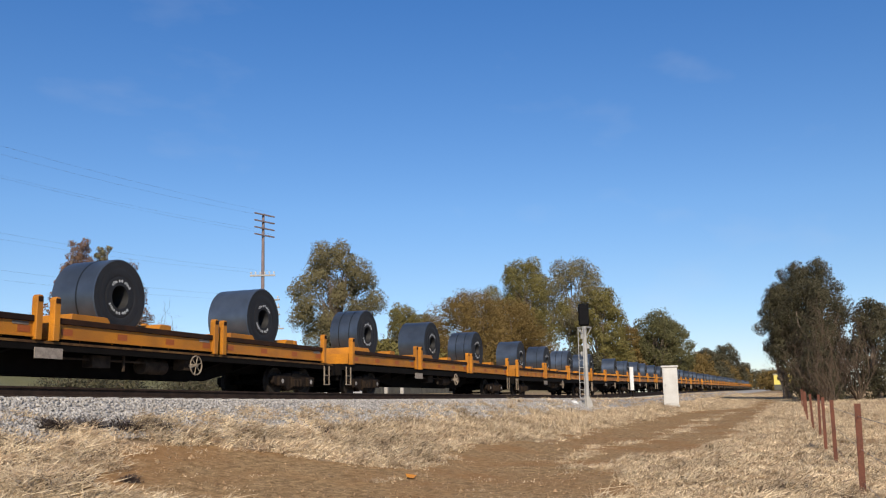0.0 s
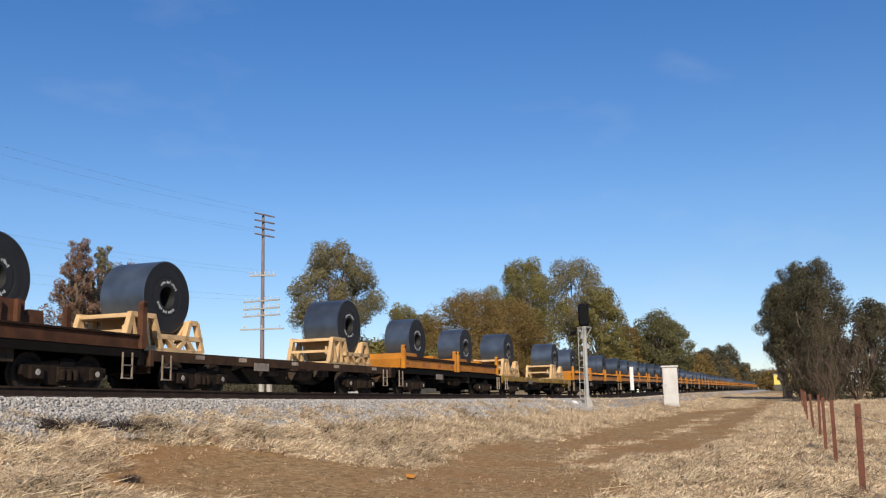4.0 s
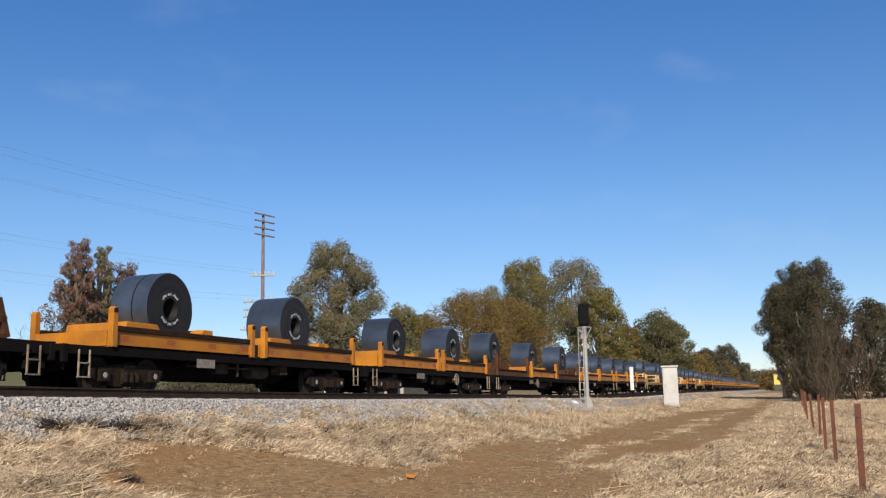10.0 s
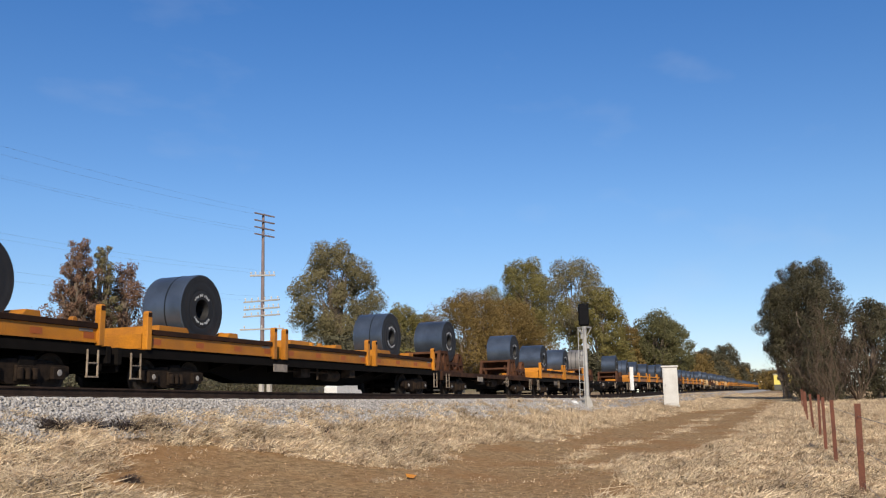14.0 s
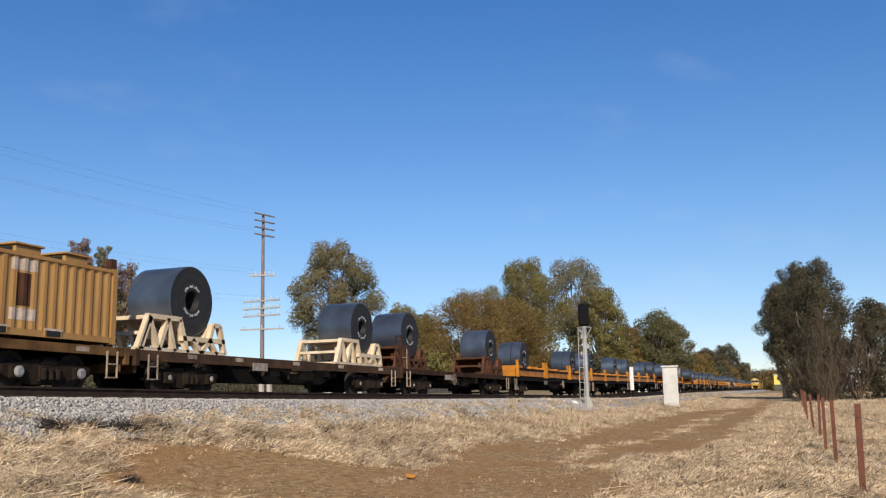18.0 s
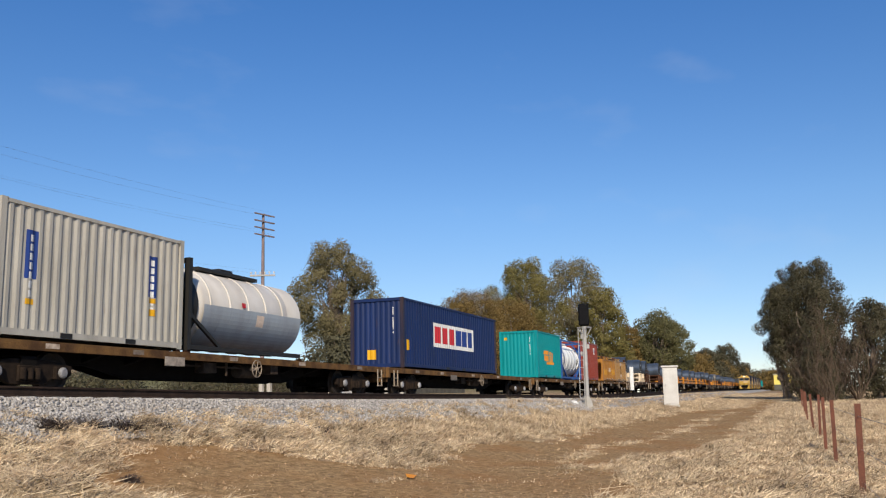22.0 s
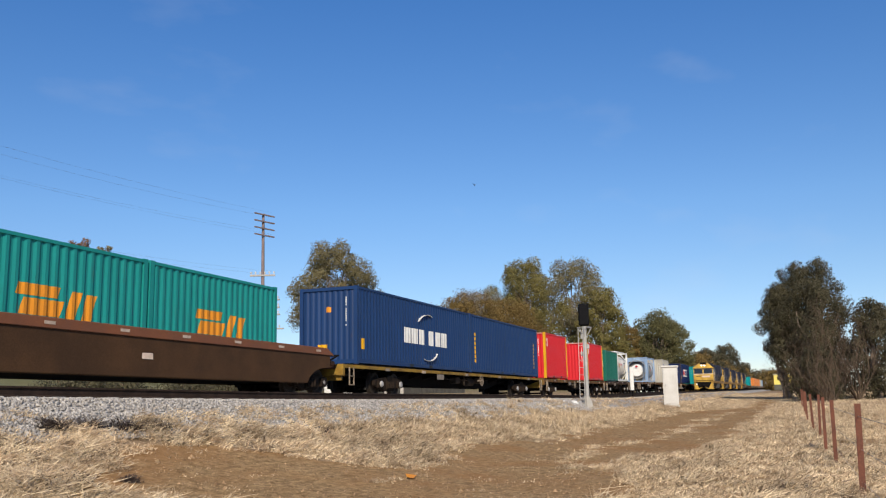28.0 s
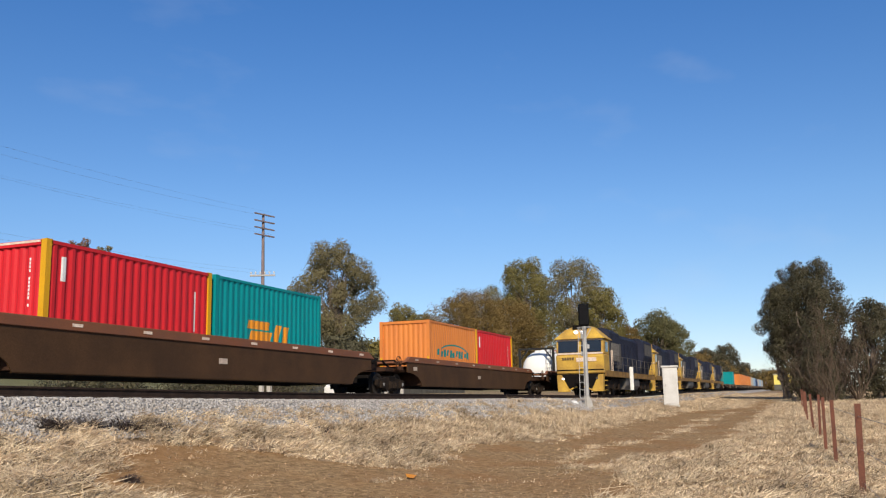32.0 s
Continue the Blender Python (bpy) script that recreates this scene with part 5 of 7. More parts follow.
def ground_material():
    m = mat("dry_ground", (0.40, 0.295, 0.185), 0.97, dark=(0.18, 0.12, 0.07), scale=3.2, amount=0.9, grain=22, bump=0.9, spec=0.1, speck=0.3)
    nt, n = m.node_tree, m.node_tree.nodes
    b = n["Principled BSDF"]
    straw = b.inputs["Base Color"].links[0].from_socket
    at = n.new("ShaderNodeAttribute")
    at.attribute_name = "bare"
    tc, dirt_noise, r = n.new("ShaderNodeTexCoord"), n.new("ShaderNodeTexNoise"), n.new("ShaderNodeValToRGB")
    dirt_noise.inputs["Scale"].default_value, dirt_noise.inputs["Detail"].default_value, dirt_noise.inputs["Roughness"].default_value = 8.0, 10, 0.78
    nt.links.new(tc.outputs["Object"], dirt_noise.inputs[0])
    e = r.color_ramp.elements
    e[0].position, e[1].position = 0.38, 0.64
    e[0].color, e[1].color = (0.135, 0.079, 0.035, 1), (0.43, 0.285, 0.142, 1)
    nt.links.new(dirt_noise.outputs[0], r.inputs[0])
    edge = n.new("ShaderNodeMath")
    edge.operation = "MULTIPLY_ADD"
    edge.inputs[1].default_value, edge.inputs[2].default_value = 0.9, -0.45
    nt.links.new(dirt_noise.outputs[0], edge.inputs[0])
    add = n.new("ShaderNodeMath")
    add.operation = "ADD"
    nt.links.new(at.outputs["Fac"], add.inputs[0])
    nt.links.new(edge.outputs[0], add.inputs[1])
    mr = n.new("ShaderNodeMapRange")
    mr.inputs["From Min"].default_value, mr.inputs["From Max"].default_value = 0.16, 0.52
    nt.links.new(add.outputs[0], mr.inputs["Value"])
    green = n.new("ShaderNodeAttribute")
    green.attribute_name = "green"
    mg = n.new("ShaderNodeMix")
    mg.data_type = "RGBA"
    nt.links.new(green.outputs["Fac"], mg.inputs["Factor"])
    nt.links.new(straw, mg.inputs["A"])
    mg.inputs["B"].default_value = (0.12, 0.125, 0.055, 1)
    mix = n.new("ShaderNodeMix")
    mix.data_type = "RGBA"
    nt.links.new(mr.outputs[0], mix.inputs["Factor"])
    nt.links.new(mg.outputs["Result"], mix.inputs["A"])
    red, patch, red_mix = n.new("ShaderNodeTexNoise"), n.new("ShaderNodeMapRange"), n.new("ShaderNodeMix")
    red.inputs["Scale"].default_value, red.inputs["Detail"].default_value, red.inputs["Roughness"].default_value = 0.55, 6, 0.6
    nt.links.new(tc.outputs["Object"], red.inputs[0])
    patch.inputs["From Min"].default_value, patch.inputs["From Max"].default_value, patch.inputs["To Max"].default_value = 0.44, 0.64, 0.7
    nt.links.new(red.outputs[0], patch.inputs["Value"])
    red_mix.data_type = "RGBA"
    nt.links.new(patch.outputs[0], red_mix.inputs["Factor"])
    nt.links.new(r.outputs[0], red_mix.inputs["A"])
    red_mix.inputs["B"].default_value = (0.27, 0.138, 0.054, 1)
    nt.links.new(red_mix.outputs["Result"], mix.inputs["B"])
    nt.links.new(mix.outputs["Result"], b.inputs["Base Color"])
    return m


def ground_sheet():
    xs = sorted(set(list(np.arange(-12, 4, 1.0)) + list(np.arange(4, 50, 0.35)) + list(np.arange(50, 110, 1.2)) + list(np.arange(110, 200, 5.0)) + list(np.arange(200, 600, 25)) + [-300, -100, -40, -20, 700, 1000, 1600, 2500, 4000]))
    ys = sorted(set(list(np.arange(-14, -4, 1.0)) + list(np.arange(-4, 12, 0.3)) + list(np.arange(12, 30, 1.0)) + list(np.arange(30, 80, 5)) + [-600, -250, -120, -60, -30, -20, 100, 150, 250, 400, 800, 1500, 2500]))
    v = [(x, y, ground_z(x, y)) for x in xs for y in ys]
    n = len(ys)
    f = [(i * n + j, (i + 1) * n + j, (i + 1) * n + j + 1, i * n + j + 1) for i in range(len(xs) - 1) for j in range(n - 1)]
    me = Shape().add(v, f).mesh("ground", ground_material(), smooth=True)
    bare = me.attributes.new("bare", "FLOAT", "POINT")
    bare.data.foreach_set("value", [bareness(p[0], p[1]) if p[1] < 11 and 0 < p[0] < 250 else 0.0 for p in v])
    green = me.attributes.new("green", "FLOAT", "POINT")
    green.data.foreach_set("value", [max(0.0, min(0.85, (p[1] - 22) / 12)) for p in v])
    return tagged(new("ground", me), "dry grass paddock and red-brown dirt beside the line", kind="structure")


ground_sheet()


def sweep(name, profile, line, off, material, ss, smooth=False):
    """A profile (across, up) drawn along a track."""
    v, f = [], []
    for s in ss:
        p, q = on_track(s, line), on_track(s + 0.5, line)
        d = (q - p).normalized()
        left = Vector((-d.y, d.x, 0)).normalized()
        for a, b in profile:
            v.append(p + left * (a + off) + Vector((0, 0, b)))
    n = len(profile)
    for i in range(len(ss) - 1):
        for j in range(n):
            k = (j + 1) % n
            f.append((i * n + j, i * n + k, (i + 1) * n + k, (i + 1) * n + j))
    return Shape().add(v, f).mesh(name, material, smooth)


SS = list(np.arange(-14, 120, 2.0)) + list(np.arange(120, 1500, 40.0))
for line, name in ((NEAR, "track_near"), (FAR, "track_far")):
    t = tagged(new(name), "railway track of dark steel rails on pale sleepers in ballast", kind="structure")
    for off in (-0.75, 0.75):
        part("rail", sweep("rail", [(-0.07, -0.172), (0.07, -0.172), (0.07, -0.155), (0.012, -0.135), (0.012, -0.045), (0.036, -0.03), (0.036, 0), (-0.036, 0), (-0.036, -0.03), (-0.012, -0.045), (-0.012, -0.135), (-0.07, -0.155)], line, off, RAIL, SS), None, t, "dark rail")
    sl = Shape().box(-0.12, 0.12, -1.27, 1.27, -0.33, -0.175).mesh("sleeper", CONCRETE, bevel=0.02)
    for i in range(150):
        s = -10 + i * 0.62
        o = part("sleeper", sl, None, t)
        o.location = on_track(s, line)
bed = sweep("ballast_bed", [(-2.95, -0.82), (-1.75, -0.24), (5.75, -0.24), (7.2, -0.9)], NEAR, 0, BALLAST_BED, SS)
tagged(new("ballast_bed", bed), "grey crushed stone ballast under both tracks", kind="structure")

# ---- trees ----
def leaf_material(name, color, dark):
    """Thin leaves: matt, and letting some light through."""
    m = mat(name, color, 0.6, dark=dark, scale=0.35, amount=0.6, grain=6, bump=0, per_island=0.16, spec=0.1)
    nt, n = m.node_tree, m.node_tree.nodes
    b, out = n["Principled BSDF"], n["Material Output"]
    tr, mix = n.new("ShaderNodeBsdfTranslucent"), n.new("ShaderNodeMixShader")
    nt.links.new(b.inputs["Base Color"].links[0].from_socket, tr.inputs[0])
    mix.inputs[0].default_value = 0.2
    nt.links.new(b.outputs[0], mix.inputs[1])
    nt.links.new(tr.outputs[0], mix.inputs[2])
    nt.links.new(mix.outputs[0], out.inputs[0])
    return m


LEAF_OLIVE = leaf_material("olive_leaves", (0.197, 0.164, 0.055), (0.126, 0.109, 0.038))
LEAF_GREEN = leaf_material("green_leaves", (0.140, 0.128, 0.056), (0.085, 0.082, 0.038))
LEAF_BROWN = leaf_material("russet_olive_leaves", (0.202, 0.134, 0.046), (0.134, 0.092, 0.034))
LEAF_RUST = leaf_material("rust_tinged_leaves", (0.23, 0.125, 0.08), (0.15, 0.105, 0.075))
LEAF_GREY = leaf_material("grey_green_leaves", (0.205, 0.172, 0.088), (0.135, 0.115, 0.062))
LEAF_DARK = leaf_material("dark_leaves", (0.098, 0.086, 0.05), (0.055, 0.05, 0.031))
LEAF_SCRUB = leaf_material("dull_scrub_leaves", (0.115, 0.105, 0.062), (0.066, 0.062, 0.040))
BARK = mat("pale_bark", (0.24, 0.18, 0.13), 0.9, dark=(0.10, 0.075, 0.055), scale=3, amount=0.8, grain=20, bump=0.5)
TWIG = mat("grey_brown_twigs", (0.125, 0.088, 0.060), 0.9, dark=(0.07, 0.052, 0.04), scale=3, amount=0.7, spec=0.1)


def limb(shape, p, q, r0, r1, rng, bend=0.12, n=5, sides=6):
    """A tapered, slightly crooked limb."""
    p, q = Vector(p), Vector(q)
    L = (q - p).length
    pts = []
    for i in range(n + 1):
        t = i / n
        o = Vector((rng.uniform(-1, 1), rng.uniform(-1, 1), rng.uniform(-0.4, 0.4))) * bend * L * math.sin(math.pi * t) * 0.6
        pts.append((p.lerp(q, t) + o, r0 + (r1 - r0) * t))
    k = len(shape.v)
    for c, r in pts:
        for j in range(sides):
            a = 2 * math.pi * j / sides
            shape.v.append((c.x + r * math.cos(a), c.y + r * math.sin(a), c.z + 0.2 * r * math.sin(a * 2)))
    for i in range(n):
        for j in range(sides):
            j2 = (j + 1) % sides
            shape.f.append((k + i * sides + j, k + i * sides + j2, k + (i + 1) * sides + j2, k + (i + 1) * sides + j))
    return [c for c, r in pts]


def leaf_cloud(rng, lobes, count, size, leaf):
    """Leaf sprays through the outer part of each lobe, tilted at random."""
    gen = np.random.default_rng(rng.randrange(1 << 30))
    vol = np.array([l[1] * l[2] * l[3] for l in lobes]) ** 0.7
    which = gen.choice(len(lobes), size=count, p=vol / vol.sum())
    d = gen.normal(size=(count, 3))
    d /= np.linalg.norm(d, axis=1)[:, None]
    rad = 1 - np.abs(gen.normal(scale=0.22, size=count))
    rad = np.clip(rad, 0.15, 1.06)
    cen = np.array([l[0] for l in lobes])[which]
    ext = np.array([l[1:4] for l in lobes])[which]
    wob = 1 + 0.22 * np.sin(d[:, 0] * 5 + which * 1.7) * np.cos(d[:, 2] * 6 + which) + 0.1 * np.sin(d[:, 1] * 13 + d[:, 2] * 11 + which * 3)
    p = cen + d * ext * (rad * wob)[:, None]
    nor = d + gen.normal(scale=0.40, size=(count, 3))
    a = np.cross(nor, gen.normal(size=(count, 3)))
    a[:, 2] -= 0.3
    a /= np.linalg.norm(a, axis=1)[:, None]
    b = np.cross(a, nor)
    b /= np.linalg.norm(b, axis=1)[:, None]
    sz = 0.78 * size * gen.uniform(0.55, 1.35, size=count)[:, None]
    q = np.stack([p - a * sz, p + b * sz * 0.42, p + a * sz, p - b * sz * 0.42], axis=1).reshape(-1, 3)
    me = bpy.data.meshes.new("crown")
    me.vertices.add(4 * count)
    me.vertices.foreach_set("co", q.reshape(-1))
    me.loops.add(4 * count)
    me.loops.foreach_set("vertex_index", np.arange(4 * count, dtype=np.int32))
    me.polygons.add(count)
    me.polygons.foreach_set("loop_start", np.arange(0, 4 * count, 4, dtype=np.int32))
    me.update()
    me.materials.append(leaf)
    return me


def quick_mesh(shape, name, material):
    me = bpy.data.meshes.new(name)
    me.from_pydata(shape.v, [], shape.f)
    me.materials.append(material)
    return me


def tree(x, y, top, width, leaf, seed, label, style="tall", count=6000, size=0.28, bare=0.35, name="gum_tree"):
    """A tree with its foot on the ground; top is the height of its crown above z = 0."""
    rng = random.Random(seed)
    z = ground_z(x, y) - 0.15
    H = top - z
    t = tagged(new(name), label, "tree")
    t.location = (x, y, z)
    s, lobes = Shape(), []
    R = width * 0.6
    if style == "tall":
        stems = [(rng.uniform(-0.35, 0.35) * R, rng.uniform(-0.35, 0.35) * R) for _ in range(3)]
        n_lobes, z0 = 58, bare
    elif style == "dome":
        stems = [(rng.uniform(-0.4, 0.4) * R, rng.uniform(-0.4, 0.4) * R) for _ in range(4)]
        n_lobes, z0 = 52, bare
    elif style == "round":
        stems = [(rng.uniform(-0.5, 0.5) * R, rng.uniform(-0.5, 0.5) * R) for _ in range(4)]
        n_lobes, z0 = 44, 0.10
    else:
        stems = [(rng.uniform(-0.6, 0.6) * R, rng.uniform(-0.4, 0.4) * R) for _ in range(4)]
        n_lobes, z0 = 40, bare
    for k in range(n_lobes):
        f = (k + 0.5) / n_lobes
        h = H * (z0 + (0.93 - z0) * f)
        if style == "round":
            spread_r = R * 0.78 * math.sqrt(max(0.05, 1 - ((h / H - 0.25) / 0.72) ** 2))
        elif style == "dome":
            spread_r = R * 0.80 * math.sqrt(max(0.10, 1 - ((f - 0.30) / 0.74) ** 2))
        elif style == "tall":
            spread_r = R * 0.72 * (0.55 + 0.9 * math.sin(math.pi * min(1, f * 0.85 + 0.12))) * (1 if f < 0.75 else 0.75)
        else:
            spread_r = R * 0.75 * (0.5 + 0.7 * math.sin(math.pi * (f * 0.8 + 0.15)))
        a = k * 2.4 + rng.uniform(-0.4, 0.4)
        rr = spread_r * rng.uniform(0.12, 1.15) ** 0.6
        e = R * rng.uniform(0.20, 0.36) * (0.85 if f > 0.8 else 1)
        c = (rr * math.cos(a), rr * math.sin(a), min(h, H - e * 0.75))
        lobes.append((c, e, e, e * rng.uniform(0.75, 1.15)))
        st = stems[k % len(stems)]
        fork = (st[0] * 0.6, st[1] * 0.6, H * z0 * rng.uniform(0.5, 0.95) + 0.2 * h)
        limb(s, fork, (c[0], c[1], c[2] + e * 0.3), 0.016 * H * 0.35, 0.02, rng, n=4, sides=5)
    for sx, sy in stems:
        limb(s, (sx * 0.25, sy * 0.25, -0.1), (sx, sy, H * 0.72), 0.02 * H, 0.05, rng, 0.10, 7, 8)
    part("trunk", quick_mesh(s, "trunk", BARK), None, t, "forking pale trunk and limbs")
    part("crown", leaf_cloud(rng, lobes, int(count * 3.4), size * 0.70, leaf), None, t, "crown of small hanging leaves")
    return t


def bare_shrub(x, y, top, width, seed, label, n=26, thick=1.0):
    rng = random.Random(seed)
    z = ground_z(x, y) - 0.05
    H = top - z
    t = tagged(new("bare_shrub"), label, "shrub")
    t.location = (x, y, z)
    s = Shape()
    tips = []
    for i in range(n):
        a, k = rng.uniform(0, 2 * math.pi), rng.uniform(0.2, 1.0)
        q = (width / 2 * k * math.cos(a), width / 2 * k * math.sin(a), H * rng.uniform(0.55, 1.0) * (1.1 - 0.45 * k))
        pts = limb(s, (0.1 * math.cos(a), 0.1 * math.sin(a), 0), q, (0.03 + 0.004 * H) * thick, 0.008 * thick, rng, 0.16, 5, 4)
        for c in pts[2:]:
            for _ in range(3):
                d = Vector((rng.uniform(-1, 1), rng.uniform(-1, 1), rng.uniform(0.0, 1.2))) * H * rng.uniform(0.08, 0.22)
                sub = limb(s, c, c + d, 0.012, 0.004, rng, 0.2, 3, 3)
                tips.append(sub[-1])
                for _ in range(2):
                    e = Vector((rng.uniform(-1, 1), rng.uniform(-1, 1), rng.uniform(-0.2, 1))) * H * rng.uniform(0.04, 0.1)
                    limb(s, sub[-2], sub[-2] + e, 0.006, 0.003, rng, 0.2, 2, 3)
    part("branch_tangle", quick_mesh(s, "branch_tangle", TWIG), None, t, "tangled leafless grey-brown branches")
    return t


TALL = "tall gum tree with a ragged olive crown and pale forking trunk"
for i, (x, y, top, w, n) in enumerate(((46.0, 42, 11.1, 2.1, 2900), (46.6, 43, 8.0, 2.8, 1700), (48.1, 42, 11.0, 1.7, 2200), (50.9, 42.3, 10.0, 2.4, 2600), (49.0, 42.5, 7.8, 2.6, 1500))):
    tree(x, y, top, w, LEAF_GREY if i == 2 else LEAF_RUST, 1 + 100 * i, "slim rust-tinged gum tree with ragged crown beyond the line", "tall", n, 0.15, 0.30)
for i, (x, y, top, w) in enumerate(((47.5, 41.5, 6.8, 4.2), (50.0, 42, 6.6, 4.0))):
    bare_shrub(x, y, top, w, 300 + i, "leafless grey shrub under the gum trees", 12)
bare_shrub(56.5, 44, 7.6, 5.5, 3, "leafless grey shrub beside a gum tree", 20)
bare_shrub(44.5, 43, 6.2, 4.5, 33, "leafless grey shrub beside a gum tree", 14)
tree(96.5, 49.9, 19.0, 7.7, LEAF_GREY, 4, TALL, "tall", 15000, 0.23, 0.26)
tree(109, 46, 12.2, 6.4, LEAF_OLIVE, 5, "small rounded olive gum tree", "round", 5000, 0.28)
tree(131, 52, 13.2, 6.0, LEAF_GREEN, 6, "small rounded green gum tree", "round", 3500, 0.30)
tree(100.5, 34.6, 12.2, 9.8, LEAF_BROWN, 7, "broad dense russet-olive tree with a domed crown", "round", 13000, 0.21)
tree(113.5, 34, 12.6, 11.4, LEAF_BROWN, 8, "broad dense russet-olive tree with a domed crown", "round", 16000, 0.21)
tree(124, 34, 19.8, 8.4, LEAF_OLIVE, 9, TALL, "tall", 12000, 0.25, 0.30)
tree(163, 35.6, 25.2, 11.2, LEAF_GREY, 10, "tall open grey-green gum tree with bare forks", "tall", 8500, 0.32, 0.42)
tree(158, 30, 18.6, 7.6, LEAF_OLIVE, 11, TALL, "tall", 8000, 0.33, 0.15)
tree(182, 29, 13.6, 6.4, LEAF_BROWN, 12, "rounded russet-olive tree beside taller gums", "round", 4500, 0.34)
tree(186, 23.8, 15.9, 10.8, LEAF_GREEN, 13, "broad spreading dark green gum tree", "wide", 8000, 0.36, 0.2)
tree(205, 24, 15.9, 8.5, LEAF_GREEN, 14, "broad spreading dark green gum tree", "wide", 6500, 0.38, 0.2)
tree(255, 22, 10.2, 8.0, LEAF_BROWN, 15, "rounded russet-olive tree far along the line", "round", 3500, 0.45)
tree(285, 22, 12.5, 8.5, LEAF_DARK, 16, "rounded dark tree far along the line", "round", 3500, 0.5)
tree(374, 22, 18.0, 9.6, LEAF_DARK, 17, "upright dark tree far along the line", "tall", 3500, 0.6, 0.1)
tree(500, 21, 14.0, 9.0, LEAF_DARK, 18, "small dark tree far along the line", "round", 2000, 0.7)
for i, (x, y, top, w, n, low) in enumerate(((97, 0.2, 10.8, 4.2, 8000, 0.40), (97.5, -1.4, 13.0, 5.4, 11000, 0.28), (98, -3.3, 13.4, 5.4, 11000, 0.05), (95, -2.8, 10.6, 6.8, 12000, 0.03))):
    tree(x, y, top, w, LEAF_DARK, 19 + i, "dense dark evergreen tree beside the fence", "dome", n, 0.17, low, "evergreen_tree")
tree(83.5, -2.3, 3.8, 3.4, LEAF_DARK, 29, "small dark evergreen bush beside the fence", "dome", 4000, 0.15, 0.04, "evergreen_tree")
tree(90, -7.6, 8.2, 5.0, LEAF_DARK, 24, "dark evergreen tree behind the fence", "round", 8000, 0.20, 0.10, "evergreen_tree")
tree(96, -12.0, 9.5, 6.5, LEAF_DARK, 25, "dark evergreen tree behind the fence", "round", 5000, 0.24, 0.10, "evergreen_tree")
for i, (x, y, top, w) in enumerate(((84, -1.2, 5.6, 6.0), (82, -3.2, 6.8, 6.4), (86, -5.4, 8.4, 5.6), (78, -2.6, 3.4, 4.4))):
    bare_shrub(x, y, top, w, 40 + i, "leafless tangled shrub under the evergreen trees", 20, 0.75)
for i, (x, y, top, w, m) in enumerate(((430, 3, 9, 16, LEAF_BROWN), (520, 8, 9, 20, LEAF_BROWN), (460, -8, 9, 16, LEAF_DARK), (640, 16, 13, 20, LEAF_DARK), (600, 0, 12, 22, LEAF_BROWN))):
    tree(x, y, top, w, m, 60 + i, "far low tree where the line runs out of sight", "round", 1600, 0.9)
# low scrub and hedge beyond the far track
for i, (x, y, top, w, m) in enumerate(((27, 24.5, 1.25, 3.4, LEAF_SCRUB), (29, 24.5, 1.2, 3.0, LEAF_SCRUB), (36, 26, 1.5, 3.6, LEAF_SCRUB), (39, 26, 1.4, 4.0, LEAF_DARK), (42.5, 26, 1.5, 4.0, LEAF_SCRUB), (46, 27, 1.5, 4.0, LEAF_DARK), (50, 27, 1.7, 4.4, LEAF_SCRUB),
                                      (92, 46.5, 7.0, 8, LEAF_SCRUB), (100, 46, 7.0, 8, LEAF_OLIVE), (106, 44.5, 8.0, 8, LEAF_SCRUB), (86, 38, 4.0, 7, LEAF_SCRUB), (93, 38, 5.0, 8, LEAF_OLIVE), (101, 41, 6.0, 8, LEAF_SCRUB), (118, 44, 8.0, 10, LEAF_SCRUB), (132, 42, 8.0, 11, LEAF_OLIVE), (140, 36, 7, 9, LEAF_SCRUB), (150, 32, 7.5, 9, LEAF_SCRUB), (168, 30, 8, 9, LEAF_OLIVE), (178, 31, 9, 9, LEAF_BROWN), (215, 26, 8, 10, LEAF_SCRUB), (235, 24, 7.5, 10, LEAF_BROWN), (262, 23, 8, 11, LEAF_SCRUB), (300, 22, 9, 12, LEAF_DARK), (335, 22, 10, 12, LEAF_BROWN), (410, 22, 10, 14, LEAF_DARK), (450, 22, 11, 14, LEAF_BROWN))):
    tree(x, y, top, w, m, 80 + i, "low leafy scrub bush beyond the line", "round", 1500 if x < 60 else 2200, 0.11 if x < 60 else 0.30 + 0.001 * x, name="scrub_bush")


# ---- grass and stones ----
STRAW = mat("straw_grass", (0.66, 0.525, 0.35), 0.85, dark=(0.27, 0.185, 0.115), scale=3.4, amount=0.9, grain=0.7, bump=0, per_island=0.36, spec=0.1, speck=0.3)

VERGE = ((8, 1.95), (10, 2.2), (11.2, 2.65), (12.6, 2.35), (16, 2.1), (30, 1.85), (50, 1.5), (85, 1.4), (250, 1.1))


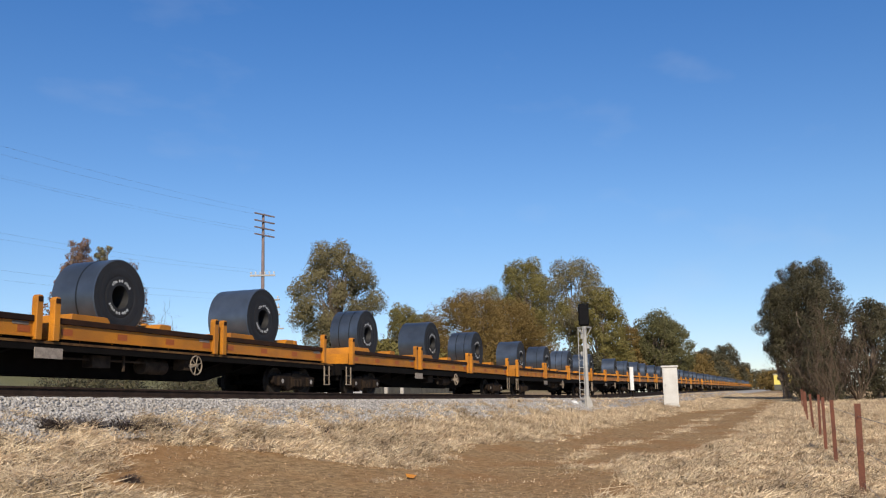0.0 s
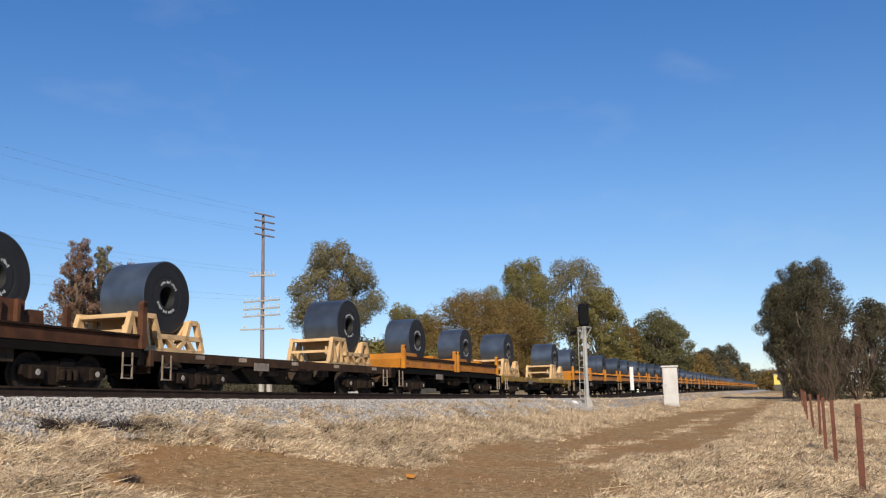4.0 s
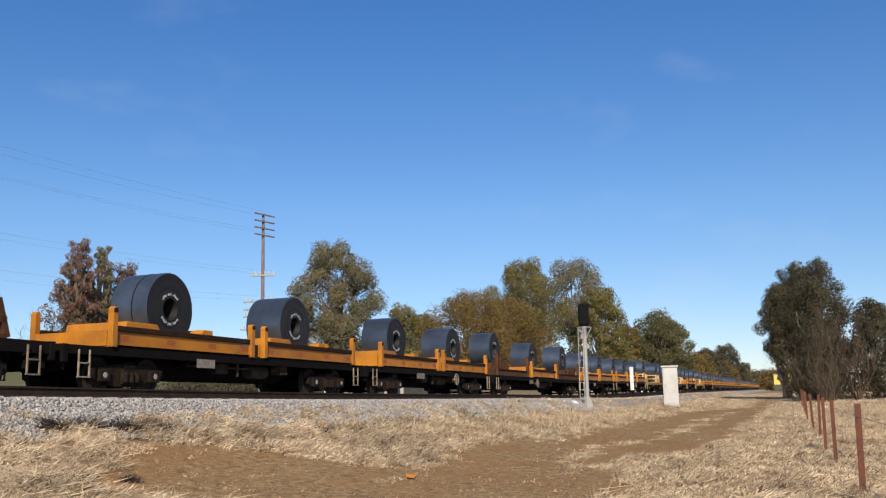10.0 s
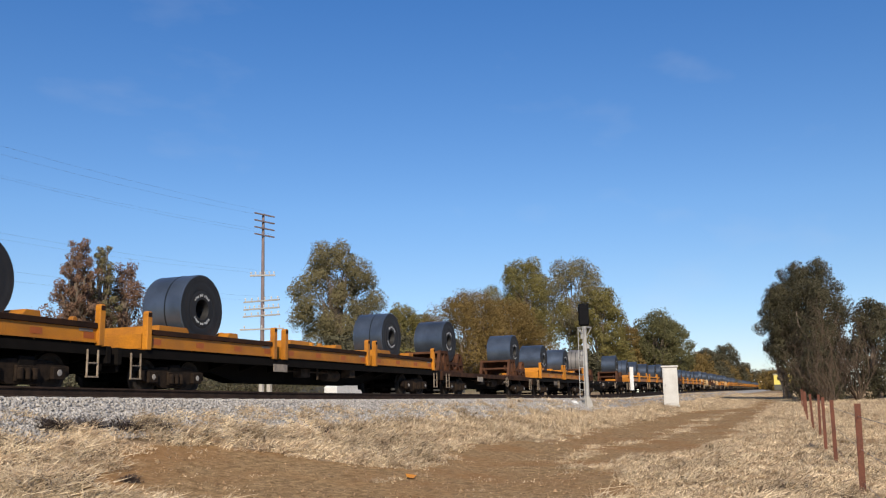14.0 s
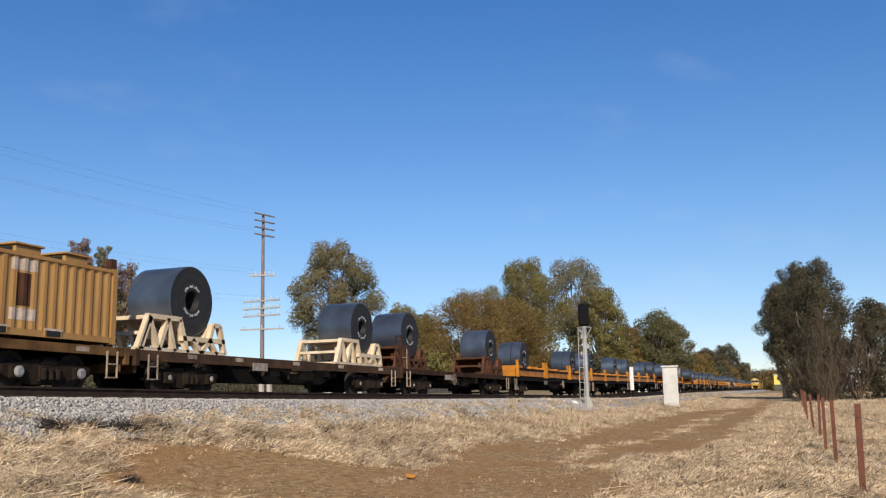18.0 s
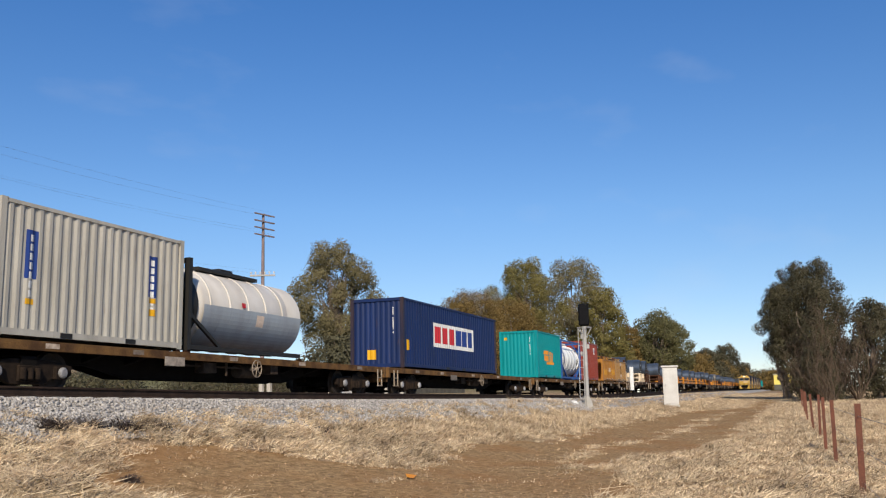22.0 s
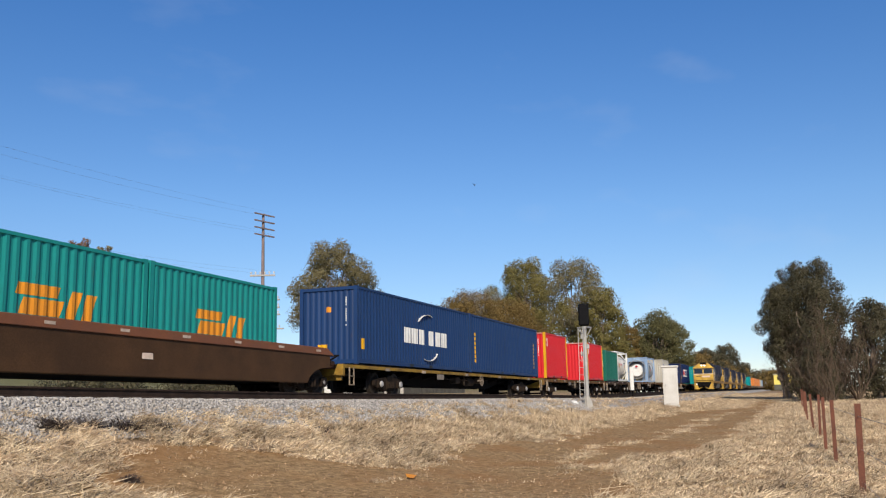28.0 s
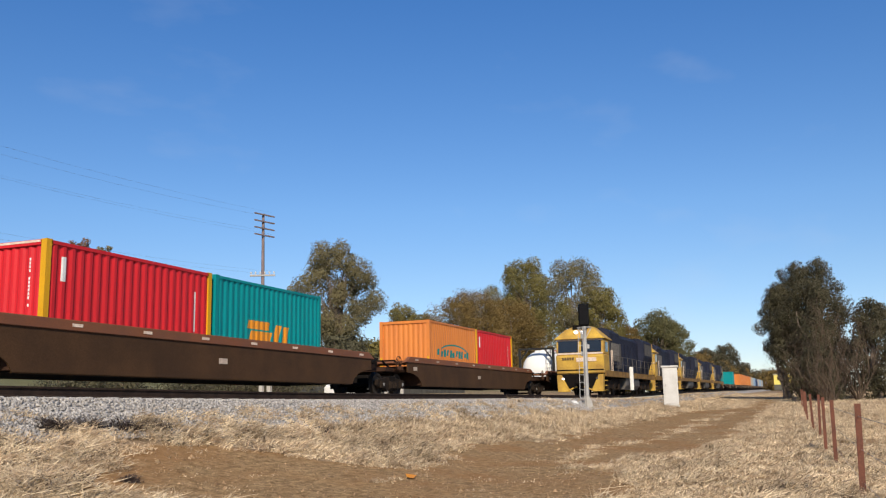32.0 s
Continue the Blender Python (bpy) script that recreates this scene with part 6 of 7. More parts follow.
def grass(count, name, seed):
    """Tufts of thin leaning blades: thick pale clumps on the bank, short and thin beside the dirt."""
    gen = np.random.default_rng(seed)
    tufts = []
    while len(tufts) < count:
        a = YAW + gen.uniform(-0.52, 0.56)
        r = 7.0 * math.exp(gen.random() ** 1.25 * math.log(190 / 7.0))
        x, y = r * math.cos(a), r * math.sin(a)
        d = NEAR + ease(x, SIDE) - y
        if d < between(x, VERGE) + 0.35 * noise.noise((x * 0.5, 3, 1)) or (d < 2.6 and gen.random() < 0.4):
            continue
        if (x - 42.9) ** 2 + (y - 9.6) ** 2 < 1.2:
            continue
        bare = bareness(x, y)
        if gen.random() < bare * 1.08:
            if gen.random() < 0.003:
                tufts.append((x, y, ground_z(x, y), gen.uniform(0.012, 0.04), r, 2.2))
            continue
        clump = noise.noise((x * 1.3, y * 1.6, 9)) + 0.6 * noise.noise((x * 3.1, y * 3.1, 2))
        if clump < -0.05 and gen.random() < (0.85 if y > 7 or x < 14 else 0.92):
            continue
        h = gen.uniform(0.05, 0.20) * (1.15 if 3.0 < d < 5.6 or r < 11 else 0.75) * (1 + 1.1 * max(0, clump)) * (1 - 0.6 * bare)
        if y < between(x, LOWER):
            h *= 1.25 if noise.noise((x * 0.9, y * 0.9, 2)) > 0.2 else 0.8
        tufts.append((x, y, bed_z(x, y), h, r, 1.0))
    k = 28
    t = np.repeat(np.array(tufts), k, axis=0)
    n = len(t)
    r = t[:, 4]
    base = t[:, :2] + gen.normal(size=(n, 2)) * ((0.035 + r * 0.0024) * t[:, 5])[:, None]
    near = np.clip((34 - r) / 20, 0, 1)
    hh = t[:, 3] * gen.uniform(0.35, 1.25, n)
    way = np.repeat(gen.normal(0.0, 0.5, (len(tufts), 2)), k, axis=0)
    lean = way + gen.normal(0.0, 0.8, (n, 2)) * (1 + 0.15 * near)[:, None] + np.array([0.1, 0.0])
    w = (0.0026 + 0.00030 * r) * gen.uniform(0.5, 1.4, n)
    ang = gen.uniform(0, math.pi, n)
    c = np.stack([np.cos(ang), np.sin(ang)], 1) * w[:, None]
    # matted stems: many start part way up the tuft and lie across it
    rise = hh * gen.uniform(0, 0.75, n) * near
    hh = hh * (1 - 0.60 * near)
    drop = np.clip(1 - 0.22 * np.abs(lean).sum(axis=1), 0.25, 1) * gen.uniform(1 - 0.7 * near, 1, n)
    v = np.empty((n, 3, 3))
    v[:, 0, :2], v[:, 1, :2], v[:, 2, :2] = base - c, base + c, base + lean * hh[:, None]
    v[:, 0, 2] = t[:, 2] - 0.02 + rise
    v[:, 1, 2] = t[:, 2] - 0.02 + rise + w * near
    v[:, 2, 2] = t[:, 2] + rise + hh * drop
    me = bpy.data.meshes.new(name)
    me.vertices.add(3 * n)
    me.vertices.foreach_set("co", v.reshape(-1))
    me.loops.add(3 * n)
    me.loops.foreach_set("vertex_index", np.arange(3 * n, dtype=np.int32))
    me.polygons.add(n)
    me.polygons.foreach_set("loop_start", np.arange(0, 3 * n, 3, dtype=np.int32))
    me.update()
    me.materials.append(STRAW)
    return tagged(new(name, me), "dry straw-coloured grass tufts on the paddock", kind="stuff")


grass(52000, "dry_grass", 5)


def dead_weed(x, y, width, height, seed):
    """A low sprawling heap of dark dead stems."""
    rng = random.Random(seed)
    s = Shape()
    for i in range(240):
        a, k = rng.uniform(0, 2 * math.pi), rng.uniform(0.1, 1.0)
        p = (width * 0.3 * rng.uniform(-1, 1), width * 0.2 * rng.uniform(-1, 1), -0.03)
        q = (width * 0.5 * k * math.cos(a), width * 0.5 * k * math.sin(a), height * rng.uniform(0.2, 1.0) * (1.1 - 0.5 * k))
        limb(s, p, q, 0.007, 0.002, rng, 0.3, 3, 3)
    ob = tagged(new("dead_weed", quick_mesh(s, "dead_weed", DEAD_STEM)), "dark dead weed sprawling beside the ballast", "weed", "dead weeds")
    ob.location = (x, y, bed_z(x, y))
    return ob


DEAD_STEM = mat("dead_stems", (0.085, 0.062, 0.056), 0.9, dark=(0.04, 0.031, 0.028), scale=5, amount=0.8, spec=0.1)
for i, (x, y, w, h) in enumerate(((10.1, 9.6, 1.0, 0.24), (10.8, 9.6, 1.0, 0.20), (11.5, 9.55, 1.1, 0.20), (12.2, 9.5, 0.9, 0.15), (8.5, 7.65, 0.6, 0.16), (9.1, 7.4, 0.4, 0.10), (17.0, 9.1, 0.9, 0.14))):
    dead_weed(x, y, w, h, 700 + i)


def stones(count):
    """Angular stones strewn over the near shoulder of the ballast."""
    gen = np.random.default_rng(8)
    grid = np.arange(2, 56, 0.5)
    line, lift = np.array([NEAR + ease(s, SIDE) for s in grid]), np.array([ease(s, RISE) for s in grid])
    x = 4 + 46 * gen.random(count) ** 1.7
    e = np.where(gen.random(count) < 0.92, -1.0 - 1.95 * gen.random(count), gen.uniform(-0.6, 0.6, count))
    up = -0.215 - np.where(e > -1.75, 0, 0.58 * np.clip((-1.75 - e) / 1.2, 0, 1) + 0.10 * np.clip(-2.95 - e, 0, None))
    cen = np.stack([x, np.interp(x, grid, line) + e, np.interp(x, grid, lift) + up - 0.009], 1)
    r = gen.uniform(0.016, 0.037, count)
    base = np.array([(1, 0, 0), (-1, 0, 0), (0, 1, 0), (0, -1, 0), (0, 0, 1), (0, 0, -1)], float)
    a = gen.normal(size=(count, 3))
    a /= np.linalg.norm(a, axis=1)[:, None]
    b = np.cross(a, gen.normal(size=(count, 3)))
    b /= np.linalg.norm(b, axis=1)[:, None]
    turn = np.stack([a, b, np.cross(a, b)], 1)
    v = base[None] * gen.uniform(0.65, 1.3, (count, 6, 1)) * r[:, None, None]
    v = (v @ turn + cen[:, None]).reshape(-1, 3)
    faces = np.array([(0, 2, 4), (2, 1, 4), (1, 3, 4), (3, 0, 4), (2, 0, 5), (1, 2, 5), (3, 1, 5), (0, 3, 5)])
    f = (faces[None] + 6 * np.arange(count)[:, None, None]).reshape(-1)
    me = bpy.data.meshes.new("ballast_stones")
    me.vertices.add(len(v))
    me.vertices.foreach_set("co", v.reshape(-1))
    me.loops.add(len(f))
    me.loops.foreach_set("vertex_index", f.astype(np.int32))
    me.polygons.add(len(f) // 3)
    me.polygons.foreach_set("loop_start", np.arange(0, len(f), 3, dtype=np.int32))
    me.update()
    me.materials.append(BALLAST)
    return tagged(new("ballast_stones", me), "grey angular ballast stones on the shoulder", kind="stuff")


stones(42000)


def clods(count):
    """Small clods and pebbles strewn over the bare dirt."""
    gen = np.random.default_rng(31)
    s = Shape()
    while count:
        a = YAW + gen.uniform(-0.5, 0.5)
        r = 7.5 * math.exp(gen.random() * math.log(6.0))
        x, y = r * math.cos(a), r * math.sin(a)
        if y > 11 or gen.random() > bareness(x, y) + 0.05:
            continue
        count -= 1
        q = gen.uniform(0.006, 0.020) * (2.4 if gen.random() < 0.03 else 1)
        z = ground_z(x, y)
        p = gen.uniform(0.6, 1.3, 5) * q
        turn = gen.uniform(0, 6.28)
        c, d = math.cos(turn), math.sin(turn)
        s.add([(x + p[0] * c, y + p[0] * d, z), (x - p[1] * d, y + p[1] * c, z), (x - p[2] * c, y - p[2] * d, z), (x + p[3] * d, y - p[3] * c, z), (x, y, z + p[4] * 0.8)], [(0, 1, 4), (1, 2, 4), (2, 3, 4), (3, 0, 4)])
    return tagged(new("dirt_clods", quick_mesh(s, "dirt_clods", CLOD)), "small brown clods and pebbles on the bare dirt", kind="stuff")


CLOD = mat("dry_clods", (0.33, 0.22, 0.125), 0.95, dark=(0.13, 0.075, 0.04), scale=9, amount=0.8, bump=0, per_island=0.45, spec=0.1)
clods(9000)

# ---- lineside things ----
GALV = mat("galvanised_steel", (0.42, 0.41, 0.39), 0.6, 0.3, dark=(0.28, 0.27, 0.26), scale=4, amount=0.6)
SIGNAL_BLACK = mat("signal_black", (0.010, 0.010, 0.011), 0.9, dark=(0.006, 0.006, 0.007), spec=0.08)
CABINET = mat("pale_cabinet", (0.60, 0.58, 0.54), 0.55, dark=(0.45, 0.42, 0.38), scale=1.5, amount=0.6, per_object=0.05)
WOOD = mat("weathered_pole", (0.23, 0.17, 0.17), 0.9, dark=(0.13, 0.10, 0.09), scale=2, amount=0.7, stretch=(6, 6, 0.6))
ARM = mat("grey_cross_arm", (0.38, 0.36, 0.34), 0.8, dark=(0.25, 0.23, 0.21))
PORCELAIN = mat("insulator", (0.62, 0.60, 0.57), 0.25, dark=(0.45, 0.43, 0.4))
POST_RUST = mat("rusty_picket", (0.15, 0.05, 0.028), 0.9, dark=(0.085, 0.035, 0.022), scale=6, amount=0.7, per_object=0.15)
OLD_WALL = mat("dark_old_concrete", (0.11, 0.105, 0.085), 0.95, dark=(0.06, 0.055, 0.045), scale=2, amount=0.8)
WIRE = mat("fence_wire", (0.22, 0.19, 0.17), 0.6, 0.5)
LINE_WIRE = mat("line_wire", (0.16, 0.17, 0.19), 0.5, 0.4)


def signal_mast(x, y):
    z = ground_z(x, y)
    t = tagged(new("railway_signal"), "black-headed colour light signal on a galvanised mast with ladder", "signal")
    t.location = (x, y, z - 0.02)
    t.rotation_euler.z = radians(191)
    H = 4.62 - (z + 0.12)
    part("base", Shape().lathe([(0.0, 0.0), (0.30, 0.0), (0.30, 0.08), (0.11, 0.62), (0.0, 0.62)], 4, "z"), CONCRETE, t, "tapered concrete foot", bevel=0.03)
    part("mast", Shape().lathe([(0.10, 0.4), (0.095, H - 1.15)], 14, "z"), GALV, t, smooth=True)
    part("signal_head", Shape().box(-0.20, 0.10, -0.26, 0.26, H - 1.12, H - 0.02), SIGNAL_BLACK, t, "matt black signal head", bevel=0.07)
    for i in range(3):
        s = Shape().lathe([(0.11, -0.42), (0.13, -0.42), (0.13, -0.18), (0.11, -0.18)], 16, "x", (0, 0, H - 0.28 - 0.33 * i), closed=True)
        part("lamp_hood", s, SIGNAL_BLACK, t, smooth=0.6)
    s = Shape()
    for k in range(9):
        a, b = 2 * math.pi * k / 9, 2 * math.pi * (k + 1) / 9
        s.bar((-0.1 + 0.36 * math.cos(a), 0.36 * math.sin(a), H - 1.2), (-0.1 + 0.36 * math.cos(b), 0.36 * math.sin(b), H - 1.2), 0.03)
        if k % 2 == 0:
            s.bar((-0.1 + 0.36 * math.cos(a), 0.36 * math.sin(a), H - 1.2), (0.05 * math.cos(a), 0.05 * math.sin(a), H - 1.75), 0.025)
    part("platform_ring", s, GALV, t)
    s = Shape()
    for yy in (-0.30, -0.08):
        s.bar((0.2, yy - 0.05, 0.0), (0.2, yy, H - 1.2), 0.026)
    n = 11
    for i in range(n):
        f = (i + 0.5) / n
        s.bar((0.2, -0.30 - 0.05 * (1 - f), f * (H - 1.2)), (0.2, -0.08 - 0.05 * (1 - f), f * (H - 1.2)), 0.018)
    part("ladder", s, GALV, t, "narrow galvanised ladder")
    for dz, dy in ((2.25, 0.12), (1.75, -0.10), (2.6, -0.14)):
        part("bracket_box", Shape().box(-0.16, 0.04, dy - 0.09, dy + 0.09, H - dz, H - dz + 0.22), GALV, t, "small pale box on the mast", bevel=0.015)
    return t


signal_mast(44.6, 9.25)


def cabinet(x, y, w, d, h, label, turn=0.0):
    z = ground_z(x, y)
    t = tagged(new("relay_cabinet"), label, "cabinet")
    t.location, t.rotation_euler.z = (x, y, z - 0.03), radians(turn)
    part("plinth", Shape().box(-d / 2 - 0.04, d / 2 + 0.04, -w / 2 - 0.04, w / 2 + 0.04, 0, 0.12), CONCRETE, t, bevel=0.02)
    part("body", Shape().box(-d / 2, d / 2, -w / 2, w / 2, 0.12, h - 0.1), CABINET, t, "pale painted steel body", bevel=0.02)
    part("roof", Shape().box(-d / 2 - 0.06, d / 2 + 0.06, -w / 2 - 0.07, w / 2 + 0.07, h - 0.1, h), CABINET, t, "overhanging lid", bevel=0.02)
    part("door", Shape().box(-d / 2 - 0.02, -d / 2 + 0.002, -w / 2 + 0.06, w / 2 - 0.06, 0.2, h - 0.18), CABINET, t, bevel=0.008)
    part("latch", Shape().box(-d / 2 - 0.05, -d / 2 - 0.02, w / 2 - 0.16, w / 2 - 0.12, h * 0.5, h * 0.5 + 0.14), GALV, t)
    return t


cabinet(56, 6.6, 0.86, 0.65, 2.42, "tall pale grey relay cabinet standing in dry grass", 6)
t = tagged(new("marker_post"), "slim white marker post beside the track", "post")
t.location = (62.9, 9.95, ground_z(62.9, 9.95) - 0.1)
part("stake", Shape().box(-0.03, 0.03, -0.03, 0.03, 0, 1.0), DIRTY_SHADED, t)
part("board", Shape().box(-0.05, 0.0, -0.125, 0.125, 0.30 - ground_z(62.9, 9.95), 1.86 - ground_z(62.9, 9.95)), WHITE, t, "slim white board", bevel=0.015)
for x, y, r in ((42.2, 10.05, 0.30), (43.6, 9.75, 0.26)):
    rock = Shape().lathe([(0, 0), (r, 0.02), (r * 1.05, r * 0.35), (r * 0.7, r * 0.8), (0, r * 0.9)], 9, "z")
    rock.v = [(a + 0.05 * noise.noise((a * 9, b * 9, c * 9 + r * 50)), b + 0.05 * noise.noise((b * 9, c * 9, a * 9)), c) for a, b, c in rock.v]
    t = tagged(new("white_rock", rock.mesh("white_rock", WHITE, smooth=0.7)), "white painted boulder at the foot of the signal", "rock")
    t.location = (x, y, ground_z(x, y) - 0.02)
# beyond the far track: a white case, a low grey wall, a few white stakes
t = tagged(new("white_case"), "low white equipment case beyond the tracks", "cabinet")
t.location = (47.6, 24, ground_z(47.6, 24))
part("body", Shape().prism([(-1.6, 0), (1.6, 0), (1.6, 0.55), (1.0, 0.9), (-1.0, 0.9), (-1.6, 0.55)], -0.4, 0.4), WHITE, t, bevel=0.02)
t = tagged(new("low_wall"), "low grey concrete retaining wall beyond the tracks", "wall")
t.location = (44, 25.5, ground_z(50, 25.5) - 0.2)
for i in range(12):
    part("wall_panel", Shape().box(i * 2.4, i * 2.4 + 2.36, -0.1, 0.1, 0, 0.62 + 0.03 * (i % 2)), OLD_WALL, t, bevel=0.015)
for i, x in enumerate((38.0, 38.7, 52.5, 55.0)):
    t = tagged(new("white_stake"), "short pale concrete stake beyond the tracks", "post")
    t.location = (x, 23.5, ground_z(x, 23.5) - 0.1)
    part("stake_shaft", Shape().box(-0.10, 0.10, -0.10, 0.10, 0, 0.95), CONCRETE, t, bevel=0.015)


def pole(x, y, top, arms, label):
    z = ground_z(x, y)
    t = tagged(new("telegraph_pole"), label, "pole")
    t.location = (x, y, z - 0.1)
    H = top - z + 0.1
    part("shaft", Shape().lathe([(0.17, 0), (0.15, H * 0.4), (0.10, H)], 12, "z"), WOOD, t, smooth=True)
    for zz, half, ins, thick, way in arms:
        h = zz - z + 0.1
        turn = Matrix.Rotation(radians(way), 4, "Z")
        a, b = turn @ Vector((0, -half, 0)), turn @ Vector((0, half, 0))
        o = turn @ Vector((-0.14, 0, 0))
        part("cross_arm", Shape().bar((a.x + o.x, a.y + o.y, h), (b.x + o.x, b.y + o.y, h), thick), WOOD if ins < 1 else ARM, t)
        for i in range(ins):
            f = -1 + 2 * (i + 0.25) / (ins - 0.5) if ins > 1 else 0
            c = turn @ Vector((-0.14, half * f, 0))
            ob = part("insulator", PROTO.setdefault("insulator", Shape().lathe([(0, 0), (0.03, 0), (0.03, 0.10), (0.07, 0.12), (0.07, 0.17), (0.045, 0.2), (0.045, 0.24), (0, 0.25)], 8, "z").mesh("insulator", PORCELAIN, smooth=0.6)), None, t)
            ob.location = (c.x, c.y, h + thick / 2)
    return t


pole(61.5, 38, 14.7, ((14.6, 1.1, 0, 0.10, 78), (14.05, 1.1, 0, 0.10, 78), (13.5, 1.1, 0, 0.10, 78), (12.95, 1.1, 0, 0.10, 78), (9.75, 0.98, 6, 0.13, 22), (7.75, 1.72, 6, 0.12, -6), (7.15, 1.72, 8, 0.12, -6), (6.6, 1.76, 6, 0.12, -6), (5.55, 1.76, 3, 0.12, 12)), "tall weathered timber telegraph pole with many cross arms")
pole(127.6, 40, 9.6, ((9.3, 1.35, 4, 0.15, 15), (7.2, 2.3, 7, 0.14, 15), (6.4, 2.3, 7, 0.14, 15), (5.6, 2.3, 7, 0.14, 15)), "telegraph pole with pale cross arms among the trees")
# wires run back from the tall pole past the left of the place
for h, dy in ((14.6, -0.8), (14.6, 0.8), (13.4, 0.8), (12.85, -0.8), (9.9, -0.9), (9.9, 0.9), (7.8, -1.8), (7.8, 1.8)):
    s = Shape()
    a, b = Vector((61.5, 38 + dy * 0.9, h + 0.15)), Vector((-12, 41 + dy * 0.9, h + 1.6))
    pts = [a.lerp(b, i / 14) - Vector((0, 0, 1.6 * 4 * (i / 14) * (1 - i / 14))) for i in range(15)]
    for p, q in zip(pts, pts[1:]):
        s.bar(p, q, 0.006, sides=4)
    tagged(new("overhead_wire", s.mesh("overhead_wire", LINE_WIRE)), "thin sagging telegraph wire", "wire", "telegraph wires")


def picket(x, y, lean):
    t = tagged(new("fence_post"), "rusty red steel picket of a wire fence", "fence post", "pickets of the wire fence")
    t.location = (x, y, ground_z(x, y) - 0.1)
    t.rotation_euler = (radians(lean), radians(lean * 0.5), 0)
    s = Shape()
    for a in (0, 120, 240):
        c, q = math.cos(radians(a + 20)), math.sin(radians(a + 20))
        s.bar((c * 0.018, q * 0.018, 0), (c * 0.018, q * 0.018, 1.22), 0.036, 0.036)
    part("shaft", s, POST_RUST, t)
    return t


FENCE = [(11.3, -0.66, 1.5), (18.2, -0.68, 0.5), (21.4, -0.62, 1.0), (26.6, -0.66, 2.0), (31.0, -0.6, -1.5), (36.0, -0.66, 1.0), (41.5, -0.6, -0.5), (47.5, -0.62, 1.5), (54, -0.66, 0), (61, -0.7, 1), (68, -0.7, 1), (-6, -0.9, 0), (6.3, -0.8, 0)]
for x, y, lean in FENCE:
    picket(x, y, lean)
for h in (0.35, 0.72, 1.08):
    s = Shape()
    pts = [(x, y - 0.03, ground_z(x, y) - 0.1 + h) for x, y, _ in sorted(FENCE)]
    for p, q in zip(pts, pts[1:]):
        s.bar(p, q, 0.004 if h < 1 else 0.006, sides=4)
    tagged(new("fence_wire", s.mesh("fence_wire", WIRE)), "slack rusty wire strung along the pickets", "wire", "wires of the fence")
# far shed with a yellow front, near the vanishing of the line
SHED = mat("yellow_shed_paint", (0.72, 0.58, 0.12), 0.6, dark=(0.6, 0.45, 0.1))
t = tagged(new("far_shed"), "small far building with a yellow front and dark base", "building")
t.location = (300, 1.6, -0.4)
part("wall", Shape().box(0, 4, -2.7, 2.7, 0, 4.7), SHED, t, "yellow front wall")
# Dark band stands in for tree shade and grass over the lower wall.
part("base_band", Shape().box(-0.1, 0, -2.7, 2.7, 0, 1.7), OLD_WALL, t, "dark base")
part("roof", Shape().prism([(-0.2, 4.7), (4.2, 4.7), (4.2, 4.9), (-0.2, 4.9)], -2.9, 2.9), GALV, t)
for y in (-1.7, 0.9):
    part("window", Shape().box(-0.06, 0.0, y, y + 0.8, 3.0, 4.0), SIGNAL_BLACK, t)
# an orange leaf-coloured scrap on the dirt, a tall bent stalk
t = tagged(new("orange_scrap", Shape().add([(0, 0, 0), (0.2, 0.03, 0.03), (0.24, 0.13, 0.02), (0.1, 0.17, 0.06), (-0.02, 0.1, 0.02)], [(0, 1, 2, 3, 4)]).mesh("orange_scrap", LOGO_ORANGE)), "small orange scrap lying on the dirt", "litter")
t.location = (12.9, 5.35, ground_z(12.9, 5.35) + 0.02)

# ---- the train that comes on ----
LOCO_YELLOW = mat("loco_yellow", (0.58, 0.36, 0.055), 0.55, dark=(0.27, 0.15, 0.04), scale=1.3, amount=0.75, spec=0.25, speck=0.25)
LOCO_SILL = mat("loco_ochre_sill", (0.30, 0.17, 0.045), 0.75, dark=(0.10, 0.055, 0.025), scale=1.5, amount=0.8, spec=0.15)
LOCO_BLUE = mat("loco_slate_blue", (0.022, 0.025, 0.045), 0.75, dark=(0.012, 0.013, 0.021), scale=1.2, amount=0.7, spec=0.12)
LOCO_GREY = mat("loco_grey", (0.11, 0.10, 0.09), 0.7, dark=(0.05, 0.045, 0.04), scale=1.5, amount=0.6, spec=0.15)
LOCO_PANEL = mat("loco_pale_grey", (0.22, 0.20, 0.17), 0.7, dark=(0.11, 0.09, 0.07), scale=1.8, amount=0.7, spec=0.15, stretch=(1, 1, 6))
GLASS = mat("dark_windscreen", (0.02, 0.025, 0.03), 0.08, dark=(0.015, 0.02, 0.025), bump=0)
HEADLIGHT = glow("headlight", (1.0, 0.97, 1.0), 1.6)
NUMBER_DARK = mat("number_band", (0.10, 0.06, 0.02), 0.6)
L = 22.0


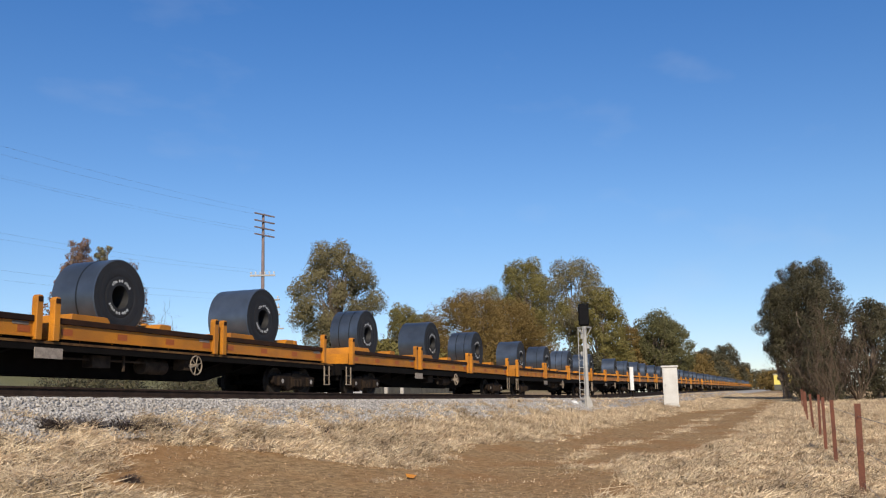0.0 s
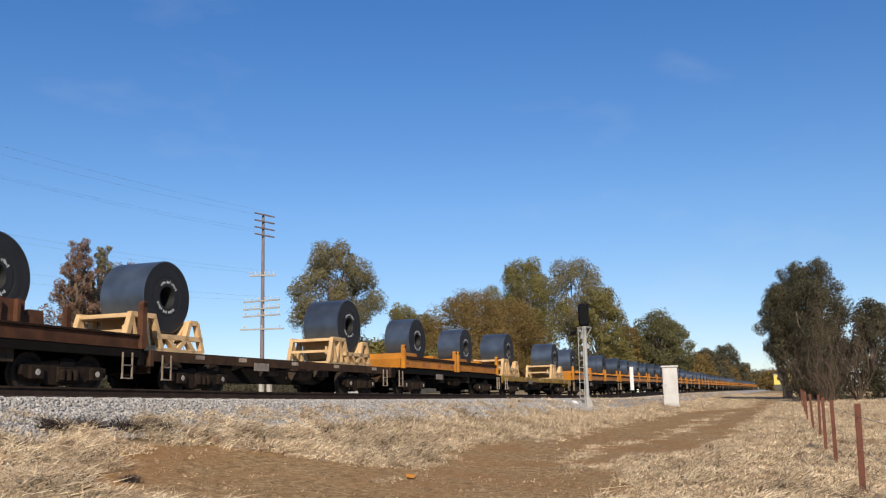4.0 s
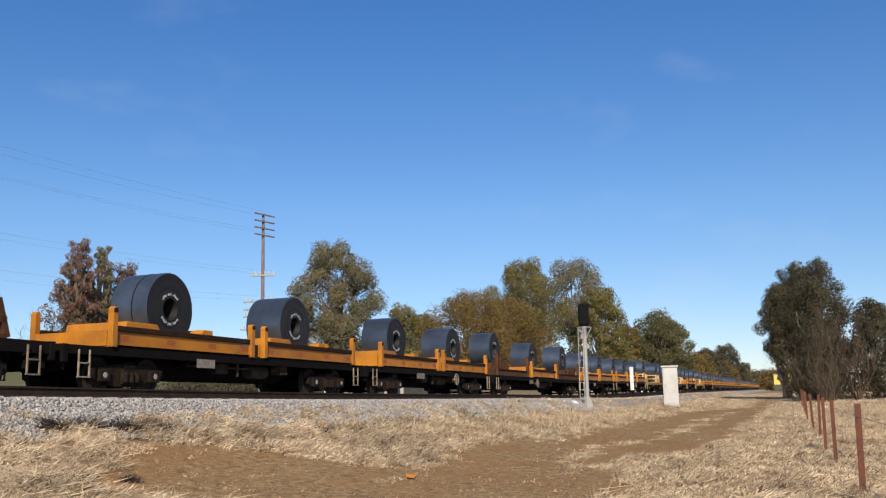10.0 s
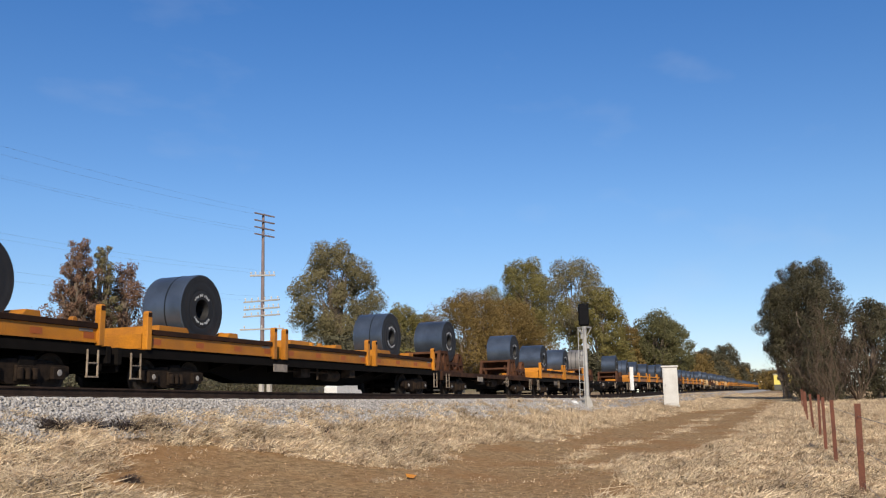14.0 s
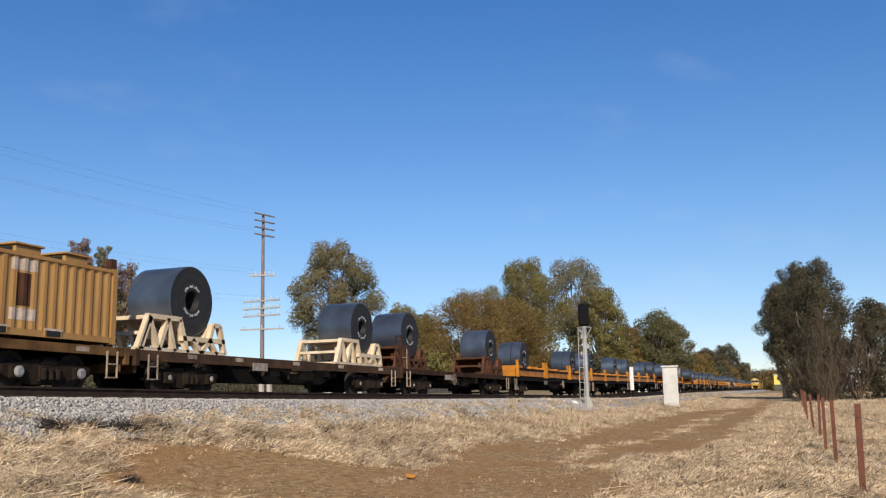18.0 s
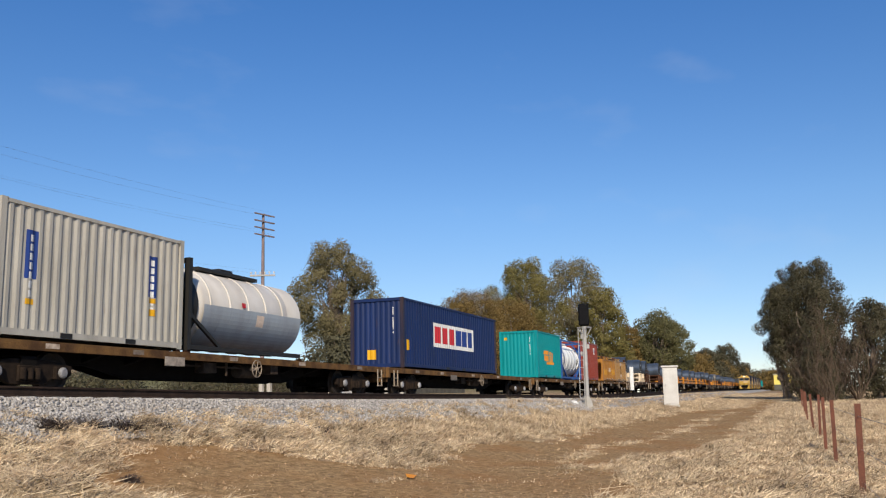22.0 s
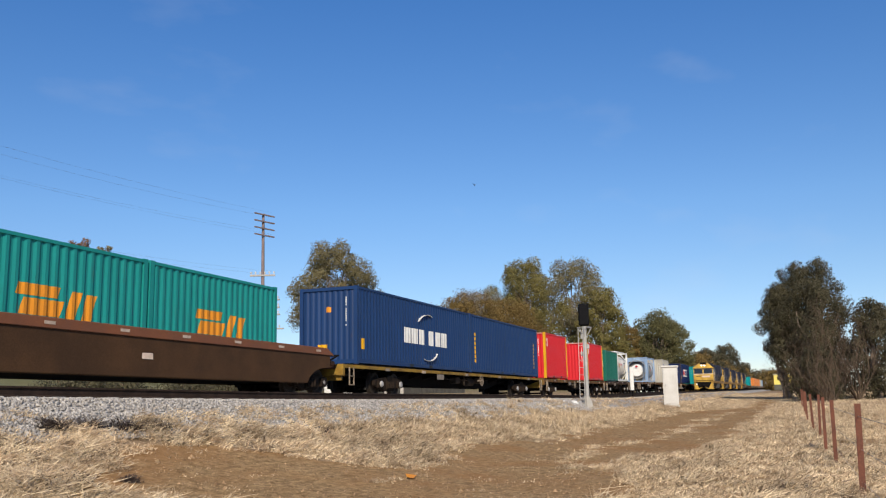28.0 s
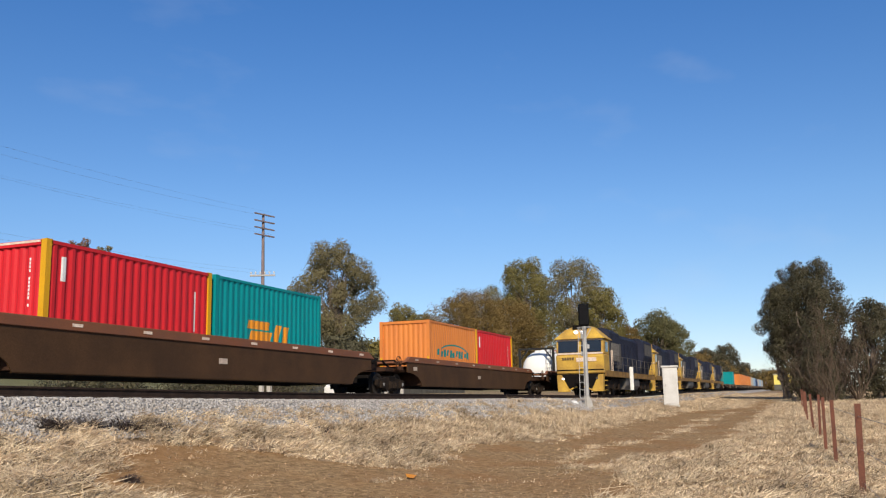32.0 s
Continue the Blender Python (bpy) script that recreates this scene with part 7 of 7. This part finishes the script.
def locomotive():
    """A six-axle freight locomotive; its front is at -x, its origin at the rail under its middle."""
    t = tagged(new("locomotive"), "yellow-nosed diesel locomotive with slate blue hood", "locomotive", "locomotives of the oncoming train")
    h = L / 2
    for side in (-1, 1):
        a, b = sorted((1.40 * side, 1.48 * side))
        part("side_sill", Shape().box(-h + 0.5, h - 0.3, a, b, 1.12, 1.48), LOCO_SILL, t)
    part("underframe", Shape().box(-h + 0.4, h - 0.3, -1.40, 1.40, 1.15, 1.46), DIRTY_SHADED, t)
    nose = [(-h + 0.12, 1.30), (-h + 0.05, 2.30), (-h + 0.10, 2.45), (-h + 2.6, 2.45), (-h + 2.6, 1.30)]
    part("nose", Shape().prism(nose, -1.44, 1.44), LOCO_YELLOW, t, "broad yellow nose", bevel=0.06)
    cab = [(-h + 0.13, 2.45), (-h + 0.30, 3.35), (-h + 2.6, 3.35), (-h + 2.6, 2.45)]
    part("cab", Shape().prism(cab, -1.43, 1.43), LOCO_YELLOW, t, "yellow cab", bevel=0.05)
    roof = [(-h + 0.02, 3.37), (-h + 0.55, 3.98), (-h + 1.2, 4.18), (-h + 2.9, 4.18), (-h + 2.9, 3.35)]
    s = Shape()
    n = len(roof)
    s.add([(x, -1.54 + (0.95 if z > 4.1 else 0.62 if z > 3.9 else 0), z) for x, z in roof] + [(x, 1.54 - (0.95 if z > 4.1 else 0.62 if z > 3.9 else 0), z) for x, z in roof],
          [tuple(range(n)), tuple(range(2 * n - 1, n - 1, -1))] + [(i, n + i, n + (i + 1) % n, (i + 1) % n) for i in range(n)])
    part("cab_roof", s, LOCO_YELLOW, t, "yellow cab roof with sloped corners", bevel=0.04)
    for y in (-1, 1):
        a, b = sorted((0.10 * y, 1.30 * y))
        s = Shape().add([(-h + 0.115, a, 2.58), (-h + 0.115, b, 2.58), (-h + 0.25, b, 3.26), (-h + 0.25, a, 3.26), (-h + 0.2, a, 2.58), (-h + 0.2, b, 2.58), (-h + 0.33, b, 3.26), (-h + 0.33, a, 3.26)],
                        [(0, 3, 2, 1), (4, 5, 6, 7), (0, 1, 5, 4), (1, 2, 6, 5), (2, 3, 7, 6), (3, 0, 4, 7)])
        part("windscreen", s, GLASS, t, "dark windscreen")
        a, b = sorted((1.425 * y, 1.445 * y))
        part("cab_window", Shape().box(-h + 0.75, -h + 1.6, a, b, 2.6, 3.2), GLASS, t, "dark side window")
        a, b = sorted((1.44 * y, 1.455 * y))
        part("cab_door", Shape().box(-h + 1.85, -h + 2.45, a, b, 1.5, 3.3), LOCO_GREY, t)
        part("handrail", Shape().bar((-h + 2.9, 1.42 * y, 2.45), (h - 1.0, 1.42 * y, 2.45), 0.02, sides=6).bar((-h + 2.9, 1.42 * y, 1.95), (h - 1.0, 1.42 * y, 1.95), 0.016, sides=6), LOCO_GREY, t)
        for i in range(10) if y < 0 else ():
            part("stanchion", PROTO.setdefault("stanchion", Shape().bar((0, 0, 1.45), (0, 0, 2.47), 0.02, sides=6).mesh("stanchion", LOCO_GREY)), None, t, at=(-h + 3.0 + i * 1.95, 1.42 * y, 0))
        s = Shape().cross([(0.62 * y, 0.25), (1.36 * y, 0.25), (1.40 * y, 1.25), (1.12 * y, 1.25)], -h - 0.05, -h + 0.35)
        s.bar((-h - 0.02, 0.2 * y, 0.55), (-h - 0.02, 0.75 * y, 0.32), 0.10, 0.08)
        part("pilot", s, LOCO_YELLOW, t, "yellow pilot plate", bevel=0.02)
        part("marker_light", Shape().lathe([(0, -h - 0.10), (0.065, -h - 0.10), (0.065, -h + 0.05), (0, -h + 0.05)], 12, "x", (0, 1.02 * y, 1.02)), HEADLIGHT if y > 0 else LOCO_GREY, t, "ditch light")
        s = Shape()
        for i in range(4):
            s.box(-h + 0.55, -h + 0.95, *sorted((1.2 * y, 1.46 * y)), 0.30 + 0.28 * i, 0.33 + 0.28 * i)
        part("cab_steps", s, LOCO_YELLOW, t)
    part("pilot_beam", Shape().box(-h + 0.1, -h + 0.45, -1.1, 1.1, 0.45, 1.30), DIRTY_SHADED, t, "dark pilot beam behind the plates")
    part("screen_frame", Shape().box(-h + 0.10, -h + 0.20, -1.40, 1.40, 2.46, 2.55).box(-h + 0.23, -h + 0.34, -1.40, 1.40, 3.27, 3.35), PLATE, t, "pale frame round the windscreens")
    part("roof_box", Shape().box(-h + 0.5, -h + 1.1, -0.45, 0.45, 3.95, 4.24), DIRTY_SHADED, t, bevel=0.03)
    for y in (-1.42, 1.42):
        s = Shape().bar((-h + 2.75, y, 1.45), (-h + 2.75, y, 2.75), 0.03, sides=6).bar((-h + 3.15, y, 1.45), (-h + 3.15, y, 2.75), 0.03, sides=6)
        part("grab_rail", s, PLATE, t, "pale upright grab rails")
    part("headlight", Shape().lathe([(0, -h + 0.16), (0.10, -h + 0.16), (0.10, -h + 0.6), (0, -h + 0.6)], 14, "x", (0, -0.2, 3.78)).lathe([(0, -h + 0.16), (0.10, -h + 0.16), (0.10, -h + 0.6), (0, -h + 0.6)], 14, "x", (0, 0.2, 3.78)), HEADLIGHT, t, "pair of lit headlights")
    s = Shape()
    for i in range(5):
        s.box(-h + 0.04, -h + 0.09, 0.35 + 0.15 * i, 0.46 + 0.15 * i, 2.12, 2.28)
    part("number_marks", s, NUMBER_DARK, t)
    part("pale_nose_band", Shape().box(-h + 0.035, -h + 0.10, -1.0, 0.2, 2.02, 2.25), PLATE, t)
    part("nose_line", Shape().box(-h + 0.075, -h + 0.12, -1.42, 1.42, 1.50, 1.56), DIRTY_SHADED, t)
    part("hood", Shape().cross([(-0.95, 1.46), (0.95, 1.46), (0.95, 3.85), (0.7, 4.12), (-0.7, 4.12), (-0.95, 3.85)], -h + 2.9, h - 5.2), LOCO_BLUE, t, "slate blue engine hood", bevel=0.03)
    part("blower_house", Shape().cross([(-1.30, 1.9), (1.30, 1.9), (1.38, 3.9), (1.0, 4.16), (-1.0, 4.16), (-1.38, 3.9)], -h + 2.65, -h + 6.2), LOCO_BLUE, t, "slate blue blower housing", bevel=0.03)
    part("radiator_house", Shape().cross([(-0.95, 1.46), (0.95, 1.46), (1.40, 2.8), (1.40, 3.95), (1.05, 4.2), (-1.05, 4.2), (-1.40, 3.95), (-1.40, 2.8)], h - 5.2, h - 0.6), LOCO_BLUE, t, "flared radiator housing", bevel=0.03)
    for y in (-1, 1):
        for i in range(7):
            a, b = sorted((0.952 * y, 0.975 * y))
            part("hood_door", Shape().box(-h + 6.4 + i * 1.4, -h + 7.65 + i * 1.4, a, b, 1.75, 3.45), LOCO_GREY if i in (0, 1) else LOCO_BLUE, t, bevel=0.01)
        part("blower_panel", Shape().cross([(1.325 * y, 2.15), (1.350 * y, 2.15), (1.385 * y, 3.25), (1.360 * y, 3.25)], -h + 3.3, -h + 6.0), LOCO_PANEL, t, "pale grey louvred panel")
        a, b = sorted((1.402 * y, 1.42 * y))
        part("radiator_grille", Shape().box(h - 4.8, h - 1.0, a, b, 2.95, 3.8), LOCO_GREY, t, "grey grille")
        a, b = sorted((1.40 * y, 1.425 * y))
        part("yellow_panel", Shape().box(h - 0.9, h - 0.62, a, b, 1.6, 4.0), LOCO_YELLOW, t, "yellow end stripe")
    part("exhaust", Shape().box(-0.5, 0.6, -0.3, 0.3, 4.1, 4.28), DIRTY_SHADED, t)
    part("fuel_tank", Shape().cross([(-1.2, 0.35), (1.2, 0.35), (1.38, 0.6), (1.38, 1.12), (-1.38, 1.12), (-1.38, 0.6)], -2.9, 2.9), LOCO_GREY, t, "grey fuel tank", bevel=0.04)
    for x in (-h + 4.3, h - 4.3):
        b = part("bogie", Shape().box(-2.2, 2.2, -0.9, 0.9, 0.62, 0.95).box(-0.4, 0.4, -1.1, 1.1, 0.5, 1.1), DIRTY_SHADED, t, "dark three-axle bogie", at=(x, 0, 0))
        for side in (-1, 1):
            s = Shape().prism([(-2.5, 0.55), (-2.3, 0.95), (2.3, 0.95), (2.5, 0.55), (2.0, 0.42), (1.2, 0.6), (0.7, 0.40), (-0.7, 0.40), (-1.2, 0.6), (-2.0, 0.42)], -0.1, 0.1)
            for xx in (-1.85, 0, 1.85):
                s.box(xx - 0.2, xx + 0.2, -0.18, 0.1, 0.36, 0.72)
            part("sideframe", s, BOGIE, b, at=(0, 1.08 * side, 0), bevel=0.02)
            for xx in (-1.85, 0, 1.85):
                w = part("wheel", PROTO["wheel"], None, b, at=(xx, 0.79 * side, 0.465))
                if side > 0:
                    w.rotation_euler.z = math.pi
    coupler(t, -h, -1)
    coupler(t, h - 0.3, 1)
    return t


FRONT = 54.0
for i in range(5):
    a = spread(PROTO, "loco", locomotive, Matrix())
    carry(a, pose(0, 0, 0), FRONT + L / 2 + 22.5 * i, 6.7, 1)
at = FRONT + 22.5 * 5
PALE_BLUE = paint("pale_blue_box", (0.30, 0.42, 0.55))
BOXES = ((None, 0), (TEAL, 1), (None, 0), (ORANGE, 2), (ORANGE, 2), (ORANGE, 2), (GREY, 3), (PALE_BLUE, 4), (BLUE, 5), (GREY, 3), (PALE_BLUE, 4), (GREY, 3), (PALE_BLUE, 4), (MAROON, 6), (GREY, 3), (BLUE, 5))
for i, (body, k) in enumerate(BOXES):
    w = spread(PROTO, "oncoming wagon", lambda: flat_wagon(20.4, (-7.9, 7.9), wheel_x=0.8, plain=True, **dict(CONT, label="brown container flat wagon of the oncoming train")), Matrix())
    s = at + 10.2 + i * 21.2
    carry(w, Matrix(), s, 7.9, 1)
    if body is not None:
        for dx in ((-6.2, 6.2) if k != 1 else (6.2,)):
            b = spread(PROTO, ("far_box", k), lambda: container(T40 if k != 1 else T20, 2.59, body, label=("teal", "orange", "pale grey", "pale blue", "blue", "oxide red")[k - 1] + " corrugated container on the oncoming train"), Matrix())
            carry(b, pose(dx * (0.5 if k == 1 else 0.98), 0, DECK + 0.008), s, 7.9, 1)


# ---- birds ----
FEATHER = mat("dark_feathers", (0.02, 0.022, 0.03), 0.7, bump=0)
BIRDS = []


def bird(rows, seed):
    t = tagged(new("bird"), "small dark bird in flight with raised wings and pale tail", "bird", "birds in the sky")
    part("body", Shape().lathe([(0, -0.15), (0.03, -0.12), (0.05, -0.03), (0.045, 0.05), (0.03, 0.10), (0.0, 0.16)], 10, "x"), FEATHER, t, smooth=True)
    part("tail", Shape().add([(-0.12, -0.02, 0.0), (-0.12, 0.02, 0.0), (-0.25, 0.045, 0.0), (-0.25, -0.045, 0.0), (-0.12, 0, 0.012), (-0.25, 0, 0.012)], [(0, 1, 2, 3), (0, 4, 5, 3), (1, 2, 5, 4), (0, 1, 4), (2, 3, 5)]), WHITE, t, "pale tail")
    wings = []
    for y in (-1, 1):
        s = Shape().add([(0.05, 0, 0), (-0.07, 0, 0), (0.07, 0.16 * y, 0.0), (-0.06, 0.17 * y, 0.0), (-0.07, 0.33 * y, 0.0), (0, 0.05 * y, 0.015), (0.02, 0.18 * y, 0.012)], [(0, 1, 3, 2), (2, 3, 4), (0, 5, 1), (0, 2, 6, 5), (1, 5, 6, 3), (2, 4, 6), (3, 6, 4)])
        wings.append((part("wing", s, FEATHER, t), y))
    BIRDS.append((t, rows, wings, seed))


def fly(px, py, dist):
    """A place in the air, by its turn from the line of sight (degrees right and up) and its distance."""
    m = aim()
    return m @ Vector((dist * math.tan(radians(px)), dist * math.tan(radians(py)), -dist))


bird([(0.0, fly(70, 24, 60)), (24.0, fly(38, 20, 30)), (25.0, fly(23.7, 14.4, 28)), (25.2, fly(20.0, 14.5, 28)), (25.5, fly(14.4, 14.85, 28)), (27.5, fly(-8.0, 7.1, 44)), (28.0, fly(-33, 6, 50)), (32.0, fly(-62, 5, 60))], 0)
bird([(0.0, fly(72, 26, 60)), (24.4, fly(40, 22, 30)), (25.5, fly(16.4, 14.2, 28)), (27.5, fly(3.8, 7.6, 75)), (28.0, fly(2.0, 4.0, 90)), (28.8, fly(-1.0, -3.5, 130)), (32.0, fly(-5, -6.0, 300))], 1)


def bird_motions():
    for t, rows, wings, seed in BIRDS:
        keyed = []
        for i, (time, p) in enumerate(rows):
            q = rows[i + 1][1] if i + 1 < len(rows) else p
            o = rows[i - 1][1] if i else p
            d = (q - o)
            d.z *= 0.3
            keyed.append((time, Matrix.Translation(p) @ Vector(d).normalized().to_track_quat("X", "Z").to_matrix().to_4x4()))
        walk(t, keyed)
        for w, y in wings:
            flap = [(0.0, pose(0, 0, 0, 10 * y))]
            k = 24.0
            while k < 28.6:
                flap.append((round(k, 2), pose(0, 0, 0.02, (38 if len(flap) % 2 else -30) * y)))
                k += 0.1
            flap.append((32.0, pose(0, 0, 0, 10 * y)))
            walk(w, flap)


motions()
